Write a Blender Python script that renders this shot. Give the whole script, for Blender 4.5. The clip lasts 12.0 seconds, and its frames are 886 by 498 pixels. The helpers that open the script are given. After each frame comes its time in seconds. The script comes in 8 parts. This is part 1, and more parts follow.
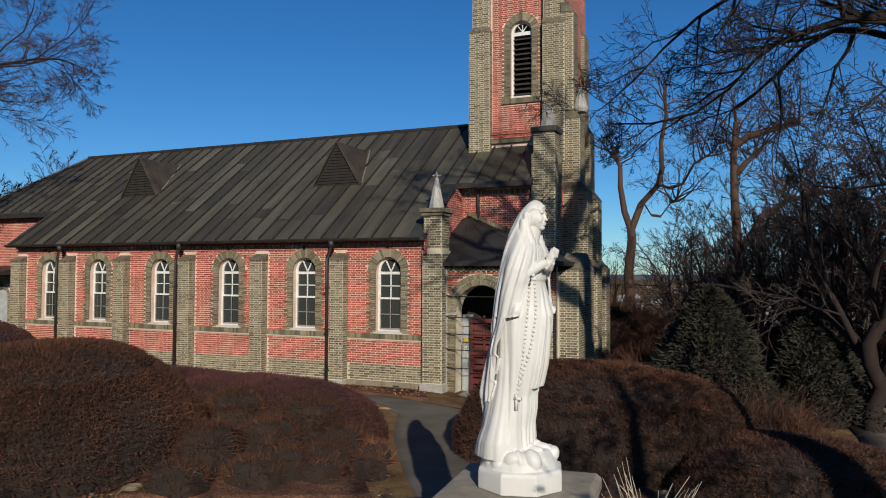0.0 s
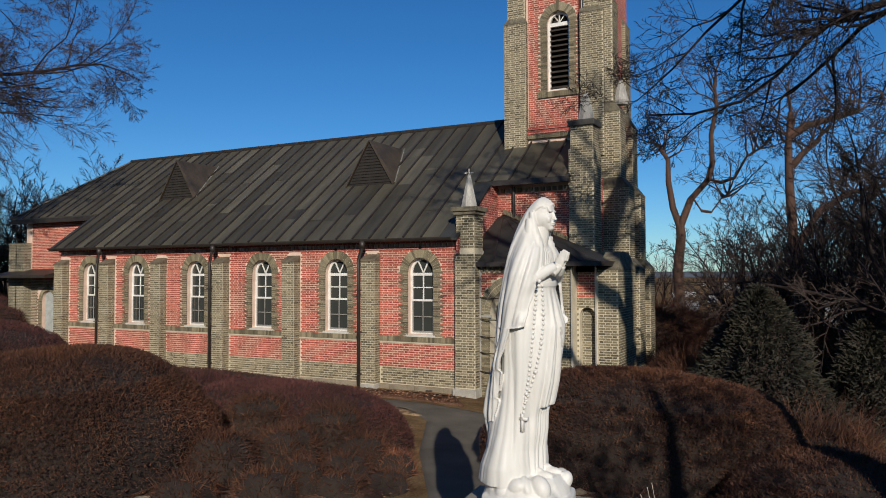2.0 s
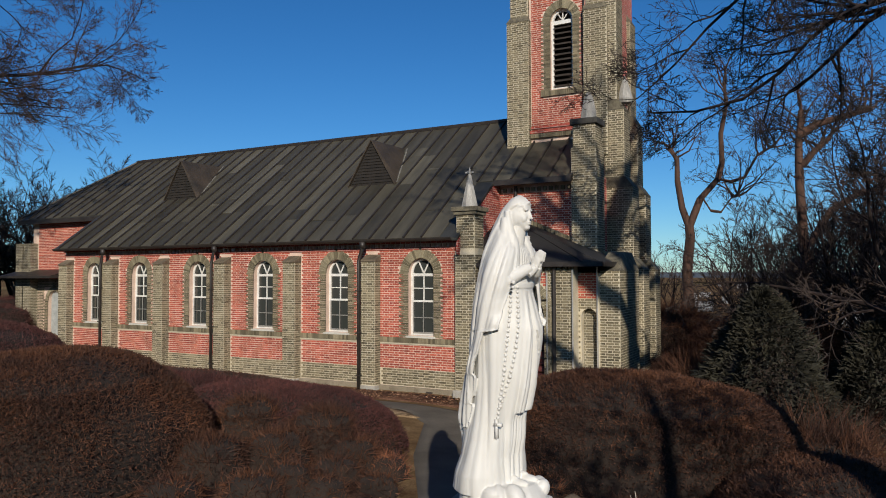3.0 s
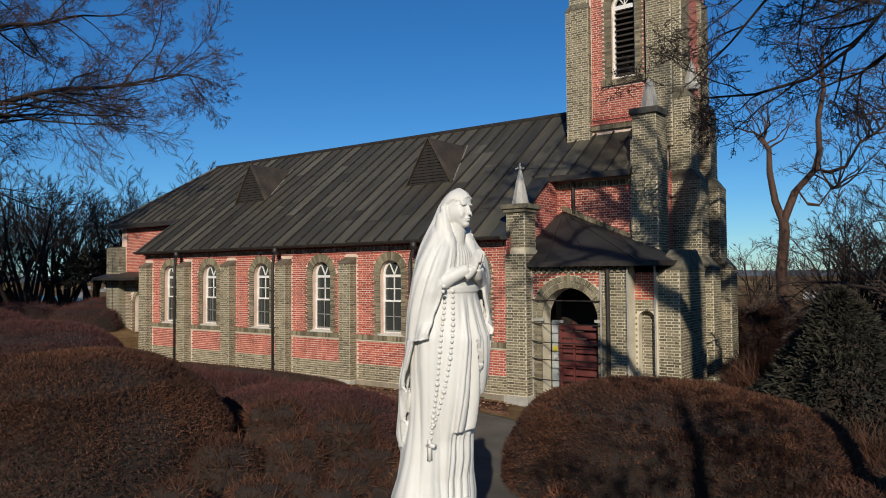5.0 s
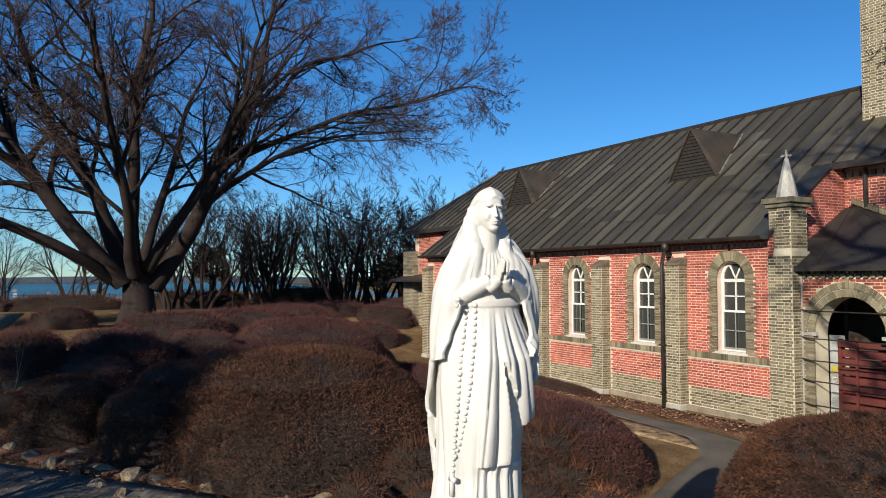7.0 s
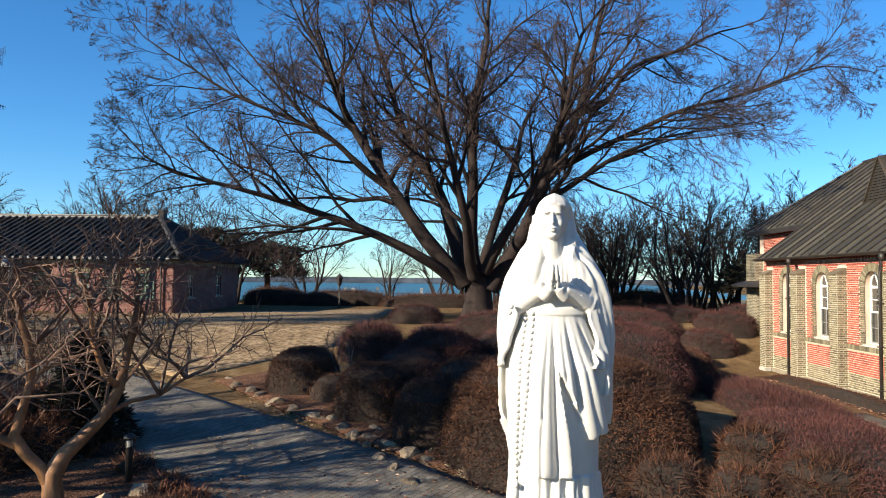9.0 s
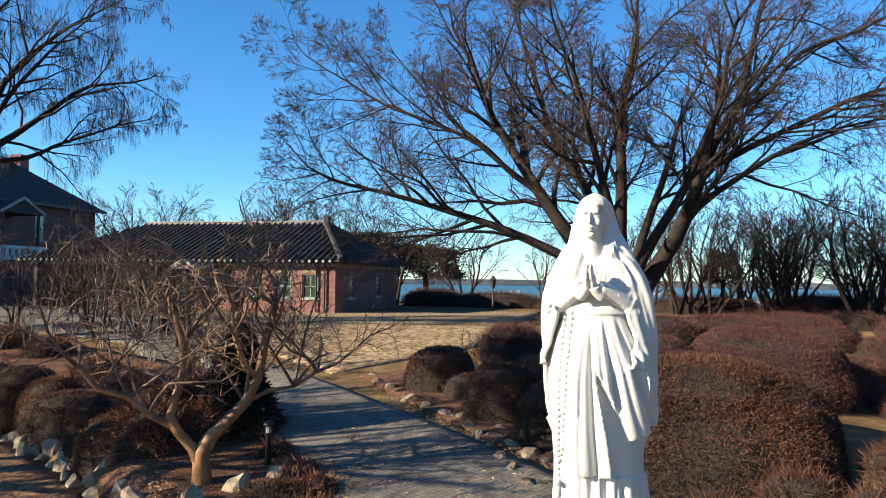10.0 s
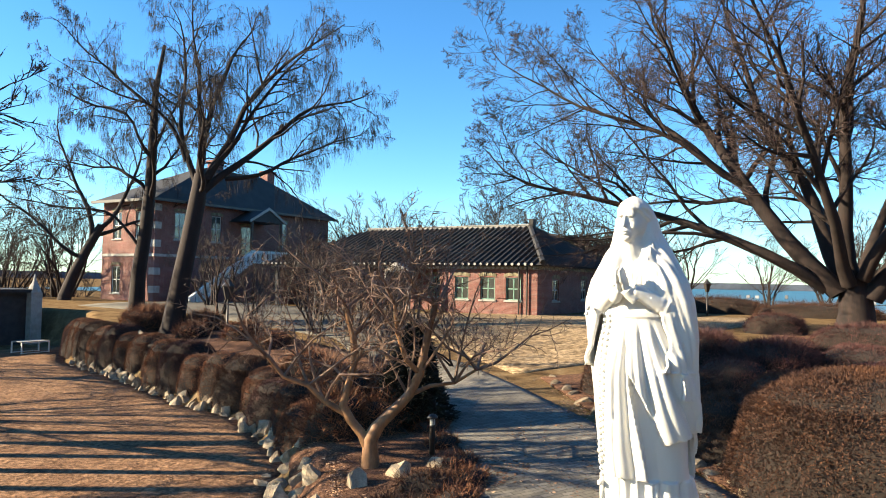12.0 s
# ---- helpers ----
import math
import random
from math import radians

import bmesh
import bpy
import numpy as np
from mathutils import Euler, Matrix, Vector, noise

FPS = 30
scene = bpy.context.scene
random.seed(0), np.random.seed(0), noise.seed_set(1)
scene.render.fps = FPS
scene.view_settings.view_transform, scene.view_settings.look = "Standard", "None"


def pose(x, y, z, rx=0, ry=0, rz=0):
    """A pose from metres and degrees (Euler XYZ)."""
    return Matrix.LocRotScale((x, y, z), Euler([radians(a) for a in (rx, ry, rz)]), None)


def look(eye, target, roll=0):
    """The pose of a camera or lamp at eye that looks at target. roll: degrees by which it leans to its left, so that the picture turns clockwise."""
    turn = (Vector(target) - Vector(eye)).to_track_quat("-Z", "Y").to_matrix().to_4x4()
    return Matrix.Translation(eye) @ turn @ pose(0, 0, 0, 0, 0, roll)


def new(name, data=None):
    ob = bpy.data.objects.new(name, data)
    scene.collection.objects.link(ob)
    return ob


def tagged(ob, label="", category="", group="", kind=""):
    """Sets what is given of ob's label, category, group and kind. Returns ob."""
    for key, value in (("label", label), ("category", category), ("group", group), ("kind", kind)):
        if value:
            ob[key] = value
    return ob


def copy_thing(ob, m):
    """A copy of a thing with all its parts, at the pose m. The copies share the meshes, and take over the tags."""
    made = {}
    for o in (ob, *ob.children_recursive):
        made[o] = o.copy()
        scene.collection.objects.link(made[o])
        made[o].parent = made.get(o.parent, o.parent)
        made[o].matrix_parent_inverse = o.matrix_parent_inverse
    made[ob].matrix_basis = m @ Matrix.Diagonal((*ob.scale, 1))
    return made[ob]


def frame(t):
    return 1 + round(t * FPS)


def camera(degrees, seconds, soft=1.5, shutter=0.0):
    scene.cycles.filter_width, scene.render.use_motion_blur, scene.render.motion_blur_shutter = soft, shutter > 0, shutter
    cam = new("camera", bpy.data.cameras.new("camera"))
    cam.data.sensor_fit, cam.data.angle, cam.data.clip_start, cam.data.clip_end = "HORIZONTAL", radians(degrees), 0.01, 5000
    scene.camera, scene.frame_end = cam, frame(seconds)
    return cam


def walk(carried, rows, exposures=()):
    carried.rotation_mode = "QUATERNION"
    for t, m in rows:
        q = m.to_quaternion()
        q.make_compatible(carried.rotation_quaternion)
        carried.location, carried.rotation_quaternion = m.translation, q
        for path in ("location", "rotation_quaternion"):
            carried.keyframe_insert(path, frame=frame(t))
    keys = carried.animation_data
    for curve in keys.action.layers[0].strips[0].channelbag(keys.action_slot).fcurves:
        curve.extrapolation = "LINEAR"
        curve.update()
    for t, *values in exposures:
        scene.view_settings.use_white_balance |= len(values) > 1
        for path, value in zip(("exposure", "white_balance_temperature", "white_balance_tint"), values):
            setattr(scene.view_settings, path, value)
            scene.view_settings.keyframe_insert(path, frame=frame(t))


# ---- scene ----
cam = camera(62.5, 12.0, 1.0)
PATH = [
    (0, (0.29, 1.295, 3.322), (-0.516, 3.124, 3.392), 0.2),
    (0.5, (0.321, 1.512, 3.337), (-0.542, 3.315, 3.408), 0.1),
    (1, (0.36, 1.739, 3.358), (-0.527, 3.53, 3.428), 0.0),
    (1.5, (0.406, 1.932, 3.38), (-0.5, 3.714, 3.448), -0.1),
    (2, (0.445, 2.122, 3.391), (-0.486, 3.891, 3.457), -0.2),
    (2.5, (0.513, 2.296, 3.395), (-0.436, 4.055, 3.461), -0.2),
    (4.3, (1.192, 3.168, 3.388), (0.125, 4.858, 3.456), -0.4),
    (4.5, (1.263, 3.327, 3.397), (0.162, 4.996, 3.464), -0.5),
    (5, (1.464, 3.737, 3.409), (0.269, 5.34, 3.477), -0.5),
    (5.5, (1.674, 4.208, 3.419), (0.379, 5.731, 3.488), -0.5),
    (6, (1.918, 4.678, 3.429), (0.505, 6.091, 3.5), -0.5),
    (6.5, (2.134, 5.207, 3.445), (0.536, 6.407, 3.52), -0.4),
    (7, (2.37, 5.724, 3.464), (0.61, 6.671, 3.541), -0.2),
    (7.5, (2.521, 6.262, 3.488), (0.643, 6.944, 3.566), 0.1),
    (7.7, (2.582, 6.469, 3.479), (0.668, 7.042, 3.559), 0.1),
    (9.3, (3.089, 7.902, 3.499), (1.096, 7.749, 3.58), 0.5),
    (9.5, (3.101, 8.078, 3.492), (1.118, 7.831, 3.573), 0.5),
    (10, (3.139, 8.486, 3.48), (1.196, 8.02, 3.565), 0.7),
    (10.5, (3.137, 8.863, 3.484), (1.239, 8.238, 3.568), 0.8),
    (11, (3.13, 9.211, 3.477), (1.286, 8.442, 3.562), 0.9),
    (11.5, (3.134, 9.5, 3.489), (1.354, 8.593, 3.574), 0.9),
    (12, (3.017, 9.745, 3.492), (1.303, 8.718, 3.576), 1.0),
]
walk(cam, [(t, look(eye, target, roll)) for t, eye, target, roll in PATH], [(0.0, -0.1, 6500, 10), (3.0, -0.1, 6500, 10), (5.5, -0.05, 6500, 9), (6.5, 0.2, 6500, 9), (7.5, 0.6, 6800, 9), (9.5, 1.25, 7200, 8), (12.0, 1.85, 8200, 7)])

# ---- light and air ----
SUN_FROM = Vector((0.545, -0.839, 0.0)).normalized()
SUN_ELEV = 23.0
world = bpy.data.worlds.new("world")
scene.world = world
world.use_nodes = True
wn = world.node_tree.nodes
sky = wn.new("ShaderNodeTexSky")
sky.sky_type = "NISHITA"
sky.sun_disc = False
sky.sun_elevation = radians(SUN_ELEV)
sky.sun_rotation = math.atan2(SUN_FROM.x, SUN_FROM.y)
sky.altitude = 60
sky.air_density, sky.dust_density, sky.ozone_density = 0.9, 0.08, 5.0
wn["Background"].inputs[1].default_value = 0.084
deeper = wn.new("ShaderNodeHueSaturation")
deeper.inputs["Saturation"].default_value = 1.18
world.node_tree.links.new(sky.outputs[0], deeper.inputs["Color"])
tint = wn.new("ShaderNodeMix")
tint.data_type, tint.blend_type = "RGBA", "MULTIPLY"
tint.inputs[0].default_value, tint.inputs[7].default_value = 1.0, (0.80, 1.04, 1.16, 1)
world.node_tree.links.new(deeper.outputs[0], tint.inputs[6])
world.node_tree.links.new(tint.outputs[2], wn["Background"].inputs[0])
sun = new("sun", bpy.data.lights.new("sun", "SUN"))
sun.data.energy, sun.data.angle, sun.data.color = 5.0, radians(0.5), (1.0, 0.92, 0.80)
ray_to = (-SUN_FROM * math.cos(radians(SUN_ELEV)) + Vector((0, 0, -math.sin(radians(SUN_ELEV)))))
sun.matrix_world = Matrix.Translation((10, -20, 30)) @ ray_to.to_track_quat("-Z", "Y").to_matrix().to_4x4()


# ---- mesh helpers ----
class Geo:
    """Vertices and faces of one mesh."""

    def __init__(self):
        self.v, self.f = [], []

    def quad(self, *pts):
        n = len(self.v)
        self.v += [tuple(p) for p in pts]
        self.f.append(tuple(range(n, n + len(pts))))
        return self

    def box(self, x0, x1, y0, y1, z0, z1):
        return self.hexa([(x0, y0, z0), (x1, y0, z0), (x1, y1, z0), (x0, y1, z0), (x0, y0, z1), (x1, y0, z1), (x1, y1, z1), (x0, y1, z1)])

    def hexa(self, p):
        """Eight corners: the lower four anticlockwise from above, then the upper four."""
        n = len(self.v)
        self.v += [tuple(q) for q in p]
        self.f += [tuple(n + i for i in q) for q in ((3, 2, 1, 0), (4, 5, 6, 7), (0, 1, 5, 4), (1, 2, 6, 5), (2, 3, 7, 6), (3, 0, 4, 7))]
        return self

    def prism(self, outline, a, b, put):
        """A closed outline of (u, w), swept from a to b; put(u, w, s) gives the place."""
        n, m = len(self.v), len(outline)
        self.v += [tuple(put(u, w, a)) for u, w in outline] + [tuple(put(u, w, b)) for u, w in outline]
        self.f += [tuple(range(n, n + m)), tuple(range(n + 2 * m - 1, n + m - 1, -1))]
        self.f += [(n + i, n + m + i, n + m + (i + 1) % m, n + (i + 1) % m) for i in range(m)]
        return self

    def tube(self, pts, radii, sides=6, cap=True):
        """A tapered tube along points."""
        pts = [Vector(p) for p in pts]
        n0 = len(self.v)
        up = Vector((0.3, 0.2, 1.0))
        for i, p in enumerate(pts):
            d = (pts[min(i + 1, len(pts) - 1)] - pts[max(i - 1, 0)])
            d = d.normalized() if d.length > 1e-9 else Vector((0, 0, 1))
            side = d.cross(up)
            if side.length < 0.05:
                side = d.cross(Vector((1, 0, 0)))
            side.normalize()
            fwd = side.cross(d)
            r = radii[i] if isinstance(radii, (list, tuple)) else radii
            for k in range(sides):
                a = 2 * math.pi * k / sides
                self.v.append(tuple(p + side * (r * math.cos(a)) + fwd * (r * math.sin(a))))
        for i in range(len(pts) - 1):
            a, b = n0 + i * sides, n0 + (i + 1) * sides
            self.f += [(a + k, a + (k + 1) % sides, b + (k + 1) % sides, b + k) for k in range(sides)]
        if cap:
            self.f.append(tuple(n0 + k for k in range(sides - 1, -1, -1)))
            e = n0 + (len(pts) - 1) * sides
            self.f.append(tuple(e + k for k in range(sides)))
        return self

    def lathe(self, centre, profile, sides=16):
        """A turned body: profile of (radius, height)."""
        n0 = len(self.v)
        cx, cy, cz = centre
        for r, z in profile:
            self.v += [(cx + r * math.cos(2 * math.pi * k / sides), cy + r * math.sin(2 * math.pi * k / sides), cz + z) for k in range(sides)]
        for i in range(len(profile) - 1):
            a, b = n0 + i * sides, n0 + (i + 1) * sides
            self.f += [(a + k, a + (k + 1) % sides, b + (k + 1) % sides, b + k) for k in range(sides)]
        self.f.append(tuple(n0 + k for k in range(sides - 1, -1, -1)))
        e = n0 + (len(profile) - 1) * sides
        self.f.append(tuple(e + k for k in range(sides)))
        return self

    def arrays(self, verts, faces):
        n = len(self.v)
        self.v += [tuple(p) for p in verts]
        self.f += [tuple(n + i for i in q) for q in faces]
        return self


def part(name, geo, material, parent=None, label="", smooth=False, bevel=0.0, mend=True, weld=False):
    """One mesh object from a Geo in world places; under a parent its places are taken from the parent's base."""
    me = bpy.data.meshes.new(name)
    me.from_pydata(geo.v, [], geo.f)
    if mend:
        bm = bmesh.new()
        bm.from_mesh(me)
        if weld:
            bmesh.ops.remove_doubles(bm, verts=bm.verts, dist=0.0005)
        bmesh.ops.recalc_face_normals(bm, faces=bm.faces)
        bm.to_mesh(me)
        bm.free()
    me.materials.append(material)
    if smooth:
        me.polygons.foreach_set("use_smooth", [True] * len(me.polygons))
    ob = new(name, me)
    if parent:
        ob.parent = parent
        root = parent
        at = Vector(root.location)
        while root.parent:
            root = root.parent
            at = at + Vector(root.location)
        me.transform(Matrix.Translation(-at))
    if bevel:
        mod = ob.modifiers.new("bevel", "BEVEL")
        mod.width, mod.segments, mod.limit_method = bevel, 2, "ANGLE"
    if label:
        ob["label"] = label
    return ob


def thing(name, at, label, category, group="", kind=""):
    ob = new(name)
    ob.location = at
    ob.empty_display_size = 0.1
    return tagged(ob, label, category, group, kind)


# ---- materials ----
def nodes_of(name):
    m = bpy.data.materials.new(name)
    m.use_nodes = True
    t = m.node_tree
    return m, t, t.nodes["Principled BSDF"]


def ramp(t, src, stops):
    r = t.nodes.new("ShaderNodeValToRGB")
    while len(r.color_ramp.elements) < len(stops):
        r.color_ramp.elements.new(0.5)
    for e, (p, c) in zip(r.color_ramp.elements, stops):
        e.position, e.color = p, (*c, 1) if len(c) == 3 else c
    t.links.new(src, r.inputs[0])
    return r.outputs[0]


def mixed(t, fac, a, b, mode="MIX"):
    m = t.nodes.new("ShaderNodeMix")
    m.data_type, m.blend_type = "RGBA", mode
    for sock, val in ((m.inputs[0], fac), (m.inputs[6], a), (m.inputs[7], b)):
        if isinstance(val, bpy.types.NodeSocket):
            t.links.new(val, sock)
        elif isinstance(val, (int, float)):
            sock.default_value = val
        else:
            sock.default_value = (*val, 1)
    return m.outputs[2]


def noisy(t, scale, detail=4.0, rough=0.6, coord=None, stretch=None):
    n = t.nodes.new("ShaderNodeTexNoise")
    n.inputs["Scale"].default_value, n.inputs["Detail"].default_value, n.inputs["Roughness"].default_value = scale, detail, rough
    if coord is None:
        coord = t.nodes.new("ShaderNodeNewGeometry").outputs["Position"]
    if stretch:
        mp = t.nodes.new("ShaderNodeMapping")
        mp.inputs["Scale"].default_value = stretch
        t.links.new(coord, mp.inputs[0])
        coord = mp.outputs[0]
    t.links.new(coord, n.inputs["Vector"])
    return n.outputs["Fac"]


def bumped(t, bsdf, height, strength=0.3, distance=0.02):
    b = t.nodes.new("ShaderNodeBump")
    b.inputs["Strength"].default_value, b.inputs["Distance"].default_value = strength, distance
    t.links.new(height, b.inputs["Height"])
    t.links.new(b.outputs[0], bsdf.inputs["Normal"])


def surface(name, dark, light, rough=0.8, scale=6.0, fine=60.0, bump=0.3, metal=0.0, stretch=None, spread=(0.3, 0.7), island=0.0, dist=0.01):
    """A worn surface between two colours, with stains and grain."""
    m, t, b = nodes_of(name)
    big = noisy(t, scale, 5, 0.6, stretch=stretch)
    small = noisy(t, fine, 3, 0.7, stretch=stretch)
    col = ramp(t, big, [(spread[0], dark), (spread[1], light)])
    grain = ramp(t, small, [(0.3, (0.72, 0.72, 0.72)), (0.7, (1.12, 1.12, 1.12))])
    col = mixed(t, 1.0, col, grain, "MULTIPLY")
    if island:
        g = t.nodes.new("ShaderNodeNewGeometry")
        lo, hi = 1 - island, 1 + island
        col = mixed(t, 1.0, col, ramp(t, g.outputs["Random Per Island"], [(0, (lo, lo, lo)), (1, (hi, hi, hi))]), "MULTIPLY")
    t.links.new(col, b.inputs["Base Color"])
    b.inputs["Roughness"].default_value, b.inputs["Metallic"].default_value = rough, metal
    if bump:
        bumped(t, b, small, bump, dist)
    return m


def brickwork(name, tones, mortar, width=0.165, row=0.067):
    """Laid bricks on upright walls along x or y, soot and rain marks over them."""
    m, t, b = nodes_of(name)
    pos = t.nodes.new("ShaderNodeNewGeometry").outputs["Position"]
    sep = t.nodes.new("ShaderNodeSeparateXYZ")
    t.links.new(pos, sep.inputs[0])
    add = t.nodes.new("ShaderNodeMath")
    t.links.new(sep.outputs[0], add.inputs[0])
    t.links.new(sep.outputs[1], add.inputs[1])
    com = t.nodes.new("ShaderNodeCombineXYZ")
    t.links.new(add.outputs[0], com.inputs[0])
    t.links.new(sep.outputs[2], com.inputs[1])
    br = t.nodes.new("ShaderNodeTexBrick")
    t.links.new(com.outputs[0], br.inputs["Vector"])
    br.offset, br.squash, br.squash_frequency = 0.5, 1.5, 2
    for key, val in (("Scale", 1.0), ("Mortar Size", 0.007), ("Mortar Smooth", 0.3), ("Bias", -0.1), ("Brick Width", width), ("Row Height", row)):
        br.inputs[key].default_value = val
    br.inputs["Color1"].default_value, br.inputs["Color2"].default_value = (*tones[0], 1), (*tones[1], 1)
    br.inputs["Mortar"].default_value = (*mortar, 1)
    stain = ramp(t, noisy(t, 0.9, 6, 0.65), [(0.3, (0.68, 0.68, 0.66)), (0.65, (1.1, 1.1, 1.1))])
    grain = ramp(t, noisy(t, 45, 3, 0.7), [(0.3, (0.8, 0.8, 0.8)), (0.7, (1.12, 1.12, 1.12))])
    col = mixed(t, 1.0, mixed(t, 1.0, br.outputs["Color"], stain, "MULTIPLY"), grain, "MULTIPLY")
    t.links.new(col, b.inputs["Base Color"])
    b.inputs["Roughness"].default_value = 0.9
    inv = t.nodes.new("ShaderNodeMath")
    inv.operation = "SUBTRACT"
    inv.inputs[0].default_value = 1.0
    t.links.new(br.outputs["Fac"], inv.inputs[1])
    bumped(t, b, inv.outputs[0], 0.5, 0.008)
    return m


def mottled(name, dark, light, patch=14.0, rough=0.95):
    """Rough ground: broad stains, hand-sized patches and grit."""
    m, t, b = nodes_of(name)
    col = ramp(t, noisy(t, 1.1, 5, 0.65), [(0.3, dark), (0.7, light)])
    mid = noisy(t, patch, 3, 0.6)
    col = mixed(t, 1.0, col, ramp(t, mid, [(0.40, (0.50, 0.48, 0.46)), (0.52, (0.95, 0.94, 0.93)), (0.66, (1.35, 1.32, 1.28))]), "MULTIPLY")
    fine = noisy(t, patch * 5, 3, 0.7)
    col = mixed(t, 1.0, col, ramp(t, fine, [(0.32, (0.6, 0.6, 0.6)), (0.68, (1.3, 1.3, 1.3))]), "MULTIPLY")
    t.links.new(col, b.inputs["Base Color"])
    b.inputs["Roughness"].default_value, b.inputs["Specular IOR Level"].default_value = rough, 0.1
    bumped(t, b, mid, 0.9, 0.05)
    return m


RED_BRICK = brickwork("red_brick", ((0.44, 0.082, 0.055), (0.27, 0.042, 0.032)), (0.60, 0.42, 0.34))
GREY_BRICK = brickwork("grey_brick", ((0.215, 0.182, 0.118), (0.105, 0.09, 0.06)), (0.50, 0.45, 0.34))
DARK_BRICK = brickwork("old_red_brick", ((0.22, 0.070, 0.055), (0.13, 0.042, 0.036)), (0.28, 0.20, 0.175))
STONE = surface("pale_stone", (0.28, 0.26, 0.22), (0.44, 0.42, 0.37), 0.85, 3, 50, 0.4)
WEATHERED = surface("mossy_brick_weathering", (0.055, 0.048, 0.034), (0.20, 0.172, 0.115), 0.92, 5, 40, 0.5)
GRANITE = surface("granite", (0.20, 0.172, 0.13), (0.34, 0.30, 0.235), 0.8, 4, 120, 0.25)
ROOF_METAL = surface("weathered_roof_sheet", (0.030, 0.030, 0.026), (0.075, 0.074, 0.064), 0.5, 0.8, 30, 0.12, 0.25, stretch=(1.6, 0.5, 0.5))
DARK_METAL = surface("dark_painted_metal", (0.018, 0.014, 0.012), (0.04, 0.033, 0.028), 0.5, 5, 60, 0.1)
WHITE_PAINT = surface("white_paint", (0.62, 0.60, 0.55), (0.80, 0.78, 0.73), 0.5, 4, 40, 0.05)
STATUE_WHITE, st_t, st_b = nodes_of("white_statue_paint")
st_stain = ramp(st_t, noisy(st_t, 2.2, 5, 0.6, stretch=(1, 1, 0.35)), [(0.3, (0.53, 0.515, 0.475)), (0.62, (0.61, 0.60, 0.565))])
st_t.links.new(st_stain, st_b.inputs["Base Color"])
st_b.inputs["Roughness"].default_value = 0.55
bumped(st_t, st_b, noisy(st_t, 60, 3, 0.6), 0.06, 0.004)
MAROON = surface("maroon_painted_boards", (0.085, 0.018, 0.014), (0.14, 0.03, 0.022), 0.6, 5, 60, 0.1)
GREY_DOOR = surface("grey_painted_wood", (0.30, 0.32, 0.31), (0.42, 0.44, 0.43), 0.6, 5, 60, 0.1)
# dark louvre wood, also the painted shade of deep openings
BLACK_GAP = surface("louvre_wood_and_gap_shade", (0.022, 0.016, 0.012), (0.05, 0.036, 0.027), 0.8, 5, 60, 0.1)
TILE_DARK = surface("dark_roof_tile", (0.012, 0.011, 0.0105), (0.032, 0.029, 0.027), 0.75, 1.2, 40, 0.3)
# near-black core colour: the shade between twigs is put into it
HEDGE_CORE = surface("foliage_inner_shade", (0.012, 0.008, 0.006), (0.03, 0.019, 0.013), 1.0, 3, 40, 0.3)
HEDGE = surface("brown_hedge_twigs", (0.030, 0.0090, 0.0038), (0.094, 0.033, 0.0112), 0.8, 1.1, 30, 0.0, island=0.5)
HEDGE_RED = surface("red_hedge_twigs", (0.040, 0.012, 0.010), (0.090, 0.026, 0.020), 0.8, 1.1, 30, 0.0, island=0.5)
SHRUB = surface("red_brown_shrub_twigs", (0.10, 0.034, 0.016), (0.26, 0.098, 0.040), 0.8, 1.6, 30, 0.0, island=0.5)
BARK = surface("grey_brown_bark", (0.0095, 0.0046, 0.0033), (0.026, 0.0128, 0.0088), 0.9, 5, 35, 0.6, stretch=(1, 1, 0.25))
TWIG = surface("brown_twigs", (0.024, 0.016, 0.013), (0.058, 0.039, 0.031), 0.9, 3, 30, 0.0)
PINK_TWIG = surface("reddish_twigs", (0.034, 0.020, 0.017), (0.082, 0.047, 0.038), 0.9, 3, 30, 0.0)
ORANGE_BARK = surface("smooth_orange_bark", (0.12, 0.048, 0.018), (0.42, 0.20, 0.085), 0.6, 2.5, 25, 0.15, stretch=(1, 1, 0.35))
EVERGREEN = surface("dark_conifer_needles", (0.009, 0.009, 0.005), (0.030, 0.026, 0.013), 0.8, 1.5, 30, 0.0, island=0.5)
ROCK = surface("garden_rock", (0.060, 0.042, 0.027), (0.36, 0.27, 0.175), 0.92, 3.2, 30, 0.8, dist=0.03)


def height(x, y):
    """Height of the ground."""
    z = float(np.interp(x, (-70, -36, -27, -16, -10, -6, 0, 4, 9, 20), (1.5, 1.55, 1.6, 0.75, 0.22, -0.1, -0.2, -0.4, -1.0, -2.2)))
    if y > 12 and x < -6:
        k = min(1.0, (y - 12) / 5)
        z += (0.12 - z) * k * min(1.0, (-6 - x) / 4) * (1.0 if x > -26 else max(0.0, 1 - (-26 - x) / 6))
    edge = rock_line(y)
    d = x - edge
    if y < 2.5:
        k = min(1.0, max(0.0, (d + 1.3) / 1.5))
        k = k * k * (3 - 2 * k) * min(1.0, (2.5 - y) / 1.2)
        z += (-0.68 - z) * k
    far = max(0.0, math.hypot(x + 18, y - 2) - 52) if x < 4 or y < 20 else max(0.0, math.hypot(x + 6, y - 14) - 22)
    z -= 17 * (1 - math.exp(-far / 28)) if far > 0 else 0
    return z


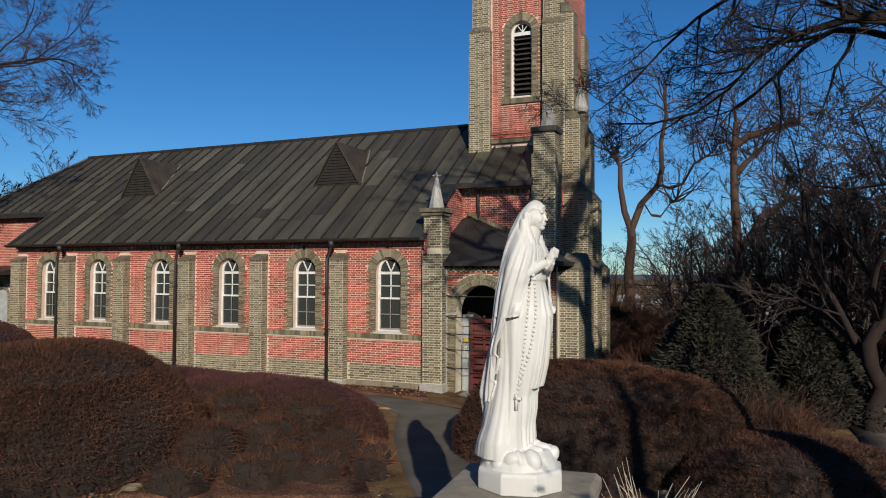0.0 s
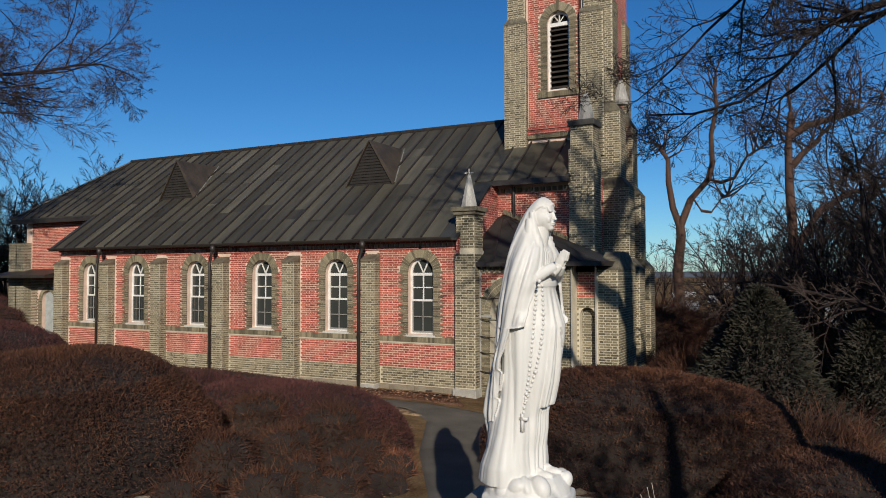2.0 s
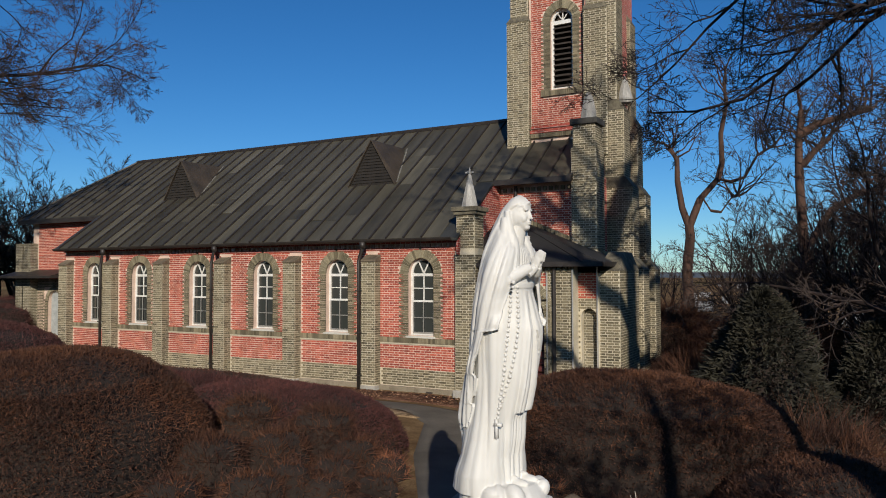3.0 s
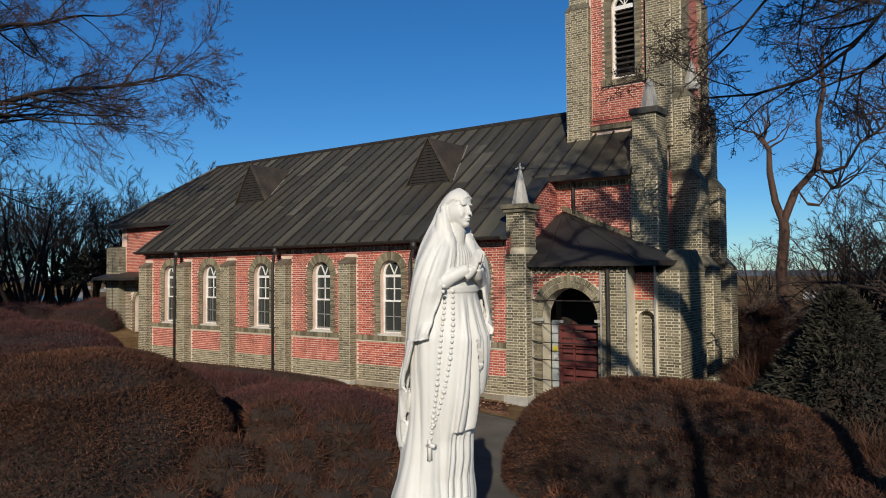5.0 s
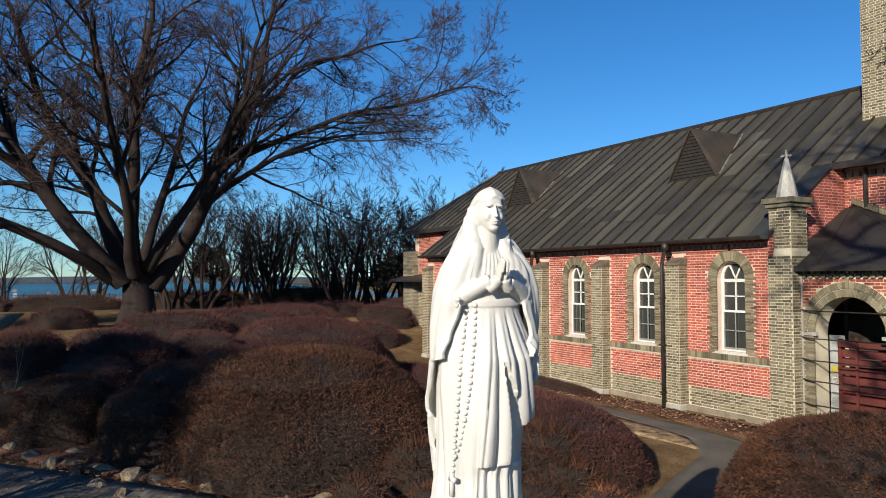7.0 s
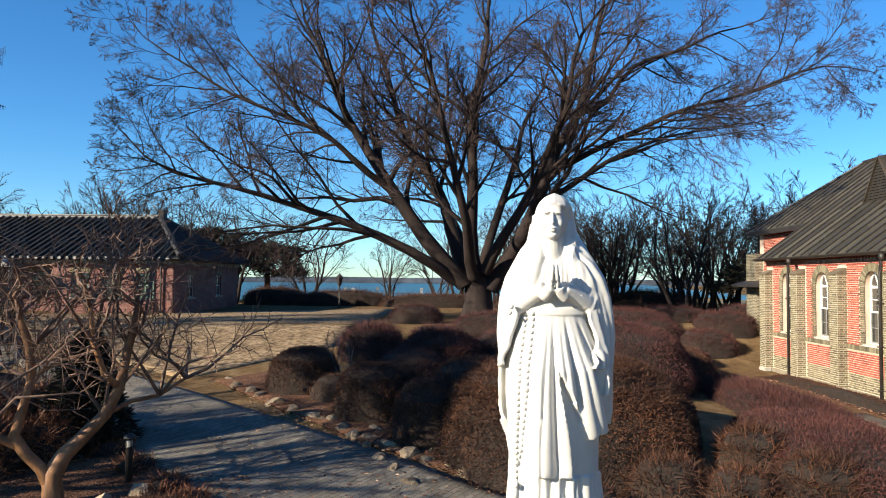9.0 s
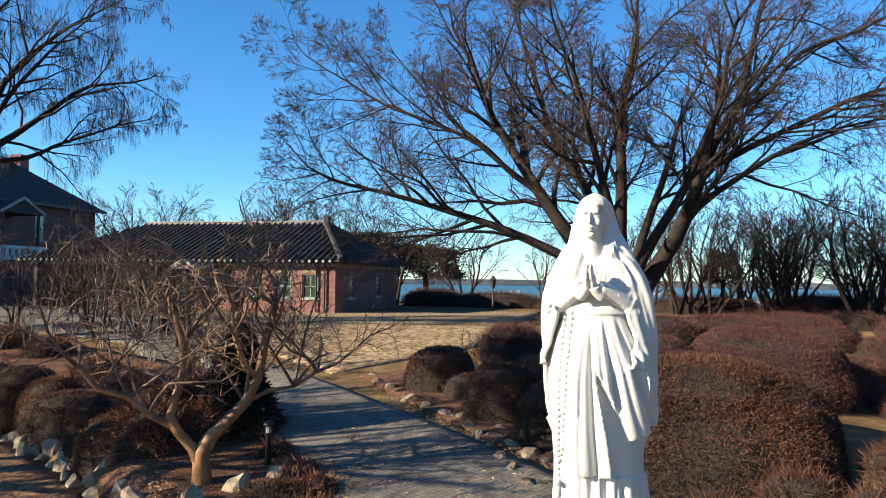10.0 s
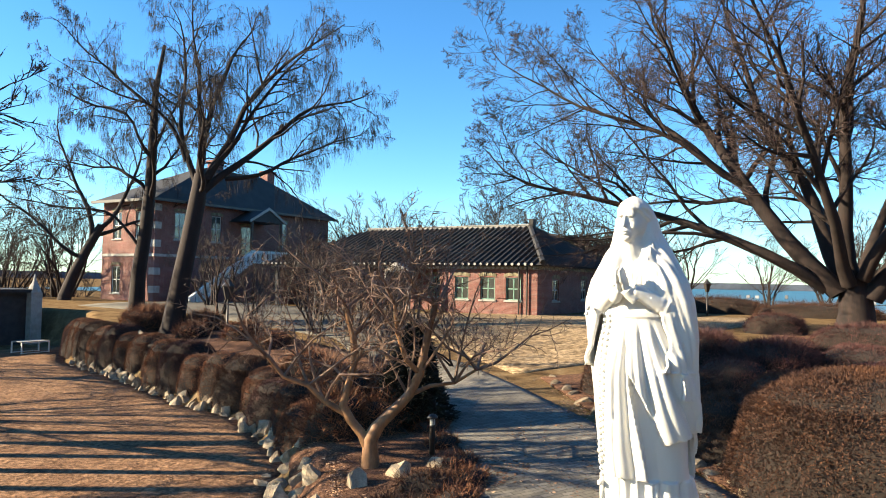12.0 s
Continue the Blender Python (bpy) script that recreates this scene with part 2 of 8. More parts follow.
def rock_line(y):
    """Where the stones along the lower lawn stand."""
    return float(np.interp(y, (-30, -22.6, -16.8, -9.2, -6.1, -1.4, -0.5, 1.0, 2.5), (-22.0, -17.3, -15.6, -12.95, -12.3, -9.3, -7.6, -6.4, -5.0)))

# ---- ground ----
def spread_axis(a, b, step, far, grow=1.25):
    """Even steps from a to b, then growing ones out to far on both sides."""
    inner = list(np.arange(a, b + 1e-6, step))
    out, s = [], step
    p = b
    while p < far:
        s *= grow
        p += s
        out.append(p)
    s, p, low = step, a, []
    while p > -far:
        s *= grow
        p -= s
        low.append(p)
    return low[::-1] + inner + out


GROUND, gt, gb = nodes_of("ground")
gpos = gt.nodes.new("ShaderNodeNewGeometry").outputs["Position"]
straw = ramp(gt, noisy(gt, 1.4, 6, 0.7), [(0.3, (0.10, 0.060, 0.032)), (0.55, (0.20, 0.132, 0.070)), (0.72, (0.27, 0.195, 0.115))])
litter = ramp(gt, noisy(gt, 26, 4, 0.75), [(0.3, (0.55, 0.52, 0.5)), (0.7, (1.2, 1.2, 1.2))])
gcol = mixed(gt, 1.0, straw, litter, "MULTIPLY")
gt.links.new(gcol, gb.inputs["Base Color"])
gb.inputs["Roughness"].default_value, gb.inputs["Specular IOR Level"].default_value = 1.0, 0.0
bumped(gt, gb, noisy(gt, 30, 4, 0.7), 0.6, 0.03)
xs = spread_axis(-34, 10, 0.33, 3500)
ys = spread_axis(-28, 32, 0.33, 3500)
g = Geo()
for y in ys:
    for x in xs:
        g.v.append((x, y, height(x, y)))
n = len(xs)
for j in range(len(ys) - 1):
    for i in range(n - 1):
        g.f.append((j * n + i, j * n + i + 1, (j + 1) * n + i + 1, (j + 1) * n + i))
ground = part("ground", g, GROUND, smooth=True, mend=False)
tagged(ground, "dry winter grass ground strewn with brown leaves", "ground", kind="structure")

# ---- church ----
def brick_faces(name, dark, light, island=0.35, rand=False):
    """The face of single bricks, each of its own tone."""
    m, t, b = nodes_of(name)
    if rand:
        r = t.nodes.new("ShaderNodeObjectInfo").outputs["Random"]
    else:
        r = t.nodes.new("ShaderNodeNewGeometry").outputs["Random Per Island"]
    mid = tuple((p + q) / 2 for p, q in zip(dark, light))
    col = ramp(t, r, [(0.0, dark), (0.45, mid), (1.0, light)])
    stain = ramp(t, noisy(t, 0.8, 6, 0.65), [(0.3, (0.70, 0.70, 0.68)), (0.62, (1.08, 1.08, 1.08))])
    streak = ramp(t, noisy(t, 2.2, 4, 0.6, stretch=(1, 1, 0.12)), [(0.35, (0.82, 0.82, 0.80)), (0.6, (1.05, 1.05, 1.05))])
    grain = ramp(t, noisy(t, 55, 3, 0.7), [(0.3, (0.8, 0.8, 0.8)), (0.7, (1.12, 1.12, 1.12))])
    col = mixed(t, 1.0, mixed(t, 1.0, mixed(t, 1.0, col, stain, "MULTIPLY"), streak, "MULTIPLY"), grain, "MULTIPLY")
    t.links.new(col, b.inputs["Base Color"])
    b.inputs["Roughness"].default_value = 0.88
    bumped(t, b, noisy(t, 70, 3, 0.7), 0.4, 0.006)
    return m


RED_FACE = brick_faces("red_brick_face", (0.25, 0.042, 0.027), (0.48, 0.112, 0.068))
RED_FACE_ONE = brick_faces("red_brick_face_single", (0.25, 0.042, 0.027), (0.48, 0.112, 0.068), rand=True)
GREY_FACE = brick_faces("grey_brick_face", (0.090, 0.074, 0.044), (0.265, 0.222, 0.140))
GREY_FACE_ONE = brick_faces("grey_brick_face_single", (0.12, 0.10, 0.06), (0.28, 0.24, 0.155), rand=True)
MORTAR_RED = surface("pink_mortar", (0.56, 0.40, 0.31), (0.76, 0.58, 0.47), 0.95, 2, 80, 0.3)
MORTAR_GREY = surface("lime_mortar", (0.46, 0.40, 0.28), (0.64, 0.57, 0.43), 0.95, 2, 80, 0.3)

church = thing("church", (-16.5, 20, 0), "red and grey brick church with a dark sheet-metal roof", "church")
south = lambda y0: (lambda u, z, d: (u, y0 + d, z))
east = lambda x0: (lambda u, z, d: (x0 - d, u, z))
YW = 19.9


def arched_wall(u0, u1, z0, z1, openings, thick, put, seg=14):
    """A wall with round-headed openings through it; openings: (middle, half, bottom, spring)."""
    g = Geo()

    def panel(a, b, c, d):
        g.quad(put(a, c, 0), put(b, c, 0), put(b, d, 0), put(a, d, 0))
        g.quad(put(b, c, thick), put(a, c, thick), put(a, d, thick), put(b, d, thick))

    at = u0
    for c, half, zb, zs in sorted(openings):
        panel(at, c - half, z0, z1)
        panel(c - half, c + half, z0, zb)
        arc = [(c - half * math.cos(math.pi * i / seg), zs + half * math.sin(math.pi * i / seg)) for i in range(seg + 1)]
        for d in (0, thick):
            for (a, za), (b, zb2) in zip(arc, arc[1:]):
                pts = [put(a, za, d), put(b, zb2, d), put(b, z1, d), put(a, z1, d)]
                g.quad(*(pts if d == 0 else pts[::-1]))
        rim = [(c - half, zb)] + arc + [(c + half, zb)]
        for (a, za), (b, zb2) in zip(rim, rim[1:] + rim[:1]):
            g.quad(put(a, za, 0), put(a, za, thick), put(b, zb2, thick), put(b, zb2, 0))
        at = c + half
    panel(at, u1, z0, z1)
    for u in (u0, u1):
        g.quad(put(u, z0, 0), put(u, z0, thick), put(u, z1, thick), put(u, z1, 0))
    for z in (z0, z1):
        g.quad(put(u0, z, 0), put(u1, z, 0), put(u1, z, thick), put(u0, z, thick))
    return g


def brick_rects(u0, u1, z0, z1, hole=None, rng=None):
    """Flemish bond: long and short faces by turns; hole(u, z) leaves a brick out."""
    out, row, joint = [], 0.067, 0.0145
    n = max(1, round((z1 - z0) / row))
    row = (z1 - z0) / n
    k0 = round(z0 / 0.067)
    for k in range(n):
        z = z0 + k * row
        u = u0 - (0.0 if (k + k0) % 2 else 0.171)
        long = True
        while u < u1 - 0.01:
            w = 0.226 if long else 0.116
            a, b = max(u, u0), min(u + w, u1)
            if b - a > 0.04 and not (hole and hole((a + b) / 2, z + row / 2)):
                out.append((a + joint / 2, b - joint / 2, z + joint / 2, z + row - joint / 2))
            u += w
            long = not long
    return out


def brick_field(rects, put, proud=0.007, seed=1):
    g, rng = Geo(), random.Random(seed)
    for a, b, c, d in rects:
        p = proud + rng.uniform(-0.002, 0.003)
        n = len(g.v)
        g.v += [put(a, c, 0), put(b, c, 0), put(b, d, 0), put(a, d, 0), put(a + 0.002, c + 0.002, -p), put(b - 0.002, c + 0.002, -p), put(b - 0.002, d - 0.002, -p), put(a + 0.002, d - 0.002, -p)]
        g.f += [(n + 4, n + 5, n + 6, n + 7), (n, n + 1, n + 5, n + 4), (n + 1, n + 2, n + 6, n + 5), (n + 2, n + 3, n + 7, n + 6), (n + 3, n, n + 4, n + 7)]
    return g


def laid(name, rects, put, material, parent, seed=1):
    return tagged(part(name, brick_field(rects, put, seed=seed), material, parent, mend=False), kind="stuff")


WINDOWS = (-9.63, -12.51, -15.39, -18.27, -21.15, -23.60)
HALF, SILL, SPRING = 0.41, 1.68, 3.42
PILASTERS = (-11.2, -14.1, -17.0, -19.87, -22.5, -25.05)


def window_hole(u, z):
    for c in WINDOWS:
        if abs(u - c) < HALF + 0.20 and SILL - 0.08 < z < SPRING:
            return True
        if z >= SPRING and math.hypot(u - c, z - SPRING) < HALF + 0.24:
            return True
    return False


aisle = part("wall", arched_wall(-25.3, -8.0, -0.4, 4.3, [(c, HALF, SILL, SPRING) for c in WINDOWS], 0.42, south(YW)), MORTAR_RED, church, "red brick aisle wall with grey brick base", weld=True)
band_hole = lambda u, z: window_hole(u, z) or 1.40 < z < 1.62 or any(abs(u - p) < 0.24 for p in PILASTERS)
laid("brick", brick_rects(-25.3, -11.4, 0.74, 4.06, band_hole), south(YW), RED_FACE, aisle, 2)
near = brick_rects(-11.4, -8.42, 0.74, 4.06, band_hole)
single = [r for r in near if r[2] < 1.40][:150] + [r for r in near if r[2] > 1.6][:150]
laid("brick", [r for r in near if r not in single], south(YW), RED_FACE, aisle, 4)
SHAPES = {}
for a, b, c, d in single:
    key = (round(b - a, 3), round(d - c, 3))
    if key not in SHAPES:
        sg = brick_field([(0, b - a, 0, d - c)], lambda u, z, dd: (u, dd, z))
        sm_ = bpy.data.meshes.new("brick")
        sm_.from_pydata(sg.v, [], sg.f)
        sm_.materials.append(RED_FACE_ONE)
        SHAPES[key] = sm_
    bo = new("brick", SHAPES[key])
    bo.parent = aisle
    bo.location = Vector((a, YW, c)) - Vector(church.location)
low = part("base_course", Geo().box(-25.34, -8.0, YW - 0.004, YW, 0.26, 0.74), MORTAR_GREY, church)
laid("brick", brick_rects(-25.3, -8.4, 0.27, 0.735, lambda u, z: any(abs(u - p) < 0.24 for p in PILASTERS)), south(YW - 0.004), GREY_FACE, low, 3)
part("back_wall", Geo().box(-25.3, -8.0, 30.2, 30.6, -0.4, 4.3), RED_BRICK, church)
part("end_wall", Geo().box(-25.3, -24.9, 20.32, 30.2, -0.4, 4.3), RED_BRICK, church)
g = Geo()
FOUNDATION = surface("tan_foundation_stone", (0.17, 0.14, 0.095), (0.31, 0.265, 0.19), 0.9, 2.5, 40, 0.4)
u, rng = -25.3, random.Random(5)
while u < -8.3:
    w = min(rng.uniform(0.7, 1.1), -8.2 - u)
    stone = part("foundation_stone", Geo().box(u + 0.006, u + w - 0.006, YW - 0.07 - rng.uniform(0, 0.012), YW, -0.4, 0.255), FOUNDATION, church, bevel=0.012)
    u += w + 0.001
part("air_vent", Geo().box(-9.42, -9.22, YW - 0.088, YW - 0.072, 0.02, 0.17), BLACK_GAP, church)

# tooth cornice, gutter and pipes
dents = Geo()
u = -25.2
while u < -8.5:
    dents.box(u, u + 0.095, YW - 0.075, YW, 4.13, 4.22)
    u += 0.17
tagged(part("dentil", dents, brick_faces("dentil_brick", (0.30, 0.17, 0.13), (0.50, 0.38, 0.30)), church), kind="stuff")
part("cornice_band", Geo().box(-25.3, -8.4, YW - 0.10, YW, 4.222, 4.30), RED_BRICK, church)
part("string_course", Geo().box(-25.3, -8.4, YW - 0.03, YW, 4.06, 4.125), RED_BRICK, church)


def gutter(x0, x1, y, z, r=0.085):
    g = Geo()
    prof = [(r * math.cos(a), r * math.sin(a)) for a in np.linspace(math.pi, 2 * math.pi, 9)]
    prof += [(0.85 * r * math.cos(a), 0.85 * r * math.sin(a)) for a in np.linspace(2 * math.pi, math.pi, 9)]
    g.prism(prof, x0, x1, lambda u, w, s: (s, y + u, z + w))
    return g


part("gutter", gutter(-25.45, -8.45, 19.52, 4.36), DARK_METAL, church)
part("fascia", Geo().box(-25.4, -8.45, 19.6, 19.66, 4.27, 4.39), DARK_METAL, church)
for x in (-11.43, -17.23, -22.73):
    g = Geo().tube([(x + 0.12, 19.5, 4.30), (x + 0.12, 19.5, 4.12), (x + 0.1, 19.48, 4.05), (x - 0.02, 19.55, 3.86), (x - 0.03, 19.53, 3.75), (x - 0.03, 19.53, 0.05)], 0.05, 8)
    g.lathe((x + 0.12, 19.5, 4.1), [(0.05, 0), (0.085, 0.07), (0.09, 0.2)], 10)
    pipe = part("downpipe", g, DARK_METAL, church, smooth=True)
    for z in (0.5, 1.7, 2.9):
        part("pipe_bracket", Geo().box(x - 0.1, x + 0.04, 19.46, 19.6, z, z + 0.035), DARK_METAL, pipe)

# sill bands of upright bricks, bay by bay
bays = [(a + 0.23, b - (0.23 if b != -8.45 else 0)) for a, b in zip(sorted(PILASTERS), sorted(PILASTERS)[1:] + [-8.45])]
for a, b in bays:
    band = part("sill_band", Geo().box(a, b, YW - 0.035, YW, 1.425, 1.47), MORTAR_GREY, church)
    g = Geo()
    u = a
    while u < b - 0.03:
        g.box(u + 0.004, min(u + 0.066, b) - 0.004, YW - 0.06, YW, 1.472, 1.615)
        u += 0.067
    tagged(part("brick", g, GREY_FACE, band), kind="stuff")

# pilasters
CAP_BRICK = surface("brown_cap_brick", (0.075, 0.058, 0.038), (0.19, 0.15, 0.10), 0.92, 5, 40, 0.4)
for x in PILASTERS:
    x0, x1 = x - 0.23, x + 0.23
    g = Geo().box(x0, x1, 19.6, YW, -0.4, 3.74)
    pil = part("pilaster", g, MORTAR_GREY, church)
    laid("brick", brick_rects(x0, x1, 0.26, 3.74), south(19.6), GREY_FACE, pil, int(-x * 7))
    g = brick_field(brick_rects(19.6, YW, 0.26, 3.74), east(x1), seed=int(-x * 9))
    tagged(part("brick", g, GREY_FACE, pil, mend=False), kind="stuff")
    part("weathering", Geo().hexa([(x0 - 0.02, 19.57, 3.74), (x1 + 0.02, 19.57, 3.74), (x1 + 0.02, YW, 3.74), (x0 - 0.02, YW, 3.74), (x0 - 0.02, 19.57, 3.775), (x1 + 0.02, 19.57, 3.775), (x1 + 0.02, YW, 3.95), (x0 - 0.02, YW, 3.95)]), CAP_BRICK, pil, bevel=0.01)
    part("foot", Geo().box(x0 - 0.03, x1 + 0.03, 19.56, YW - 0.09, -0.4, 0.24), STONE, pil, bevel=0.012)

# window surrounds: toothed jambs, wedge-shaped arch bricks, keystone, sill


def surround(c, half, zb, zs, put, parent, ring=0.25, count=23, singles=False):
    jamb = Geo()
    k, z, row = 0, zb - 0.05, 0.067
    while z < zs - 0.02:
        w = 0.215 if k % 2 else 0.30
        for sgn in (-1, 1):
            u0, u1 = c + sgn * half, c + sgn * (half + w)
            u0, u1 = min(u0, u1), max(u0, u1)
            if w > 0.25:
                m = (u0 + u1) / 2
                spans = [(u0, m - 0.004), (m + 0.004, u1)]
            else:
                spans = [(u0, u1)]
            for a, b in spans:
                jamb.hexa([put(*p) for p in ((a, z + 0.005, -0.014), (b, z + 0.005, -0.014), (b, z + 0.005, 0.02), (a, z + 0.005, 0.02), (a, z + row - 0.005, -0.014), (b, z + row - 0.005, -0.014), (b, z + row - 0.005, 0.02), (a, z + row - 0.005, 0.02))])
        k, z = k + 1, z + row
    base = arch_ring(c, half, half + ring + 0.01, zs, put, 0.004, 0.0)
    back = part("window_arch", base, MORTAR_GREY, parent)
    tagged(part("brick", jamb, GREY_FACE, back), kind="stuff")
    for i in range(count):
        a0, a1 = math.pi * (i + 0.06) / count, math.pi * (i + 0.94) / count
        key = i == count // 2
        r0, r1, pr = half - 0.005, half + ring + (0.07 if key else 0), 0.03 if key else 0.016
        pts = [(c + r * math.cos(a), zs + r * math.sin(a)) for r, a in ((r0, a0), (r1, a0), (r1, a1), (r0, a1))]
        part("keystone" if key else "arch_brick", Geo().hexa([put(u, z, -pr) for u, z in pts] + [put(u, z, 0.03) for u, z in pts]), GREY_FACE_ONE, back)
    return back


def arch_ring(c, r0, r1, zs, put, front, behind, seg=24):
    g = Geo()
    for i in range(seg):
        a0, a1 = math.pi * i / seg, math.pi * (i + 1) / seg
        pts = [(c + r * math.cos(a), zs + r * math.sin(a)) for r, a in ((r0, a0), (r1, a0), (r1, a1), (r0, a1))]
        g.hexa([put(u, z, -front) for u, z in pts] + [put(u, z, behind) for u, z in pts])
    return g


GLASS, glt, glb = nodes_of("old_window_glass")
glb.inputs["Base Color"].default_value = (0.040, 0.044, 0.040, 1)
glb.inputs["Roughness"].default_value, glb.inputs["IOR"].default_value = 0.06, 1.9
bumped(glt, glb, noisy(glt, 3.5, 2, 0.5), 0.4, 0.02)
SCREEN = surface("grey_storm_sash", (0.20, 0.19, 0.17), (0.32, 0.31, 0.28), 0.6, 5, 60, 0.1)
# the darkness of unlit rooms is put into this colour
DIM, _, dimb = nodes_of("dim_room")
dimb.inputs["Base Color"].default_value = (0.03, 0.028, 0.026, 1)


def church_window(c, parent, half=HALF, zb=SILL, zs=SPRING, put=south(YW)):
    """A white sash window under a fan light, set back in its reveal."""
    d0, d1 = 0.16, 0.24
    g = Geo()

    def bar(u0, u1, z0, z1, a=d0, b=d1, geo=None):
        (geo or g).hexa([put(*p) for p in ((u0, z0, a), (u1, z0, a), (u1, z0, b), (u0, z0, b), (u0, z1, a), (u1, z1, a), (u1, z1, b), (u0, z1, b))])

    w = 0.075
    bar(c - half, c - half + w, zb, zs)
    bar(c + half - w, c + half, zb, zs)
    bar(c - half + w, c + half - w, zb, zb + 0.06)
    bar(c - half + w, c + half - w, zs - 0.10, zs - 0.02)
    mid = zb + 0.92
    bar(c - half + w, c + half - w, mid, mid + 0.055)
    seg = 16
    for i in range(seg):
        a0, a1 = math.pi * i / seg, math.pi * (i + 1) / seg
        pts = [(c + r * math.cos(a), zs + r * math.sin(a)) for r, a in ((half - 0.07, a0), (half, a0), (half, a1), (half - 0.07, a1))]
        g.hexa([put(u, z, d0) for u, z in pts] + [put(u, z, d1) for u, z in pts])
    win = part("window", g, WHITE_PAINT, parent, "white painted round-headed sash window", bevel=0.004)
    fan = Geo()
    for a in (62, 118):
        ca, sa = math.cos(radians(a)), math.sin(radians(a))
        nx, nz = -sa * 0.018, ca * 0.018
        p0, p1 = (c, zs - 0.02), (c + (half - 0.06) * ca * 1.0, zs + (half - 0.06) * sa)
        pts = [(p0[0] + nx, p0[1] + nz), (p0[0] - nx, p0[1] - nz), (p1[0] - nx, p1[1] - nz), (p1[0] + nx, p1[1] + nz)]
        fan.hexa([put(u, z, d0 + 0.01) for u, z in pts] + [put(u, z, d1 - 0.01) for u, z in pts])
    part("fan_bar", fan, WHITE_PAINT, win)
    upper = Geo()
    bar(c - 0.016, c + 0.016, mid + 0.055, zs - 0.10, d0 + 0.01, d1 - 0.01, upper)
    hz = (mid + 0.055 + zs - 0.10) / 2
    bar(c - half + w, c + half - w, hz - 0.014, hz + 0.014, d0 + 0.01, d1 - 0.01, upper)
    part("glazing_bar", upper, WHITE_PAINT, win)
    lower = Geo()
    bar(c - 0.012, c + 0.012, zb + 0.06, mid, d0 - 0.02, d0 - 0.001, lower)
    hz2 = (zb + 0.06 + mid) / 2
    bar(c - half + w, c + half - w, hz2 - 0.012, hz2 + 0.012, d0 - 0.02, d0 - 0.001, lower)
    for u in (c - half + w - 0.005, c + half - w - 0.025):
        bar(u, u + 0.03, zb + 0.05, mid, d0 - 0.022, d0 - 0.001, lower)
    bar(c - half + w - 0.005, c + half - w + 0.005, zb + 0.05, zb + 0.09, d0 - 0.021, d0 - 0.001, lower)
    part("storm_sash", lower, SCREEN, win, "weathered grey outer sash")
    for u0, u1 in ((c - half + w, c - 0.012), (c + 0.012, c + half - w)):
        for z0, z1 in ((zb + 0.06, hz2), (hz2, mid), (mid + 0.055, hz), (hz, zs - 0.10)):
            p = Geo()
            bar(u0, u1, z0, z1, d0 + 0.03, d0 + 0.036, p)
            part("pane", p, GLASS, win)
    p = Geo()
    for i in range(12):
        a0, a1 = math.pi * i / 12, math.pi * (i + 1) / 12
        r = half - 0.06
        p.quad(put(c, zs - 0.02, d0 + 0.03), put(c + r * math.cos(a0), zs + r * math.sin(a0), d0 + 0.03), put(c + r * math.cos(a1), zs + r * math.sin(a1), d0 + 0.03))
    part("fan_pane", p, GLASS, win)
    # dark sheet standing in for the unlit room behind the panes
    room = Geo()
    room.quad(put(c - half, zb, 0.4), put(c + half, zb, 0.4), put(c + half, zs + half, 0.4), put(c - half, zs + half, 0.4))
    part("room_shade_sheet", room, DIM, win)
    sill = Geo()
    sill.hexa([put(*q) for q in ((c - half - 0.06, zb - 0.07, -0.05), (c + half + 0.06, zb - 0.07, -0.05), (c + half + 0.06, zb - 0.07, 0.16), (c - half - 0.06, zb - 0.07, 0.16), (c - half - 0.06, zb - 0.015, -0.05), (c + half + 0.06, zb - 0.015, -0.05), (c + half + 0.06, zb + 0.004, 0.16), (c - half - 0.06, zb + 0.004, 0.16))])
    part("sill", sill, surface("pale_sill_" + str(int(-c * 10)), (0.46, 0.44, 0.38), (0.62, 0.60, 0.54), 0.8, 4, 60, 0.2), win, bevel=0.008)
    return win


for c in WINDOWS:
    surround(c, HALF, SILL, SPRING, south(YW), church)
    church_window(c, church)

# ---- roof ----
PANEL, pt, pb = nodes_of("roof_panel_sheet")
prand = pt.nodes.new("ShaderNodeObjectInfo").outputs["Random"]
ptone = ramp(pt, prand, [(0.0, (0.048, 0.043, 0.032)), (0.5, (0.074, 0.066, 0.048)), (0.85, (0.100, 0.090, 0.066)), (1.0, (0.135, 0.122, 0.090))])
pstain = ramp(pt, noisy(pt, 1.0, 6, 0.65, stretch=(3, 0.5, 0.5)), [(0.3, (0.62, 0.62, 0.60)), (0.7, (1.22, 1.22, 1.18))])
pt.links.new(mixed(pt, 1.0, ptone, pstain, "MULTIPLY"), pb.inputs["Base Color"])
pb.inputs["Roughness"].default_value, pb.inputs["Metallic"].default_value = 0.52, 0.2
bumped(pt, pb, noisy(pt, 9, 3, 0.6), 0.15, 0.02)
SLOPE, EAVE_Y, EAVE_Z, RIDGE_Y, RIDGE_Z = 0.7386, 19.55, 4.36, 25.25, 8.57
rz = lambda y: EAVE_Z + SLOPE * (y - EAVE_Y)
deck = Geo()
lift = 0.09
south_deck = [(-25.5, EAVE_Y), (-8.3, EAVE_Y), (-8.3, 21.9), (-5.95, 21.9), (-5.95, RIDGE_Y), (-28.0, RIDGE_Y), (-31.0, 21.45), (-25.5, 21.45)]
m = len(south_deck)
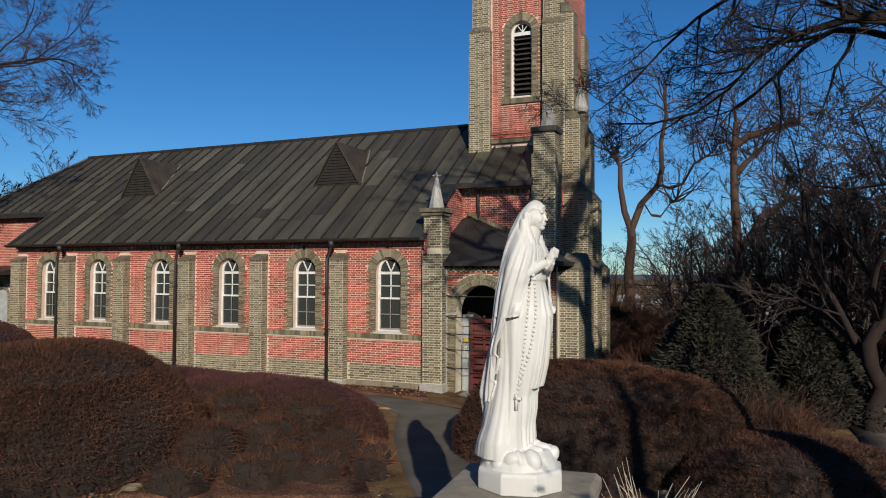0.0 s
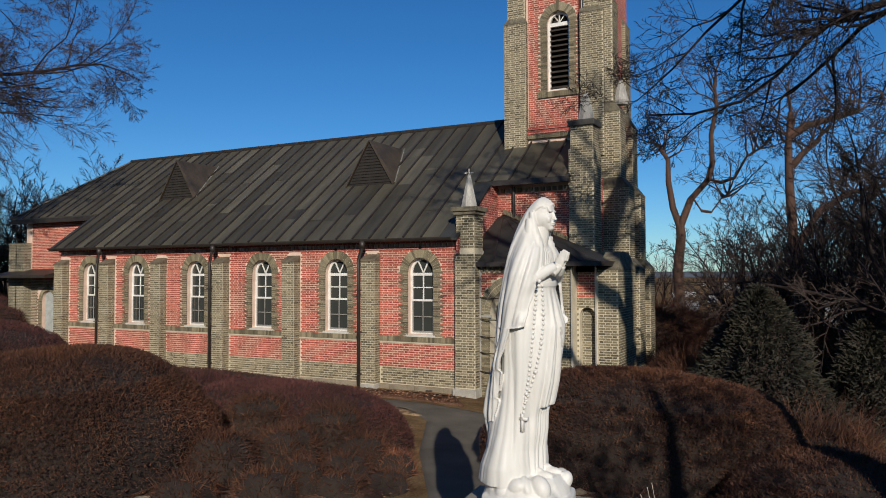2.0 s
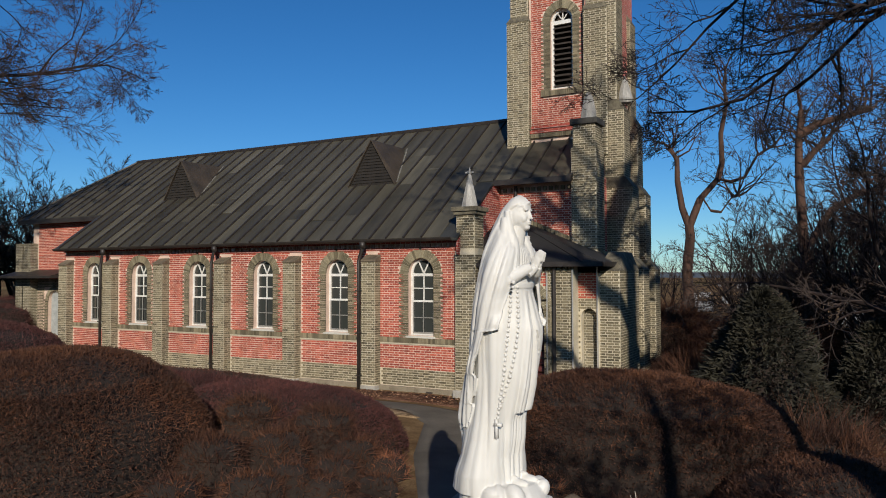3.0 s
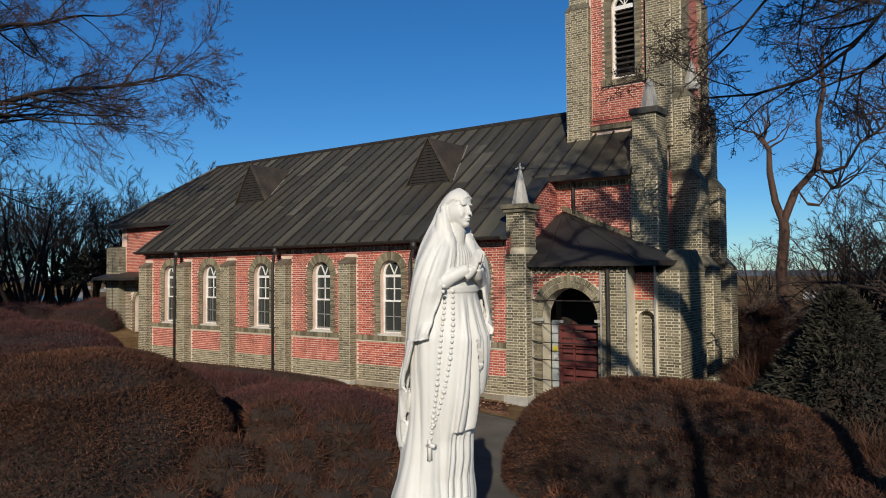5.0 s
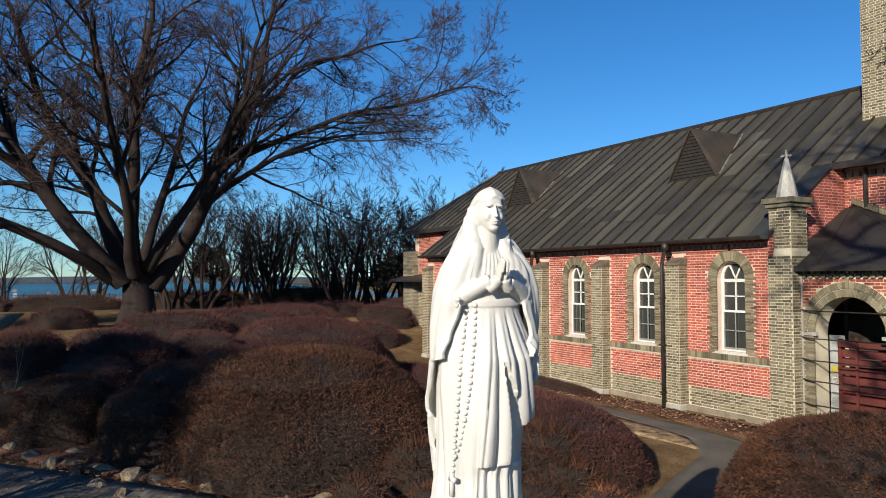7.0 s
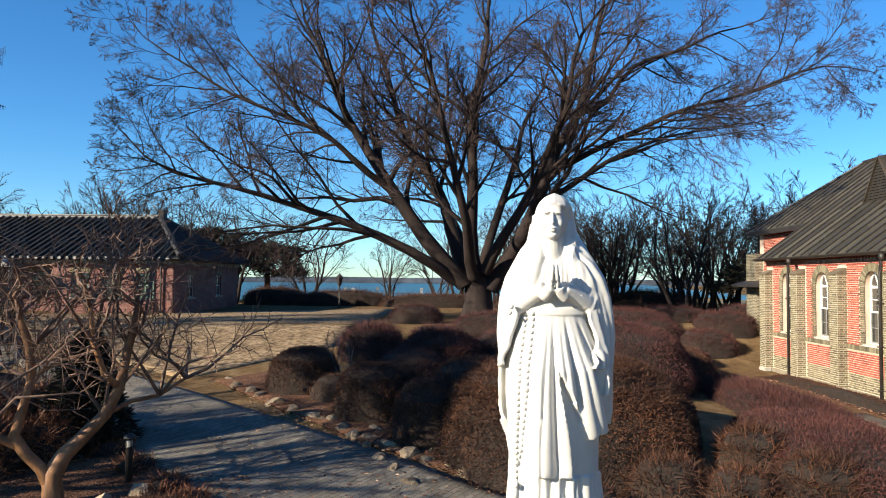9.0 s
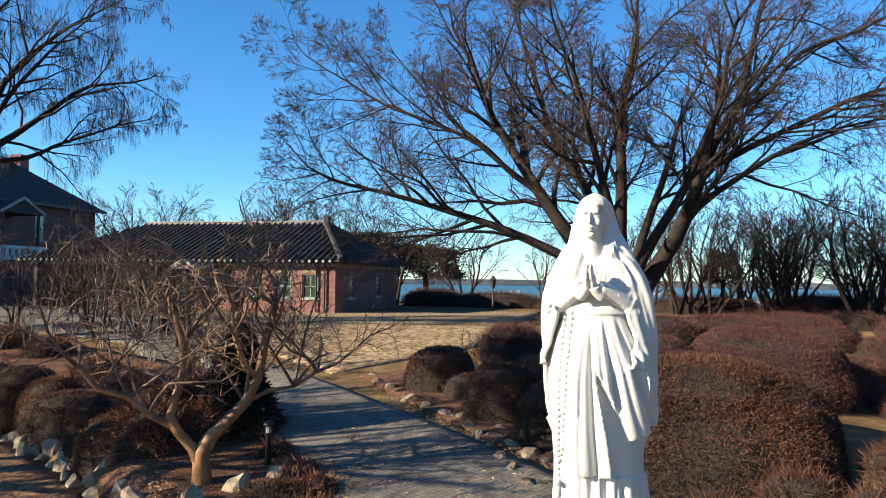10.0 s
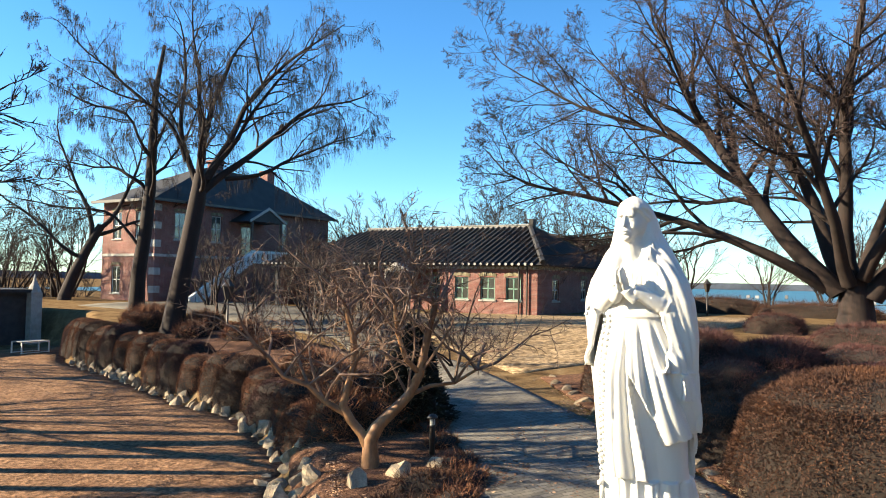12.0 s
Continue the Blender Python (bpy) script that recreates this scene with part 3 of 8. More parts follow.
deck.v += [(x, y, rz(y) - lift) for x, y in south_deck] + [(x, y, rz(y)) for x, y in south_deck]
deck.f += [tuple(range(m)), tuple(range(2 * m - 1, m - 1, -1))] + [(i, (i + 1) % m, m + (i + 1) % m, m + i) for i in range(m)]
deck.quad((-31.0, 21.45, rz(21.45)), (-28.0, RIDGE_Y, RIDGE_Z), (-31.0, 29.05, rz(21.45)))
deck.quad((-31.0, 21.45, rz(21.45) - lift), (-31.0, 29.05, rz(21.45) - lift), (-31.0, 29.05, rz(21.45)), (-31.0, 21.45, rz(21.45)))
deck.quad((-8.3, 30.95, EAVE_Z), (-25.5, 30.95, EAVE_Z), (-28.0, RIDGE_Y, RIDGE_Z), (-5.95, RIDGE_Y, RIDGE_Z), (-5.95, 28.6, rz(21.9)), (-8.3, 28.6, rz(21.9)))
roof = part("roof", deck, ROOF_METAL, church, "dark weathered sheet-metal roof with raised seams", mend=False)
nrm = Vector((0, -SLOPE, 1)).normalized()


def roof_panel(x0, x1, ya, yb, lifted):
    """A long sheet lying up the slope, with its upturned seam."""
    g = Geo()
    off = nrm * lifted
    pts = [(x0, ya), (x1, ya), (x1, yb), (x0, yb)]
    low4 = [Vector((x, y, rz(y) + 0.002)) for x, y in pts]
    g.hexa([tuple(p) for p in low4] + [tuple(p + off) for p in low4])
    return part("roof_sheet", g, PANEL, roof)


def roof_seam(x0, ya, yb):
    s = [(x0 - 0.024, ya), (x0 + 0.024, ya), (x0 + 0.024, yb), (x0 - 0.024, yb)]
    low4 = [Vector((x, y, rz(y) + 0.004)) for x, y in s]
    part("roof_seam", Geo().hexa([tuple(p) for p in low4] + [tuple(p + nrm * 0.062) for p in low4]), DARK_METAL, roof)


rng = random.Random(11)
x = -30.2
while x < -6.1:
    w = 0.56 + rng.uniform(-0.02, 0.02)
    x1 = min(x + w, -5.97)
    lo = EAVE_Y if -25.5 <= x and x1 < -8.35 else (21.9 if x1 >= -8.35 else 21.47)
    hi = RIDGE_Y - 0.02
    if x < -28.0:
        hi = 21.45 + (x + 31.0) / 3.0 * (RIDGE_Y - 21.45) - 0.05
    roof_seam(x, lo, hi - 0.02)
    cuts = [lo] + sorted(rng.uniform(lo + 0.8, hi - 0.8) for _ in range(2 if hi - lo > 4 else (1 if hi - lo > 2.2 else 0))) + [hi]
    for a, b in zip(cuts, cuts[1:]):
        if b - a > 0.08:
            roof_panel(x, x1, a, b - 0.006, 0.010 + rng.uniform(0, 0.008))
    x = x1
part("ridge_cap", Geo().tube([(-28.05, RIDGE_Y, RIDGE_Z + 0.03), (-8.5, RIDGE_Y, RIDGE_Z + 0.03)], 0.085, 8), DARK_METAL, church)
part("hip_cap", Geo().tube([(-31.0, 21.45, rz(21.45) + 0.02), (-28.0, RIDGE_Y, RIDGE_Z + 0.03)], 0.06, 6), DARK_METAL, church)
part("chancel_fascia", Geo().box(-31.0, -25.5, 21.43, 21.5, rz(21.45) - 0.2, rz(21.45) - 0.02), DARK_METAL, church)

LOUVRE = surface("brown_louvre_boards", (0.010, 0.008, 0.006), (0.022, 0.017, 0.013), 0.9, 4, 60, 0.2)
RUSTY = surface("rusty_sheet", (0.035, 0.029, 0.022), (0.085, 0.062, 0.042), 0.6, 1.5, 40, 0.2, 0.15)


def dormer(cx):
    """A low gabled roof vent with a slatted triangular front."""
    hw, yf, zt = 0.86, 22.12, 7.72
    zb = rz(yf)
    yb = EAVE_Y + (zt - EAVE_Z) / SLOPE
    g = Geo()
    g.quad((cx - hw, yf, zb), (cx + hw, yf, zb), (cx, yf, zt))
    front = part("dormer", g, LOUVRE, church, "dark roof dormer with a slatted front")
    for sgn in (-1, 1):
        r = Geo()
        t = 0.035
        ov = 0.07
        e0 = Vector((cx + sgn * (hw + 0.05), yf - ov, zb - 0.02))
        a0 = Vector((cx, yf - ov, zt + 0.02))
        e1 = Vector((cx + sgn * (hw + 0.05), yf + 0.12, zb + 0.07))
        a1 = Vector((cx, yb + 0.05, zt + 0.02))
        nn = (a0 - e0).cross(a1 - e0).normalized()
        nn = nn if nn.z > 0 else -nn
        lo4 = [e0, a0, a1, e1]
        r.v += [tuple(p) for p in lo4] + [tuple(p + nn * t) for p in lo4]
        r.f += [(0, 1, 2, 3), (7, 6, 5, 4), (0, 1, 5, 4), (1, 2, 6, 5), (2, 3, 7, 6), (3, 0, 4, 7)]
        part("dormer_roof", r, RUSTY, front)
    for k in range(1, 15):
        z = zb + (zt - zb) * k / 15
        w = hw * (1 - k / 15) - 0.03
        if w > 0.03:
            part("slat", Geo().hexa([(cx - w, yf - 0.022, z), (cx + w, yf - 0.022, z), (cx + w, yf - 0.004, z + 0.04), (cx - w, yf - 0.004, z + 0.04), (cx - w, yf - 0.022, z + 0.03), (cx + w, yf - 0.022, z + 0.03), (cx + w, yf - 0.004, z + 0.052), (cx - w, yf - 0.004, z + 0.052)]), LOUVRE, front)
    part("flashing", Geo().tube([(cx + hw + 0.07, yf + 0.05, rz(yf + 0.05) + 0.03), (cx + 0.1, yb + 0.08, rz(yb) + 0.05)], 0.035, 5), surface("pale_flashing" + str(int(-cx)), (0.07, 0.065, 0.055), (0.22, 0.21, 0.18), 0.7, 6, 40, 0.4), front)


dormer(-12.78)
dormer(-21.6)

# ---- chancel ----
chancel = part("chancel_wall", arched_wall(-30.4, -25.3, -0.4, 5.75, [(-28.9, 0.42, 0.0, 2.3)], 0.4, south(21.8)), MORTAR_RED, church)
laid("brick", brick_rects(-30.0, -25.3, 3.2, 5.6), south(21.8), RED_FACE, chancel, 21)
laid("brick", brick_rects(-30.3, -25.3, 0.0, 3.2, lambda u, z: abs(u + 28.9) < 0.62 and z < 2.85), south(21.8), GREY_FACE, chancel, 22)
part("chancel_back", Geo().box(-30.4, -25.3, 22.2, 28.7, -0.4, 5.7), RED_BRICK, church)
surround(-28.9, 0.42, 0.05, 2.3, south(21.8), church, ring=0.16, count=15)
door = part("side_door", Geo().box(-29.3, -28.5, 21.95, 22.0, 0.0, 2.7), GREY_DOOR, church, "pale grey side door")
part("door_panel", Geo().box(-29.22, -28.95, 21.93, 21.95, 0.2, 1.9).box(-28.88, -28.58, 21.93, 21.95, 0.2, 1.9), GREY_DOOR, door, bevel=0.01)
canopy = part("canopy", Geo().hexa([(-31.1, 20.75, 3.25), (-27.6, 20.75, 3.25), (-27.6, 21.8, 3.25), (-31.1, 21.8, 3.25), (-31.1, 20.75, 3.35), (-27.6, 20.75, 3.35), (-27.6, 21.8, 3.62), (-31.1, 21.8, 3.62)]), DARK_METAL, church)
for x0 in (-31.1, -30.6):
    part("chancel_buttress", Geo().box(x0, x0 + 0.55, 21.45, 21.8, -0.4, 4.75), GREY_BRICK, church)

# ---- porch ----
pier = part("pier", Geo().box(-8.45, -7.85, 19.7, 20.3, 0.3, 4.0).box(-8.42, -7.88, 19.73, 20.27, 4.0, 4.98), MORTAR_GREY, church)
for put, a, b, s in ((south(19.7), -8.45, -7.85, 31), (east(-7.85), 19.7, 20.3, 32)):
    laid("brick", brick_rects(a, b, 0.32, 3.9), put, GREY_FACE, pier, s)
for put, a, b, s in ((south(19.73), -8.42, -7.88, 33), (east(-7.88), 19.73, 20.27, 34)):
    laid("brick", brick_rects(a, b, 4.06, 4.95), put, GREY_FACE, pier, s)
part("pier_foot", Geo().box(-8.5, -7.8, 19.62, 20.3, -0.4, 0.3), STONE, pier, bevel=0.02)
part("pier_cap", Geo().box(-8.48, -7.82, 19.67, 20.33, 4.96, 5.05).box(-8.53, -7.77, 19.62, 20.38, 5.05, 5.17), WEATHERED, pier, bevel=0.01)
WORN = surface("weathered_spire_stone", (0.20, 0.19, 0.17), (0.50, 0.48, 0.44), 0.9, 3, 30, 0.5, stretch=(1, 1, 0.3))
g = Geo().lathe((-8.15, 20.0, 5.17), [(0.235, 0), (0.225, 0.06), (0.05, 0.86), (0.035, 0.90), (0.05, 0.92), (0.04, 0.96), (0.012, 1.08)], 8)
g.box(-8.28, -8.02, 19.985, 20.015, 6.10, 6.135).box(-8.165, -8.135, 19.87, 20.13, 6.10, 6.135)
part("spire", g, WORN, pier, "worn pale stone spire with a small cross finial")

YP = 20.0
front = part("porch_front", arched_wall(-7.85, -5.3, -0.4, 3.6, [(-6.81, 0.76, -0.1, 2.28)], 0.45, south(YP)), MORTAR_GREY, church, "porch wall with a round-headed archway")
no_arch = lambda u, z: (abs(u + 6.81) < 1.06 and z < 2.3) or (z >= 2.28 and math.hypot(u + 6.81, z - 2.28) < 1.06)
laid("brick", brick_rects(-7.85, -5.98, 2.05, 3.40, no_arch), south(YP), RED_FACE, front, 41)
laid("brick", brick_rects(-7.85, -7.57, 0.0, 2.05), south(YP - 0.003), GREY_FACE, front, 42)
laid("brick", brick_rects(-5.95, -5.3, 0.0, 3.45), south(YP - 0.003), GREY_FACE, front, 43)
surround(-6.81, 0.76, 0.05, 2.28, south(YP), church, ring=0.15, count=33)
surround(-6.81, 0.93, 2.22, 2.28, south(YP - 0.01), church, ring=0.13, count=37)
g = Geo()
u = -7.8
while u < -5.35:
    g.box(u, u + 0.08, YP - 0.06, YP, 3.42, 3.49)
    g.box(u + 0.07, u + 0.15, YP - 0.09, YP, 3.50, 3.57)
    u += 0.15
tagged(part("dentil", g, GREY_FACE, front), kind="stuff")
for x0, x1 in ((-7.85, -7.5), (-6.12, -5.95)):
    part("impost", Geo().box(x0, x1, YP - 0.05, YP + 0.02, 2.2, 2.27), STONE, front)
side = part("porch_side", arched_wall(-5.3, -4.75, -0.4, 3.5, [(-5.02, 0.2, -0.1, 2.3)], 0.2, south(20.45)), MORTAR_GREY, church)
laid("brick", brick_rects(-5.3, -4.78, 2.75, 3.4), south(20.45), RED_FACE, side, 44)
laid("brick", brick_rects(-5.3, -4.78, 0.0, 2.75, lambda u, z: abs(u + 5.02) < 0.22 and z < 2.5), south(20.45), GREY_FACE, side, 45)
part("porch_side_back", Geo().box(-5.3, -4.8, 20.66, 22.3, -0.4, 3.5), GREY_BRICK, church)
part("porch_floor", Geo().box(-7.85, -5.3, 19.75, 22.3, -0.4, 0.05), STONE, church, bevel=0.01)
part("porch_step", Geo().box(-7.7, -5.6, 19.35, 19.75, -0.4, -0.08), STONE, church, bevel=0.015)
part("porch_ceiling", Geo().box(-7.85, -4.75, 20.45, 22.3, 3.4, 3.5), DARK_METAL, church)
# roof of the porch: three slopes against the higher wall
A = (-8.1, 22.28, 5.12)
g = Geo()
g.quad((-8.3, 19.8, 3.66), (-4.5, 19.8, 3.66), A)
g.quad((-4.5, 19.8, 3.66), (-4.5, 22.28, 3.66), (-4.55, 22.28, 3.7), A)
g.quad((-8.3, 19.8, 3.66), A, (-8.5, 22.28, 5.0))
# darker copy of the roof sheet: tree shade is put into the colour
PORCH_SHEET = surface("shaded_porch_sheet", (0.014, 0.013, 0.012), (0.036, 0.034, 0.030), 0.6, 0.9, 30, 0.15, 0.1)
proof = part("porch_roof", g, PORCH_SHEET, church, "dark sheet roof over the porch, tree shade in its colour")
part("porch_eave", Geo().box(-8.1, -4.45, 19.74, 19.84, 3.56, 3.68).box(-4.52, -4.42, 19.84, 22.2, 3.56, 3.68), DARK_METAL, proof)
part("porch_soffit", Geo().box(-8.0, -4.5, 19.84, 22.2, 3.6, 3.64), DARK_METAL, proof)
for k in range(3):
    f = (k + 0.6) / 3
    x = -8.1 + 3.6 * f
    part("porch_seam", Geo().tube([(x, 19.82, 3.69), (x + (A[0] - x) * 0.93, 19.82 + (A[1] - 19.82) * 0.93, 3.69 + (A[2] - 3.69) * 0.93)], 0.016, 4), DARK_METAL, proof)
g = Geo()
for k in range(26):
    f0, f1 = k / 26, (k + 0.9) / 26
    P = lambda f, dz: (-8.1 + 3.35 * f, 5.16 - 1.45 * f + dz)
    (xa, za), (xb, zb) = P(f0, 0), P(f1, 0)
    g.hexa([(xa, 22.2, za), (xb, 22.2, zb), (xb, 22.3, zb), (xa, 22.3, za), (xa, 22.2, za + 0.13), (xb, 22.2, zb + 0.13), (xb, 22.3, zb + 0.13), (xa, 22.3, za + 0.13)])
tagged(part("raking_brick", g, GREY_FACE, proof), kind="stuff")
# pale conduits and the dark pipe on the front
SILVER = surface("galvanised_pipe", (0.42, 0.40, 0.36), (0.60, 0.58, 0.53), 0.45, 5, 50, 0.1, 0.5)
for x, y in ((-7.82, 19.96), (-5.96, 19.96), (-5.28, 19.94), (-4.79, 20.4)):
    part("conduit", Geo().tube([(x, y, 0.0), (x, y, 3.55)], 0.022, 6), SILVER, church)
part("downpipe", Geo().tube([(-5.76, 19.9, 3.6), (-5.76, 19.94, 3.45), (-5.76, 19.94, 0.0)], 0.05, 8), DARK_METAL, church)
# iron scaffold bars before the archway, gate and inner doors
for z in (0.75, 1.25, 1.68, 2.14, 2.72):
    g = Geo().tube([(-7.82, 19.94, z + 0.02), (-7.6, 19.9, z), (-5.96, 19.94, z)], 0.014, 5)
    part("tie_bar", g, DARK_METAL, front)
gate = part("gate", Geo().box(-7.22, -7.14, 20.24, 20.32, 0.05, 2.15).box(-6.12, -6.05, 20.24, 20.32, 0.05, 2.15), MAROON, church, "maroon slatted wooden gate half open")
k = 0
z = 0.12
while z < 2.1:
    part("gate_board", Geo().hexa([(-7.14, 20.24, z), (-6.12, 20.24, z), (-6.12, 20.32, z + 0.03), (-7.14, 20.32, z + 0.03), (-7.14, 20.25, z + 0.14), (-6.12, 20.25, z + 0.14), (-6.12, 20.34, z + 0.15), (-7.14, 20.34, z + 0.15)]), MAROON, gate, bevel=0.008)
    z += 0.185
part("gate_stile", Geo().box(-6.82, -6.77, 20.2, 20.24, 0.05, 2.2), MAROON, gate)
leaf = part("grey_door", Geo().box(-7.55, -7.24, 20.47, 20.52, 0.05, 2.2), GREY_DOOR, church, "pale grey panelled door leaf")
for z0, z1 in ((0.2, 0.8), (0.95, 1.5), (1.62, 2.1)):
    part("door_panel", Geo().box(-7.5, -7.3, 20.45, 20.47, z0, z1), GREY_DOOR, leaf, bevel=0.01)
notice = part("notice", Geo().box(-7.48, -7.34, 20.435, 20.445, 1.18, 1.32), WHITE_PAINT, leaf, "small paper notice")
sign = part("warning_sign", Geo().box(-7.5, -7.36, 20.435, 20.445, 1.40, 1.55), surface("yellow_plate", (0.55, 0.42, 0.05), (0.65, 0.5, 0.08), 0.5, 4, 40, 0.0), leaf, "small yellow warning plate")
for k in range(4):
    part("text_line", Geo().box(-7.465, -7.355, 20.43, 20.434, 1.20 + 0.028 * k, 1.21 + 0.028 * k), DARK_METAL, notice)
# near-black sheet standing in for the shade inside the porch
part("porch_shade_sheet", Geo().box(-7.85, -5.3, 21.6, 21.65, -0.1, 3.5), BLACK_GAP, church)

# ---- flank of the tower and the tower ----
YF = 22.3
flank = part("flank_wall", Geo().box(-8.4, -5.9, YF, YF + 0.4, -0.4, 6.0), MORTAR_RED, church)
laid("brick", brick_rects(-8.4, -6.0, 3.6, 5.75), south(YF), RED_FACE, flank, 51)
g = Geo()
u = -8.35
while u < -6.0:
    g.box(u, u + 0.1, YF - 0.09, YF, 5.78, 5.90)
    u += 0.18
tagged(part("dentil", g, GREY_FACE, flank), kind="stuff")
part("flank_eave", Geo().box(-8.3, -5.95, 21.84, 21.92, rz(21.9) - 0.14, rz(21.9) + 0.02), DARK_METAL, church)
part("flank_soffit", Geo().box(-8.3, -5.95, 21.92, YF, rz(21.9) - 0.1, rz(21.9) - 0.06), DARK_METAL, church)
part("roof_verge", Geo().prism([(19.6, 3.9), (22.3, 3.9), (22.3, rz(22.3) - 0.06), (19.6, rz(19.6) - 0.06)], -8.36, -8.30, lambda u, w, q: (q, u, w)), RED_BRICK, church)
part("flank_pipe", Geo().tube([(-7.75, 22.2, 5.95), (-7.75, 22.22, 5.05)], 0.05, 8), DARK_METAL, church)
part("front_wall", Geo().box(-5.9, -5.45, 22.7, 28.2, -0.4, 6.2), RED_BRICK, church)
part("far_flank", Geo().box(-8.4, -5.9, 27.9, 28.2, -0.4, 6.0), RED_BRICK, church)


def brick_block(name, x0, x1, y0, y1, z0, z1, parent, seed, faces="se", red=False):
    ob = part(name, Geo().box(x0, x1, y0, y1, z0, z1), MORTAR_RED if red else MORTAR_GREY, parent)
    face = RED_FACE if red else GREY_FACE
    if "s" in faces:
        laid("brick", brick_rects(x0, x1, z0, z1), south(y0), face, ob, seed)
    if "e" in faces:
        laid("brick", brick_rects(y0, y1, z0, z1), east(x1), face, ob, seed + 1)
    return ob


def slope_cap(parent, x0, x1, y0, y1, z, dx0, dx1, dy, h):
    """The sloping top where a buttress steps back."""
    return part("weathering", Geo().hexa([(x0 - 0.02, y0 - 0.02, z), (x1 + 0.02, y0 - 0.02, z), (x1 + 0.02, y1, z), (x0 - 0.02, y1, z), (x0 - 0.02 + dx0, y0 - 0.02 + dy, z + h), (x1 + 0.02 - dx1, y0 - 0.02 + dy, z + h), (x1 + 0.02 - dx1, y1, z + h), (x0 - 0.02 + dx0, y1, z + h)]), WEATHERED, parent, bevel=0.01)


# corner pier of the flank, in three stages, with its cap and stump of a pinnacle
p1 = brick_block("corner_pier", -6.0, -4.85, 21.95, 22.8, 0.2, 3.55, church, 61)
part("pier_foot", Geo().box(-6.05, -4.78, 21.88, 22.85, -0.4, 0.2), STONE, p1, bevel=0.02)
slope_cap(p1, -6.0, -4.85, 21.95, 22.8, 3.55, 0, 0.42, 0.12, 0.45)
p0 = brick_block("corner_pier", -4.79, -4.24, 20.5, 22.4, 0.2, 3.45, church, 67)
part("pier_foot", Geo().box(-4.85, -4.17, 20.43, 22.45, -0.4, 0.2), STONE, p0, bevel=0.02)
slope_cap(p0, -4.79, -4.24, 20.5, 22.4, 3.45, 0, 0.2, 1.0, 0.5)
p2 = brick_block("corner_pier", -6.0, -5.28, 22.05, 22.8, 3.9, 6.9, church, 63)
p3 = brick_block("corner_pier", -5.96, -5.32, 22.1, 22.75, 6.9, 7.55, church, 65)
part("pier_cap", Geo().box(-6.03, -5.25, 22.03, 22.82, 7.55, 7.72), surface("sooty_cap", (0.03, 0.028, 0.025), (0.08, 0.075, 0.065), 0.9, 3, 40, 0.4), p3, bevel=0.02)
part("pinnacle_stump", Geo().lathe((-5.6, 22.42, 7.72), [(0.24, 0), (0.22, 0.2), (0.13, 0.62), (0.05, 0.8)], 8), WORN, p3, "broken weathered pinnacle")
# buttresses of the tower front, stepping in
for y0, s in ((23.62, 71), (26.1, 75)):
    z, out = -0.4, (-4.4 if s == 71 else -4.62)
    stages = ((3.5, 0.0), (5.9, 0.28), (8.2, 0.52), (11.6, 0.72))
    for k, (zt, d) in enumerate(stages):
        b = brick_block("buttress", -5.5, out - d, y0, y0 + 0.68, z if k else 0.2, zt, church, s * 10 + k)
        if k == 0:
            part("buttress_foot", Geo().box(-5.5, out + 0.07, y0 - 0.07, y0 + 0.75, -0.4, 0.2), STONE, b, bevel=0.02)
        nd = stages[k + 1][1] if k < 3 else 0.9
        slope_cap(b, -5.5, out - d, y0, y0 + 0.68, zt, 0, nd - d, 0.0, 0.32)
        z = zt
part("ornament", Geo().lathe((-4.98, 24.0, 8.45), [(0.2, 0), (0.24, 0.12), (0.1, 0.6), (0.03, 0.8)], 8), WORN, church)
# tower
TX0, TX1, TY0, TY1 = -8.5, -5.45, 23.75, 26.8
tower = part("tower", arched_wall(TX0, TX1, 5.5, 17.5, [(-6.86, 0.36, 9.08, 11.22)], 0.4, south(TY0)), MORTAR_RED, church, "square red brick bell tower with grey brick corner piers")
hole = lambda u, z: (abs(u + 6.86) < 0.56 and 8.85 < z < 11.25) or (z >= 11.22 and math.hypot(u + 6.86, z - 11.22) < 0.62)
laid("brick", brick_rects(-7.85, -6.1, 7.75, 14.5, hole), south(TY0), RED_FACE, tower, 81)
part("tower_sides", Geo().box(TX1 - 0.4, TX1, TY0 + 0.4, TY1, 5.5, 17.5).box(TX0, TX0 + 0.4, TY0 + 0.4, TY1, 5.5, 17.5).box(TX0 + 0.4, TX1 - 0.4, TY1 - 0.4, TY1, 5.5, 17.5), RED_BRICK, tower)
part("tower_top", Geo().box(TX0, TX1, TY0, TY1, 17.5, 17.7), STONE, tower)
for x0, x1, s in ((-8.6, -7.87, 83), (-6.1, -5.38, 85)):
    b = brick_block("corner_pier", x0, x1, TY0 - 0.2, TY0 + 0.3, 6.9, 11.3, tower, s)
    cap = slope_cap(b, x0, x1, TY0 - 0.2, TY0 + 0.3, 11.3, 0.08 if s == 83 else 0, 0.08, 0.1, 0.18)
    brick_block("corner_pier", x0 + 0.08, x1 - 0.05, TY0 - 0.1, TY0 + 0.3, 11.48, 16.5, tower, s + 20)
surround(-6.86, 0.36, 9.1, 11.22, south(TY0), tower, ring=0.25, count=19)
g = Geo()
for x in np.arange(-7.52, -6.2, 0.067):
    g.box(x + 0.004, x + 0.063, TY0 - 0.07, TY0, 8.87, 9.04)
tagged(part("sill_brick", g, GREY_FACE, tower), kind="stuff")
g = Geo()
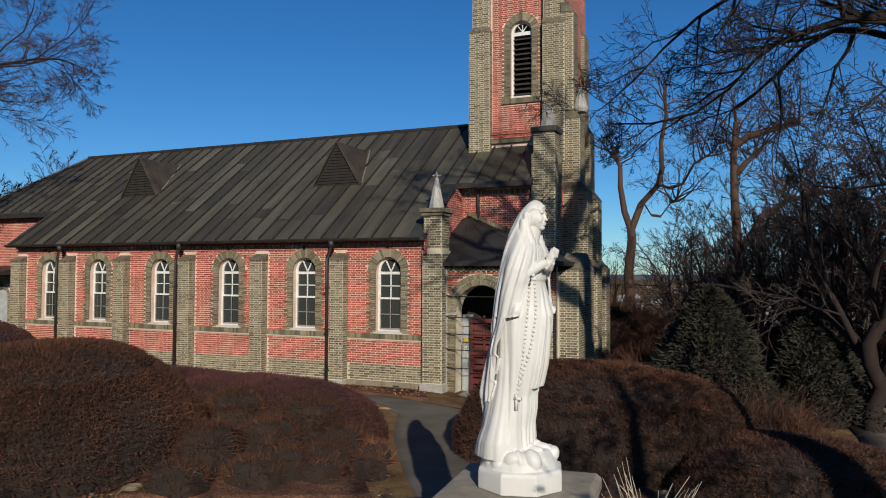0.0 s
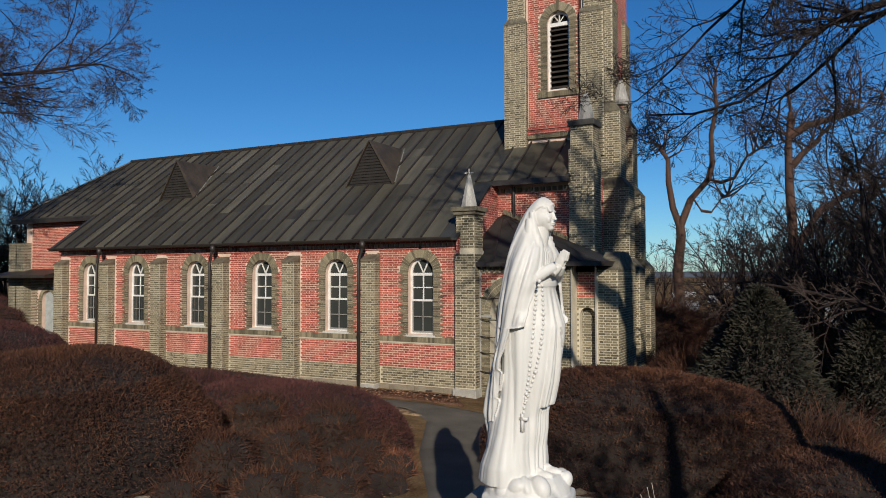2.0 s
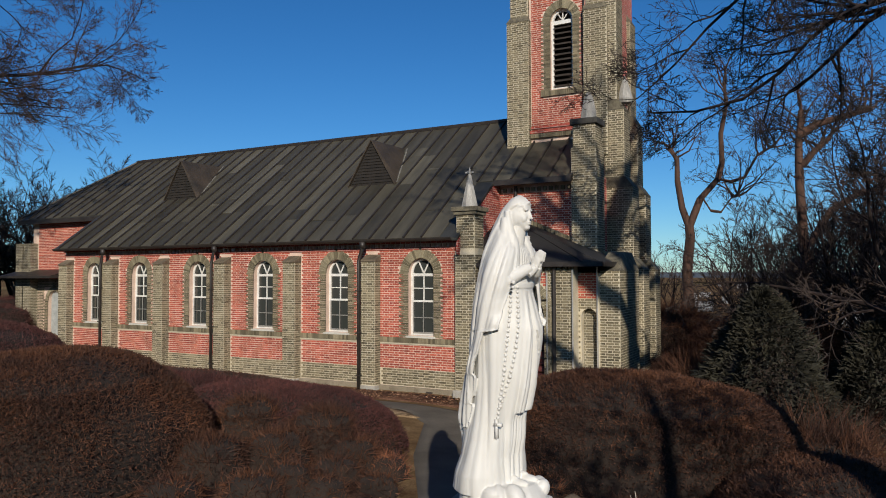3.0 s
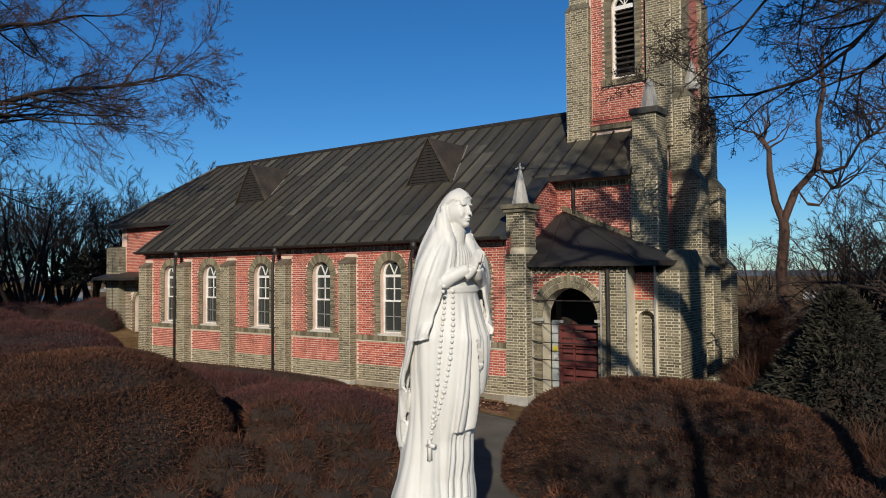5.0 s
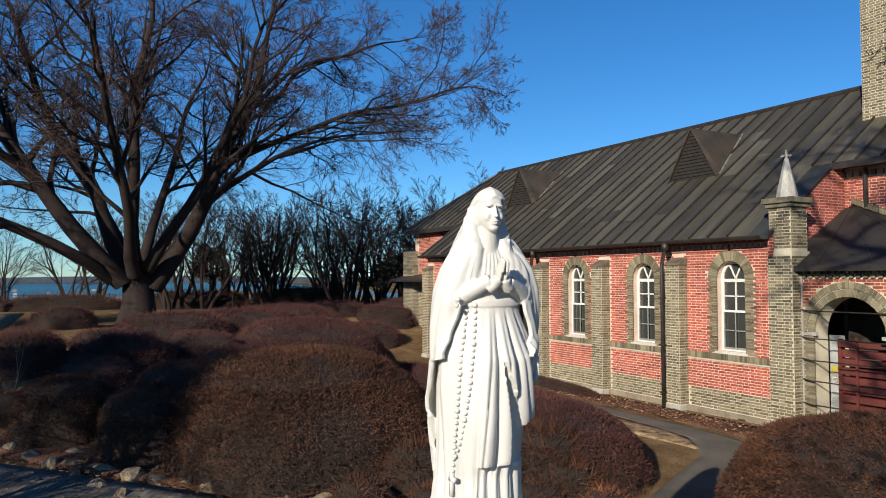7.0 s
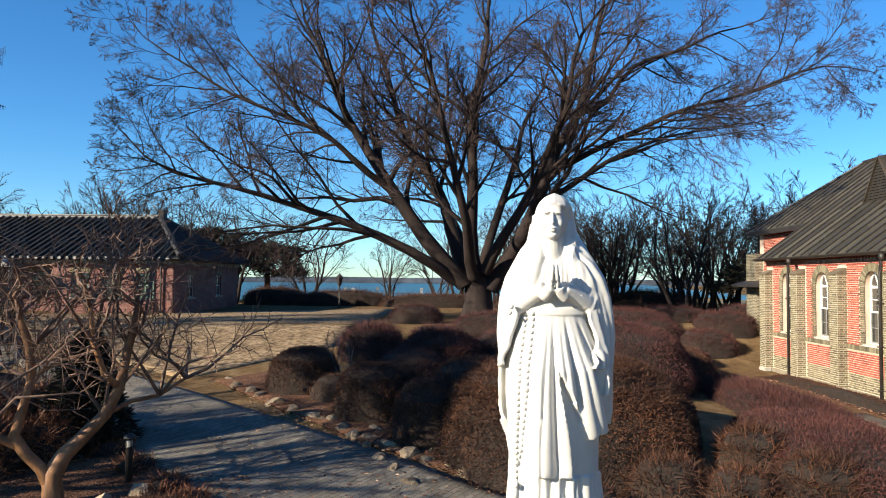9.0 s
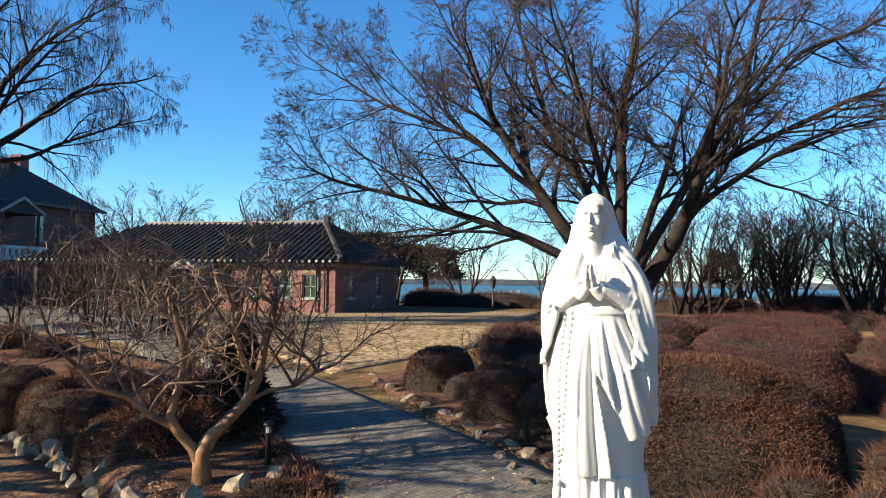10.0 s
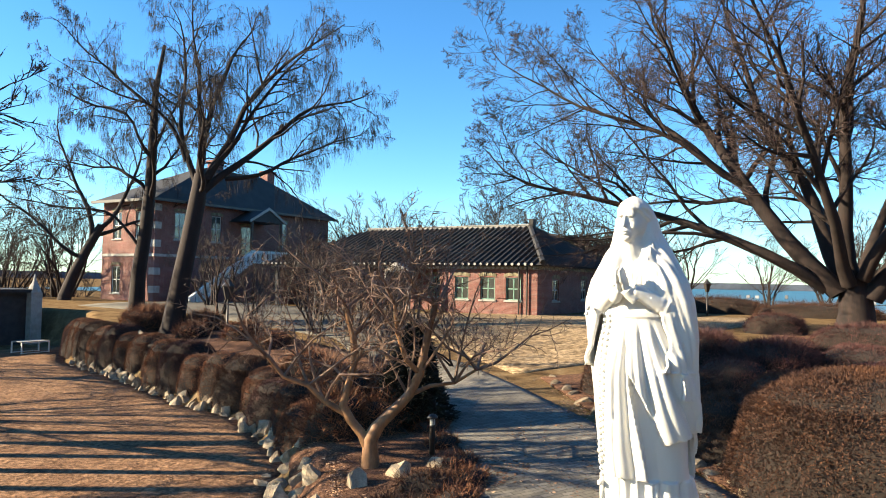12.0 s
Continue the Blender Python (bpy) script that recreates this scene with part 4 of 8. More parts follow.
for x in np.arange(-7.85, -6.12, 0.067):
    g.box(x + 0.004, x + 0.063, TY0 - 0.10, TY0, 7.60, 7.74)
tagged(part("corbel_brick", g, GREY_FACE, tower), kind="stuff")
part("corbel_band", Geo().box(-7.86, -6.1, TY0 - 0.12, TY0, 7.74, 7.82).box(-7.86, -6.1, TY0 - 0.05, TY0, 7.90, 7.96), RED_BRICK, tower)
bell = part("belfry_window", Geo().box(-7.22, -7.15, TY0 + 0.12, TY0 + 0.2, 9.08, 11.22).box(-6.57, -6.5, TY0 + 0.12, TY0 + 0.2, 9.08, 11.22).box(-7.15, -6.57, TY0 + 0.12, TY0 + 0.2, 9.08, 9.14).box(-7.15, -6.57, TY0 + 0.12, TY0 + 0.2, 11.12, 11.24), WHITE_PAINT, tower, "white framed belfry opening with dark louvres")
z = 9.16
while z < 11.05:
    part("louvre", Geo().hexa([(-7.15, TY0 + 0.1, z), (-6.57, TY0 + 0.1, z), (-6.57, TY0 + 0.3, z + 0.1), (-7.15, TY0 + 0.3, z + 0.1), (-7.15, TY0 + 0.1, z + 0.03), (-6.57, TY0 + 0.1, z + 0.03), (-6.57, TY0 + 0.3, z + 0.13), (-7.15, TY0 + 0.3, z + 0.13)]), BLACK_GAP, bell)
    z += 0.165
# near-black sheet in place of the dark behind the louvres
part("belfry_shade_sheet", Geo().box(-7.2, -6.5, TY0 + 0.34, TY0 + 0.36, 9.1, 11.6), BLACK_GAP, bell)
g = Geo()
for i in range(10):
    a0, a1 = math.pi * i / 10, math.pi * (i + 1) / 10
    pts = [(-6.86 + r * math.cos(a), 11.22 + r * math.sin(a)) for r, a in ((0.29, a0), (0.36, a0), (0.36, a1), (0.29, a1))]
    g.hexa([(u, TY0 + 0.12, z) for u, z in pts] + [(u, TY0 + 0.2, z) for u, z in pts])
for a in (55, 90, 125):
    g.tube([(-6.86, TY0 + 0.16, 11.24), (-6.86 + 0.3 * math.cos(radians(a)), TY0 + 0.16, 11.22 + 0.3 * math.sin(radians(a)))], 0.018, 4)
part("fan_light", g, WHITE_PAINT, bell)
part("tower_pipe", Geo().tube([(-6.13, TY0 - 0.05, 14), (-6.13, TY0 - 0.05, 8.8)], 0.03, 6), DARK_METAL, tower)

# ---- statue and pedestal ----
def curve_of(*pairs):
    zs, vs = [p[0] for p in pairs], [p[1] for p in pairs]
    return lambda z: float(np.interp(z, zs, vs))


m_front = curve_of((0.36, 0.19), (0.75, 0.21), (0.95, 0.20), (1.2, 0.235), (1.5, 0.25), (1.7, 0.275), (1.9, 0.325), (2.05, 0.31), (2.15, 0.28), (2.28, 0.24), (2.4, 0.15), (2.5, 0.125), (2.6, 0.135), (2.7, 0.142), (2.75, 0.118), (2.782, 0.098), (2.812, 0.068), (2.828, 0.036), (2.842, 0.008))
m_back = curve_of((0.36, 0.33), (0.6, 0.27), (0.75, 0.285), (0.9, 0.325), (1.05, 0.31), (1.2, 0.29), (1.5, 0.262), (1.9, 0.23), (2.15, 0.20), (2.28, 0.19), (2.4, 0.197), (2.5, 0.19), (2.6, 0.165), (2.7, 0.122), (2.75, 0.098), (2.782, 0.078), (2.812, 0.055), (2.828, 0.03), (2.842, 0.008))
m_side = curve_of((0.36, 0.36), (0.6, 0.35), (0.75, 0.315), (0.9, 0.308), (1.05, 0.315), (1.2, 0.328), (1.35, 0.355), (1.7, 0.358), (1.9, 0.368), (2.05, 0.36), (2.15, 0.352), (2.28, 0.314), (2.4, 0.252), (2.5, 0.202), (2.6, 0.154), (2.7, 0.128), (2.75, 0.115), (2.782, 0.098), (2.812, 0.070), (2.828, 0.040), (2.842, 0.008))
m_mid = curve_of((0.3, -0.15), (0.6, -0.14), (1.3, -0.06), (2.0, -0.01), (2.4, 0.02), (2.6, 0.045), (2.7, 0.055), (2.75, 0.075), (2.782, 0.085), (2.842, 0.095))
HEAD_OPEN = ((2.42, 0.74), (2.47, 0.86), (2.53, 1.16), (2.60, 1.40), (2.66, 1.38), (2.70, 1.22), (2.74, 0.86), (2.772, 0.40), (2.784, 0.0))
open_r = curve_of((0.36, 2.75), (0.62, 2.72), (0.63, 2.50), (0.83, 2.36), (0.84, 2.08), (1.04, 1.90), (1.05, 2.00), (1.30, 1.76), (1.31, 1.88), (1.58, 1.68), (1.68, 1.62), (1.69, 1.22), (1.86, 1.18), (1.95, 1.10), (2.04, 0.98), (2.14, 0.90), (2.28, 0.82), (2.36, 0.76), *HEAD_OPEN)
open_l = curve_of((0.36, 2.6), (0.9, 2.4), (1.18, 2.10), (1.28, 1.98), (1.29, 1.72), (1.50, 1.55), (1.51, 1.15), (1.69, 1.20), (1.70, 0.84), (1.86, 1.02), (1.95, 0.98), (2.1, 0.92), (2.28, 0.82), (2.36, 0.76), *HEAD_OPEN)
r_front = curve_of((0.30, 0.19), (0.6, 0.175), (0.75, 0.185), (0.9, 0.172), (1.05, 0.195), (1.2, 0.212), (1.5, 0.218), (1.7, 0.222), (1.9, 0.205), (2.02, 0.185), (2.2, 0.170), (2.34, 0.140), (2.42, 0.10), (2.46, 0.07))
r_back = curve_of((0.30, 0.36), (0.45, 0.33), (0.6, 0.27), (0.9, 0.28), (1.2, 0.25), (2.0, 0.15), (2.42, 0.08))
r_side = curve_of((0.30, 0.36), (0.45, 0.365), (0.6, 0.33), (0.75, 0.30), (0.9, 0.292), (1.2, 0.298), (1.5, 0.315), (1.7, 0.31), (2.0, 0.25), (2.25, 0.255), (2.34, 0.225), (2.42, 0.18), (2.46, 0.12))
# the overskirt: where its front tongue ends sideways, and the lower edge of the part drawn to the hip
tongue_side = curve_of((0.90, 0.54), (0.97, 0.52), (1.28, 0.37), (1.5, 0.20), (1.7, 0.10), (1.8, 0.08))
hip_edge = curve_of((0.0, 1.78), (0.1, 1.69), (0.35, 1.55), (0.65, 1.40), (0.95, 1.21), (1.05, 1.24), (1.3, 1.26), (1.9, 1.28))


mantle_amp = curve_of((0.4, 0.026), (1.9, 0.028), (2.3, 0.022), (2.45, 0.014), (2.55, 0.010), (2.7, 0.005), (2.8, 0.002))


def oval(phi, front, back, side):
    a = front if math.cos(phi) > 0 else back
    return 1 / math.sqrt((math.cos(phi) / a) ** 2 + (math.sin(phi) / side) ** 2)


def pleat(t, k=0.75):
    """A rounded ridge with a sharp valley, -1 to 1."""
    return 2 * abs(math.sin(t / 2)) ** k - 1


def mantle_r(phi, z, extra=0.0):
    r = oval(phi, m_front(z), m_back(z), m_side(z))
    p = abs(phi)
    lean = 0.42 * z if phi < 0 else 0.30 * z
    u = p + lean + 0.16 * math.sin(2.3 * z + 2 * p)
    amp = mantle_amp(z) * (0.55 if phi < 0 and p < 2.0 else 1.0)
    d = amp * pleat(13 * u, 0.6) + 0.42 * amp * pleat(31 * u + 2.0 * math.sin(3 * z), 0.65)
    if phi < 0 and 1.5 < p < 2.7 and z < 1.7:
        d += 0.020 * pleat(9 * z + 5 * p, 0.8) * min(1.0, (1.7 - z) / 0.3)
    return r + d + extra


def robe_r(phi, z):
    r = oval(phi, r_front(z), r_back(z), r_side(z))
    drop = min(1.0, max(0.0, 2.05 - z))
    fade = min(1.0, max(0.0, (2.04 - z) / 0.36))
    right = min(1.0, max(0.0, (phi + 0.25) / 2.0))
    u = phi - (1.25 * right - 0.06) * drop ** 1.1
    if phi < -0.45:
        w = phi + 0.14 * math.sin(2.6 * z + 2 * phi) + 0.10 * z
        soft = min(1.0, max(0.0, (-0.45 - phi) / 0.5))
        d = 0.012 * pleat(9 * w, 0.7) + 0.004 * pleat(23 * w + 2 * math.sin(3 * z), 0.8) + 0.02 * (1 - soft)
    elif z > 0.97 and (phi < tongue_side(z) or z > hip_edge(phi)):
        d = 0.038 * pleat(15 * u + 0.7, 0.45) + 0.013 * pleat(34 * u + 1.3 + 1.5 * math.sin(2.4 * z), 0.55) + 0.030 * min(1.0, max(0.0, (2.1 - z) / 0.5))
    elif z > 0.97:
        d = -0.004 + 0.010 * pleat(5 * phi + 2.0 * z, 0.9)
    else:
        d = 0.020 * pleat(13 * phi + 1.2 * z, 0.5) + 0.006 * pleat(29 * phi - 2.0 * z)
    if z < 1.05:
        d += 0.05 * min(1.0, (1.05 - z) / 0.25) * math.exp(-((abs(phi) - 2.1) / 0.45) ** 2) * (1.0 if phi > 0 else 0.5)
    d *= fade
    if z > 2.10:
        d += 0.006 * pleat(34 * phi + 2.5 * math.sin(7 * z)) * min(1.0, max(0.0, (z - 2.10) / 0.08))
    return r + d


def shell_r(phi, z, flare=0.0, depth=0.0, thick=0.028):
    """The mantle's surface: its edges lie down on the gown, the neck and the temples."""
    r = max(0.004, mantle_r(phi, z, flare) - depth)
    away = max(0.0, abs(phi) - (open_r(z) if phi < 0 else open_l(z)))
    if 1.74 < z < 2.44 and away < 0.4:
        near = robe_r(phi, z) + 0.010 + thick - depth
        k = away / 0.4
        share = (0.75 + 0.2 * min(1.0, max(0.0, (z - 2.05) / 0.1))) * (1 - k * k * (3 - 2 * k)) * min(1.0, (z - 1.74) / 0.08) * min(1.0, (2.44 - z) / 0.05)
        r += (min(near, r) - r) * share
    if 2.38 < z < 2.64 and away < 0.75:
        near = 0.098 + 0.05 * math.cos(phi) + thick - depth - 0.014 * math.cos(30 * phi)
        k = away / 0.75
        share = (1 - k * k * (3 - 2 * k)) * min(1.0, (z - 2.38) / 0.06) * min(1.0, (2.64 - z) / 0.07)
        r += (min(near, r) - r) * share
    if 2.56 < z < 2.784 and away < 0.6:
        r *= 1 - 0.30 * math.exp(-(away / 0.24) ** 2) * min(1.0, (z - 2.56) / 0.08) * min(1.0, (2.784 - z) / 0.06)
    return r


def statue_mesh():
    g = Geo()
    # robe
    nz, na = 150, 200
    zs = np.linspace(0.30, 2.46, nz)
    base = len(g.v)
    for z in zs:
        for k in range(na):
            phi = -math.pi + 2 * math.pi * k / na
            r = robe_r(phi, z)
            g.v.append((m_mid(z) + r * math.cos(phi), r * math.sin(phi), z))
    for i in range(nz - 1):
        for k in range(na):
            a, b = base + i * na, base + (i + 1) * na
            g.f.append((a + k, a + (k + 1) % na, b + (k + 1) % na, b + k))
    g.f.append(tuple(base + k for k in range(na - 1, -1, -1)))
    g.f.append(tuple(base + (nz - 1) * na + k for k in range(na)))
    # mantle and veil, a thick open shell
    nz, na, thick = 190, 170, 0.028
    zs = np.linspace(0.36, 2.842, nz)
    outer = []
    for z in zs:
        lo, hi = open_r(z), 2 * math.pi - open_l(z)
        zig = 0.012 * math.sin(19 * z) + 0.008 * math.sin(41 * z)
        zig2 = 0.012 * math.sin(17 * z + 1) + 0.008 * math.sin(37 * z)
        row = []
        for k in range(na + 1):
            f = k / na
            ang = (lo + zig) * (1 - f) + (hi - zig2) * f if z < 2.784 else 2 * math.pi * f
            phi = -ang if ang <= math.pi else 2 * math.pi - ang
            edge = min(f, 1 - f) * na
            flare = 0.020 * math.exp(-edge / 4.0) * (1 if z < 2.4 else 0.5)
            row.append((phi, z, flare))
        outer.append(row)
    base = len(g.v)
    w = na + 1
    for inner in (0, 1):
        for row in outer:
            for phi, z, flare in row:
                r = shell_r(phi, z, flare, inner * thick)
                g.v.append((m_mid(z) + r * math.cos(phi), r * math.sin(phi), z))
    half = nz * w
    for i in range(nz - 1):
        for k in range(na):
            a = base + i * w + k
            g.f.append((a, a + 1, a + w + 1, a + w))
            b = a + half
            g.f.append((b + w, b + w + 1, b + 1, b))
        for k in (0, na):
            a = base + i * w + k
            g.f.append((a, a + w, a + w + half, a + half))
    for i in (0, nz - 1):
        for k in range(na):
            a = base + i * w + k
            g.f.append((a, a + half, a + half + 1, a + 1))

    def ball(c, r, tilt=None):
        n0 = len(g.v)
        rot = Euler(tilt).to_matrix() if tilt else Matrix.Identity(3)
        rings, seg = 14, 20
        for i in range(rings + 1):
            th = math.pi * i / rings
            for k in range(seg):
                ph = 2 * math.pi * k / seg
                p = rot @ Vector((r[0] * math.sin(th) * math.cos(ph), r[1] * math.sin(th) * math.sin(ph), r[2] * math.cos(th)))
                g.v.append((c[0] + p.x, c[1] + p.y, c[2] + p.z))
        for i in range(rings):
            for k in range(seg):
                a, b = n0 + i * seg, n0 + (i + 1) * seg
                g.f.append((a + k, b + k, b + (k + 1) % seg, a + (k + 1) % seg))

    # head: skull, cheeks, jaw, nose, brow, lips, lids, waved hair under the veil
    hy = -0.012
    hx = -0.014
    ball((hx + 0.092, hy, 2.660), (0.106, 0.104, 0.122))
    ball((hx + 0.122, hy, 2.700), (0.084, 0.088, 0.082))
    ball((hx + 0.144, hy, 2.645), (0.076, 0.084, 0.102))
    ball((hx + 0.160, hy, 2.604), (0.060, 0.062, 0.070))
    ball((hx + 0.186, hy, 2.560), (0.034, 0.036, 0.028))
    ball((hx + 0.196, hy, 2.722), (0.018, 0.060, 0.042))
    ball((hx + 0.238, hy, 2.636), (0.016, 0.0115, 0.011))
    ball((hx + 0.226, hy, 2.666), (0.013, 0.0088, 0.046), (0, -0.26, 0))
    ball((hx + 0.224, hy, 2.602), (0.013, 0.025, 0.008))
    ball((hx + 0.219, hy, 2.587), (0.013, 0.020, 0.0075))
    for s in (-1, 1):
        ball((hx + 0.214, hy + s * 0.036, 2.706), (0.010, 0.028, 0.009), (s * -0.2, 0, 0))
        ball((hx + 0.186, hy + s * 0.043, 2.634), (0.028, 0.028, 0.038))
    g.tube([(0.035, 0, 2.34), (0.070, hy, 2.44), (0.10, hy, 2.57)], [0.098, 0.074, 0.068], 18)
    # the veil's inner folds beside the cheeks and down the chest
    for s in (-1, 1):
        g.tube([(0.050, hy + s * 0.108, 2.70), (0.058, hy + s * 0.110, 2.62), (0.066, hy + s * 0.100, 2.52), (0.092, s * 0.104, 2.42), (0.118, s * 0.130, 2.32), (0.125, s * 0.160, 2.20), (0.110, s * 0.185, 2.10)], [0.026, 0.030, 0.044, 0.054, 0.052, 0.046, 0.036], 14)
        g.tube([(0.030, hy + s * 0.112, 2.64), (0.030, hy + s * 0.118, 2.54), (0.040, s * 0.145, 2.44), (0.060, s * 0.185, 2.32)], [0.036, 0.050, 0.060, 0.050], 14)
    # forearms in loose sleeves, joined hands
    back = len(g.v)
    for s in (-1, 1):
        g.tube([(0.02, s * 0.24, 2.16), (0.09, s * 0.255, 2.10), (0.15, s * 0.235, 2.10), (0.21, s * 0.175, 2.145), (0.275, s * 0.090, 2.200), (0.295, s * 0.062, 2.215)], [0.050, 0.058, 0.060, 0.055, 0.047, 0.042], 18)
        for k in range(6):
            f = k / 5
            c = Vector((0.16, s * 0.225, 2.11)).lerp(Vector((0.288, s * 0.072, 2.205)), f)
            d = Vector((0.145, -s * 0.18, 0.11)).normalized()
            g.tube([c - d * 0.009, c, c + d * 0.009], [0.056 - 0.016 * f, 0.068 - 0.022 * f, 0.056 - 0.016 * f], 16)
        g.tube([(0.28, s * 0.075, 2.155), (0.305, s * 0.042, 2.185), (0.322, s * 0.026, 2.22)], [0.040, 0.036, 0.040], 14)
        ball((0.330, s * 0.020, 2.255), (0.042, 0.018, 0.060), (0, 0.30, 0))
        for k in range(4):
            x0 = 0.306 + 0.021 * k
            g.tube([(x0 + 0.010, s * 0.017, 2.28 - 0.006 * k), (x0 + 0.028, s * 0.014, 2.335 - 0.008 * abs(k - 1)), (x0 + 0.036, s * 0.011, 2.366 - 0.012 * abs(k - 1))], [0.0125, 0.0115, 0.008], 8)
        g.tube([(0.305, s * 0.03, 2.225), (0.292, s * 0.016, 2.275), (0.298, s * 0.010, 2.305)], [0.013, 0.011, 0.008], 8)
    for k in range(back, len(g.v)):
        x, y, z = g.v[k]
        g.v[k] = (x - 0.062 * min(1.0, max(0.0, x / 0.25)), y, z)
    # sash with hanging ends
    ring = [(m_mid(2.02) + (robe_r(p, 2.05) + 0.004) * math.cos(p), (robe_r(p, 2.05) + 0.004) * math.sin(p)) for p in np.linspace(-1.0, 1.0, 30)]
    for dz in (-0.015, 0.0, 0.015):
        g.tube([(x, y, 2.06 + dz) for x, y in ring], 0.010, 8)
    # scalloped rim of the veil over the brow
    rim = []
    for p in np.linspace(-1.3, 1.3, 60):
        z = float(np.interp(abs(p), [0.0, 0.40, 0.86, 1.22, 1.38], [2.776, 2.766, 2.738, 2.698, 2.66])) - 0.012 * abs(math.sin(4.5 * p + 0.4))
        r = shell_r(p, z) + 0.012
        rim.append((m_mid(z) + r * math.cos(p), r * math.sin(p), z))
    g.tube(rim, 0.0135, 8)
    # feet on a rocky mound
    for s in (-1, 1):
        ball((0.11, s * 0.085 + 0.02, 0.385), (0.10, 0.042, 0.036))
        ball((0.06, s * 0.085 + 0.02, 0.415), (0.05, 0.028, 0.028))
    rng = random.Random(4)
    g.lathe((-0.08, 0, 0.2), [(0.39, 0), (0.38, 0.05), (0.34, 0.12), (0.29, 0.17), (0.1, 0.19)], 24)
    for k in range(30):
        a = 2 * math.pi * k / 30 + rng.uniform(-0.1, 0.1)
        rr = rng.uniform(0.24, 0.35)
        ball((-0.08 + rr * math.cos(a), rr * math.sin(a), 0.23 + rng.uniform(0, 0.09)), (rng.uniform(0.06, 0.11), rng.uniform(0.06, 0.11), rng.uniform(0.05, 0.12)), (rng.uniform(-0.6, 0.6), rng.uniform(-0.6, 0.6), a))
    g.lathe((-0.065, 0, 0), [(0.44, 0), (0.44, 0.17), (0.43, 0.20), (0.41, 0.21)], 8)
    # skirt hem spreading over the mound at the back
    for k in range(26):
        a = math.pi * (0.5 + k / 25)
        rr = 0.17
        g.tube([(m_mid(0.4) + (rr + 0.02) * math.cos(a), rr * 1.02 * math.sin(a), 0.52), (m_mid(0.4) + (rr + 0.06) * math.cos(a), (rr + 0.05) * math.sin(a), 0.40), (m_mid(0.4) + (rr + 0.09 + 0.02 * (k % 3)) * math.cos(a), (rr + 0.08) * math.sin(a), 0.30)], [0.03, 0.04, 0.045], 8)
    return g


raw = part("statue", statue_mesh(), STATUE_WHITE, mend=False)
mod = raw.modifiers.new("remesh", "REMESH")
mod.mode, mod.voxel_size, mod.use_smooth_shade = "VOXEL", 0.0063, True
sm = raw.modifiers.new("smooth", "SMOOTH")
sm.factor, sm.iterations = 0.25, 1
dg = bpy.context.evaluated_depsgraph_get()
solid = bpy.data.meshes.new_from_object(raw.evaluated_get(dg))
bpy.data.objects.remove(raw)
bm = bmesh.new()
bm.from_mesh(solid)
# eye hollows with lids, the line of the mouth, the sides of the nose
for v in bm.verts:
    x, y, z = v.co
    if x > 0.15 and 2.53 < z < 2.75 and abs(y) < 0.11:
        for sgn in (-1, 1):
            u = (y + 0.012 - sgn * 0.036) / 0.023
            v.co.x -= 0.006 * math.exp(-u * u - ((z - 2.683) / 0.015) ** 2)
            v.co.x += 0.006 * math.exp(-(u * 1.2) ** 2 - ((z - 2.678) / 0.0085) ** 2)
            v.co.x -= 0.006 * math.exp(-((y + 0.012 - sgn * 0.024) / 0.010) ** 2 - ((z - 2.628) / 0.02) ** 2)
        v.co.x -= 0.008 * math.exp(-((y + 0.012) / 0.026) ** 2 - ((z - 2.5945) / 0.004) ** 2)
        v.co.x -= 0.007 * math.exp(-((y + 0.012) / 0.022) ** 2 - ((z - 2.573) / 0.007) ** 2)


def outside(phi, z):
    r = robe_r(phi, z)
    if abs(phi) > open_r(z) - 0.02:
        r = max(r, mantle_r(phi, z))
    return (m_mid(z) + (r + 0.006) * math.cos(phi), (r + 0.006) * math.sin(phi), z)


bm.to_mesh(solid)
bm.free()
raw = new("statue", solid)
cut = raw.modifiers.new("cut", "DECIMATE")
cut.ratio = 0.20
dg = bpy.context.evaluated_depsgraph_get()
solid = bpy.data.meshes.new_from_object(raw.evaluated_get(dg))
bpy.data.objects.remove(raw)
bm = bmesh.new()
bm.from_mesh(solid)
strands = []
for p0, p1, p2, ztop, zend in ((-0.95, -1.02, -1.12, 2.09, 0.95), (-0.72, -0.56, -1.08, 2.05, 1.05)):
    n = int((ztop - zend) / 0.040)
    for k in range(n + 1):
        f = k / n
        p = (p0 * (1 - f) + p1 * f) * (1 - f) + (p1 * (1 - f) + p2 * f) * f
        z = ztop + (zend - ztop) * f
        strands.append((outside(p, z), 0.0145 if k % 6 else 0.019))
for (x, y, z), r in strands:
    bmesh.ops.create_icosphere(bm, subdivisions=2, radius=r, matrix=Matrix.Translation((x, y, z)))
cx, cy, cz = outside(-1.13, 0.86)
turn = Matrix.Rotation(-1.55, 4, "Z")
for sx, sz, dz in ((0.026, 0.16, 0.0), (0.105, 0.028, 0.035)):
    bmesh.ops.create_cube(bm, size=1, matrix=Matrix.Translation((cx, cy, cz + dz)) @ turn @ Matrix.Diagonal((0.03, sx, sz, 1)))
bm.to_mesh(solid)
bm.free()
solid.materials.clear()
solid.materials.append(STATUE_WHITE)
solid.polygons.foreach_set("use_smooth", [True] * len(solid.polygons))
statue = new("statue", solid)
statue.matrix_world = pose(-1.903, 8.345, 1.23, 0, 0, -7)
tagged(statue, "white painted stone statue of a veiled praying figure with rosary", "statue")

pedestal = thing("pedestal", (-1.98, 8.35, -0.2), "grey granite pedestal with a broad cap under the statue", "pedestal")
